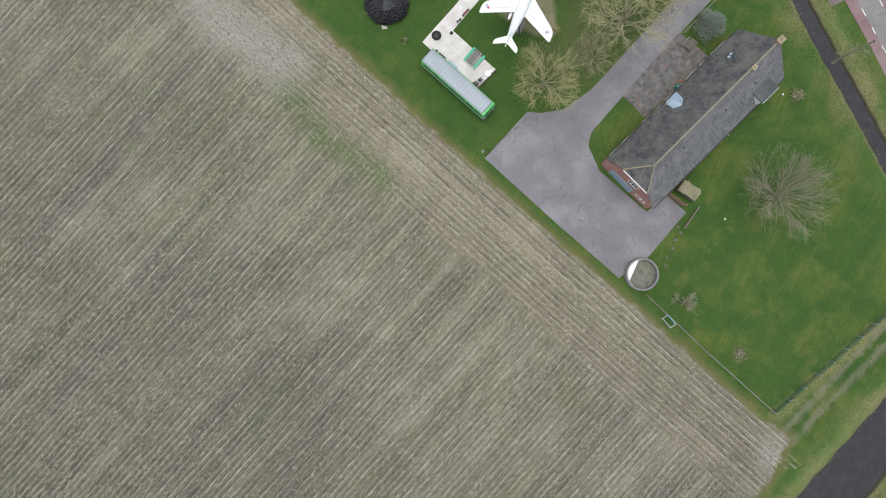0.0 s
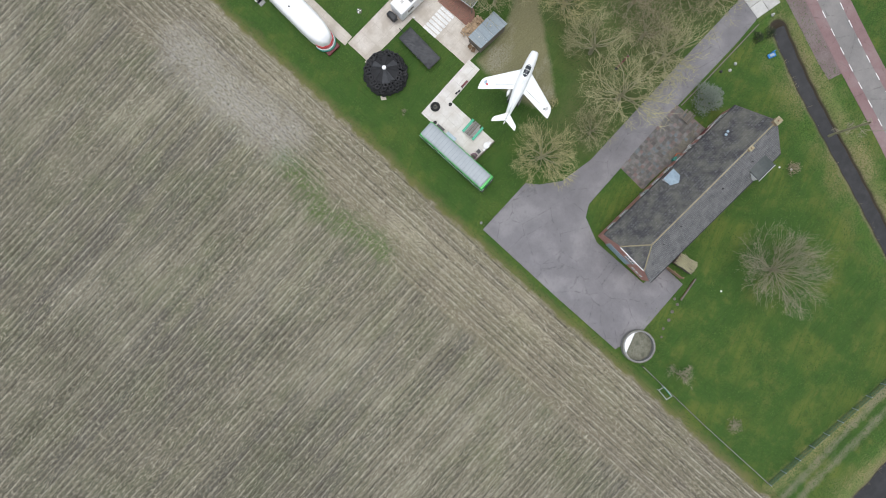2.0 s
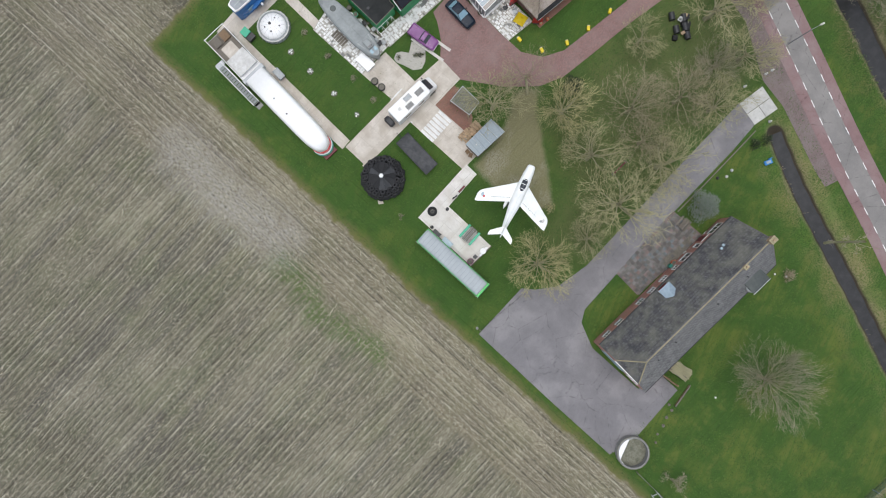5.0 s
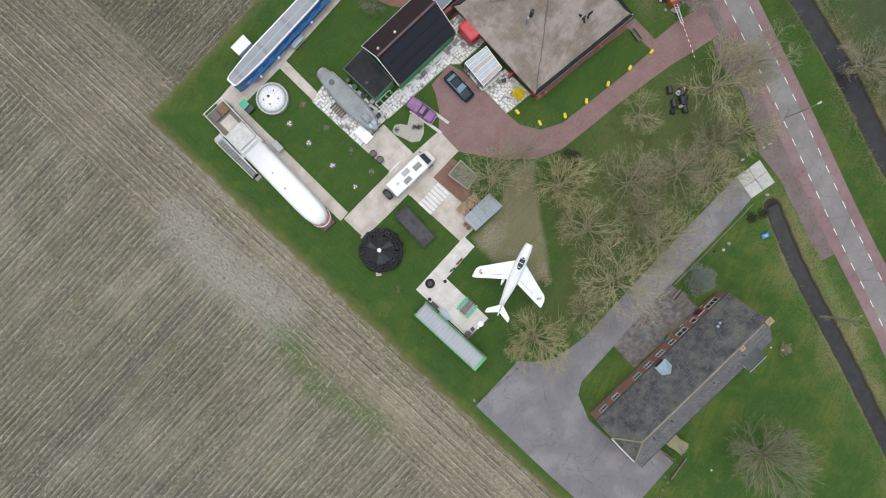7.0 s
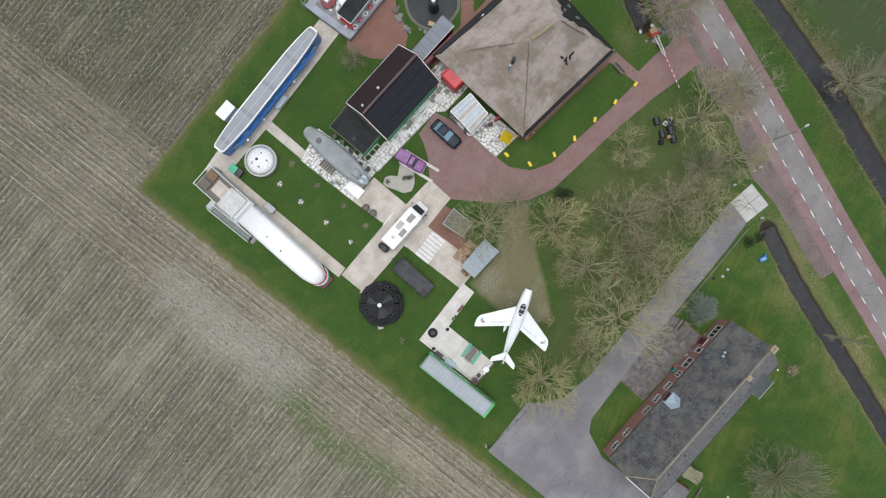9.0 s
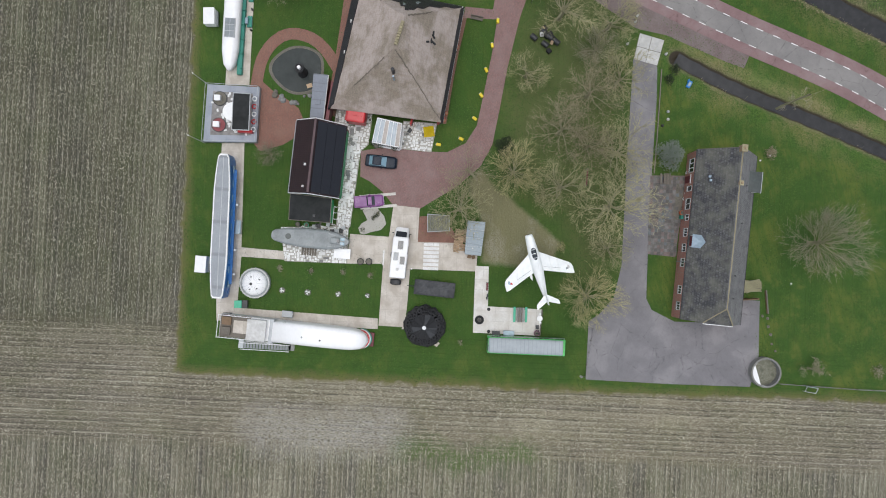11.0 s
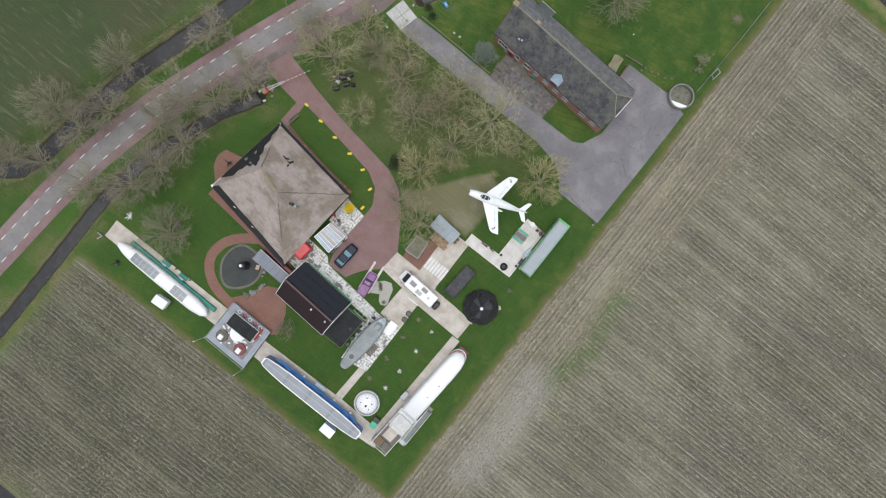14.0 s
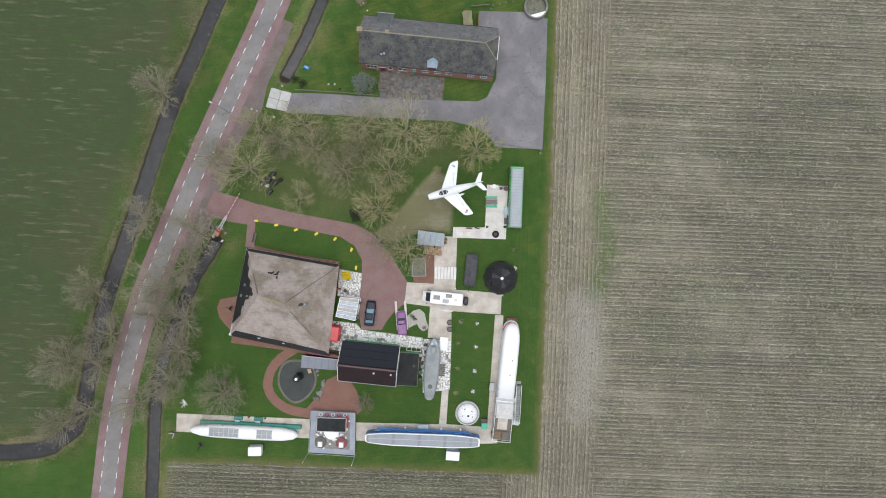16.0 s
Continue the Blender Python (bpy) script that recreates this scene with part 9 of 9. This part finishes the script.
for k, spots in PLACES.items():
    for i, (at, rz, s) in enumerate(spots):
        m = pose(*at, -0.05, 0, 0, rz) @ Matrix.Scale(s, 4)
        if i == 0:
            TREES[k].matrix_basis = m
        else:
            sc = TREES[k].scale.x
            copy_thing(TREES[k], pose(*at, -0.05, 0, 0, rz) @ Matrix.Scale(s / sc, 4))

# ---- straw on the field, reed on the banks ----


def scatter(name, material, pos, yaw, length, width, lift, label):
    """Thin strips lying or leaning at pos."""
    n = len(pos)
    d = np.stack([np.cos(yaw), np.sin(yaw), np.zeros(n)], 1)
    w = np.stack([-np.sin(yaw), np.cos(yaw), np.zeros(n)], 1)
    tip = d * length[:, None]
    tip[:, 2] = lift
    co = np.stack([pos - w * width[:, None], pos + w * width[:, None], pos + tip + w * width[:, None] * 0.6, pos + tip - w * width[:, None] * 0.6], 1).reshape(-1, 3)
    me = bpy.data.meshes.new(name)
    me.vertices.add(4 * n)
    me.vertices.foreach_set("co", co.ravel())
    me.loops.add(4 * n)
    me.loops.foreach_set("vertex_index", np.arange(4 * n))
    me.polygons.add(n)
    me.polygons.foreach_set("loop_start", np.arange(0, 4 * n, 4))
    me.update()
    me.materials.append(MATS[material])
    return tagged(new(name, me), label, name.replace("_", " "), "", "stuff")


rng = np.random.default_rng(7)
N = 260000
x, y = rng.uniform(1.2, 74, N), rng.uniform(-37, 118, N)
south = rng.random(N) < 0.11
x = np.where(south, rng.uniform(-66, 1, N), x)
y = np.where(south, rng.uniform(-37, -0.8, N), y)
on_head = np.abs(x - 4) < 5.5
row = np.round(y / 0.75) * 0.75 + rng.normal(0, 0.06, N)
col = np.round(x / 0.75) * 0.75 + rng.normal(0, 0.06, N)
y = np.where(on_head | (rng.random(N) < 0.25), y, row)
x = np.where(on_head & (rng.random(N) < 0.75), col, x)
patchy = np.sin(x * 0.11 + 1.3 * np.sin(y * 0.05)) + np.sin(y * 0.17 + 0.6 * np.sin(x * 0.09)) + rng.normal(0, 1.1, N)
keep = (patchy > -0.9) & (line_distance(x, y, [(60, 119), (5, 119)]) > 2.8) & ((x > 1.2) | (y < -0.7))
x, y, on_head = x[keep], y[keep], on_head[keep]
n = len(x)
yaw = np.where(on_head, math.pi / 2, 0.0) + np.where(rng.random(n) < 0.45, rng.normal(0, 0.25, n), rng.normal(0, 1.2, n))
scatter("straw", "straw", np.stack([x, y, np.full(n, 0.03)], 1), yaw, np.where(rng.random(n) < 0.25, rng.uniform(0.35, 0.65, n), rng.uniform(0.12, 0.34, n)), rng.uniform(0.013, 0.030, n), rng.uniform(0.0, 0.05, n), "pale maize stubble and straw littering the tilled field")
pts = []
for line, half in DITCHES:
    sp = spline(line, 0.25)
    for a, b in zip(sp, sp[1:]):
        d = (b - a).normalized()
        for k in range(9):
            s = rng.choice((-1, 1))
            q = a + Vector((-d.y, d.x)) * float(s * (half + rng.uniform(0.3, 1.3)))
            pts.append((q.x + rng.normal(0, 0.15), q.y + rng.normal(0, 0.15)))
pts = np.array(pts)
clump = np.sin(pts[:, 0] * 0.35) + np.sin(pts[:, 1] * 0.27) + rng.normal(0, 0.7, len(pts))
pts = pts[(clump > -0.1) & (pts[:, 0] > -118) & (pts[:, 0] < 78) & (pts[:, 1] > -60) & (pts[:, 1] < 130)]
n = len(pts)
scatter("reed", "dead_reed", np.concatenate([pts, np.full((n, 1), -0.5)], 1), rng.uniform(0, 6.28, n), rng.uniform(0.15, 0.4, n), rng.uniform(0.008, 0.02, n), rng.uniform(0.3, 0.7, n), "dead straw-coloured reed along the ditches")

# rank grass and reed on the banks of the wide ditch
pts = []
sp = spline(BIG_DITCH, 0.25)
for a, b in zip(sp, sp[1:]):
    d = (b - a).normalized()
    for k in range(60):
        q = a + Vector((-d.y, d.x)) * float(rng.choice((-1, 1)) * (1.9 + abs(rng.normal(0, 1.5))))
        pts.append((q.x + rng.normal(0, 0.15), q.y + rng.normal(0, 0.15)))
pts = np.array(pts)
clump = np.sin(pts[:, 0] * 0.5 + 1.5 * np.sin(pts[:, 1] * 0.21)) + np.sin(pts[:, 1] * 0.37) + rng.normal(0, 0.8, len(pts))
pts = pts[(clump > -0.4) & (pts[:, 1] < 125) & (pts[:, 0] > -115) & (line_distance(pts[:, 0], pts[:, 1], ROAD) > 3.0)]
near = (np.sin(pts[:, 0] * 0.31) + np.sin(pts[:, 1] * 0.19 + 1.0) + rng.normal(0, 0.6, len(pts)) > 0.2) & (line_distance(pts[:, 0], pts[:, 1], BIG_DITCH) < 2.3 + 0.5 * rng.random(len(pts)))
for keep, name, mat, label in ((near, "reed", "dead_reed", "flattened dead reed on the ditch bank"), (~near, "grass", "grass_blade", "rank green grass on the ditch bank")):
    q = pts[keep]
    n = len(q)
    scatter(name, mat, np.concatenate([q, np.zeros((n, 1))], 1), rng.uniform(0, 6.28, n), rng.uniform(0.12, 0.4, n), rng.uniform(0.015, 0.035, n), rng.uniform(0.05, 0.25, n), label)

# short grass over the lawns and verges
N = 260000
x, y = rng.uniform(-72, 0.9, N), rng.uniform(-0.5, 118, N)
west = rng.random(N) < 0.12
x, y = np.where(west, rng.uniform(-115, -60, N), x), np.where(west, rng.uniform(-40, 110, N), y)
PAVED = ([(-48.21, 64.55), (-47.42, 68.11), (-19.89, 67.87), (-11.62, 68.82), (-10.19, 80.53), (-13.74, 81.01), (-13.66, 84.55), (-1.04, 83.61), (-1.09, 59.58), (-9.61, 59.66), (-13.17, 63.15)], [(-35.66, 73.87), (-35.79, 82.59), (-9.69, 81.07), (-9.86, 71.91)],
         [(-31.28, 67.62), (-19.78, 67.77), (-19.52, 71.93), (-31.48, 73.01)], [(-60.92, 49.67), (-46.15, 46.21), (-34.73, 44.48), (-28.34, 39.54), (-24.82, 34.19), (-25.20, 30.45), (-29.24, 25.44), (-32.96, 25.31), (-33.34, 37.91), (-37.43, 42.10), (-53.09, 44.39), (-62.40, 45.48)],
         [(-56.77, 22.78), (-38.86, 20.55), (-37.54, 36.92), (-54.33, 39.28)], [(-38.05, 23.47), (-16.37, 24.26), (-16.29, 13.92), (-37.69, 14.19)], [(-38.05, 36.90), (-33.16, 36.05), (-32.81, 21.59), (-39.51, 21.35)], [(-25.30, 30.45), (-25.03, 34.29), (-7.57, 32.87), (-7.64, 29.03)],
         [(-20.06, 34.27), (-18.84, 43.01), (-16.14, 42.91), (-16.09, 33.27)], [(-16.97, 42.77), (-7.22, 42.83), (-7.17, 52.59), (-11.02, 52.75), (-11.13, 44.86), (-16.94, 44.74)], [(-8.67, 28.89), (-7.12, 28.95), (-7.37, 5.35), (-65.94, 5.36), (-66.08, 8.85), (-9.35, 8.38)], [(-50.32, 20.96), (-32.81, 21.59), (-31.84, 9.76), (-49.85, 9.12)])
keep = (signed(x, y, GRASS_EDGE) > 0.3) & (line_distance(x, y, ROAD) > 3.1)
for poly in (*PAVED, BARE):
    keep &= ~inside(x, y, poly)
for line, half in DITCHES:
    keep &= line_distance(x, y, line) > half + 1.0
keep &= (np.sin(x * 0.9 + 2 * np.sin(y * 0.4)) + np.sin(y * 1.1 + np.sin(x * 0.5)) + rng.normal(0, 0.9, N)) > -0.6
x, y = x[keep], y[keep]
n = len(x)
scatter("grass", "grass_blade", np.stack([x, y, np.full(n, 0.0)], 1), rng.uniform(0, 6.28, n), rng.uniform(0.07, 0.24, n), rng.uniform(0.02, 0.045, n), rng.uniform(0.03, 0.09, n), "short tufted lawn grass")
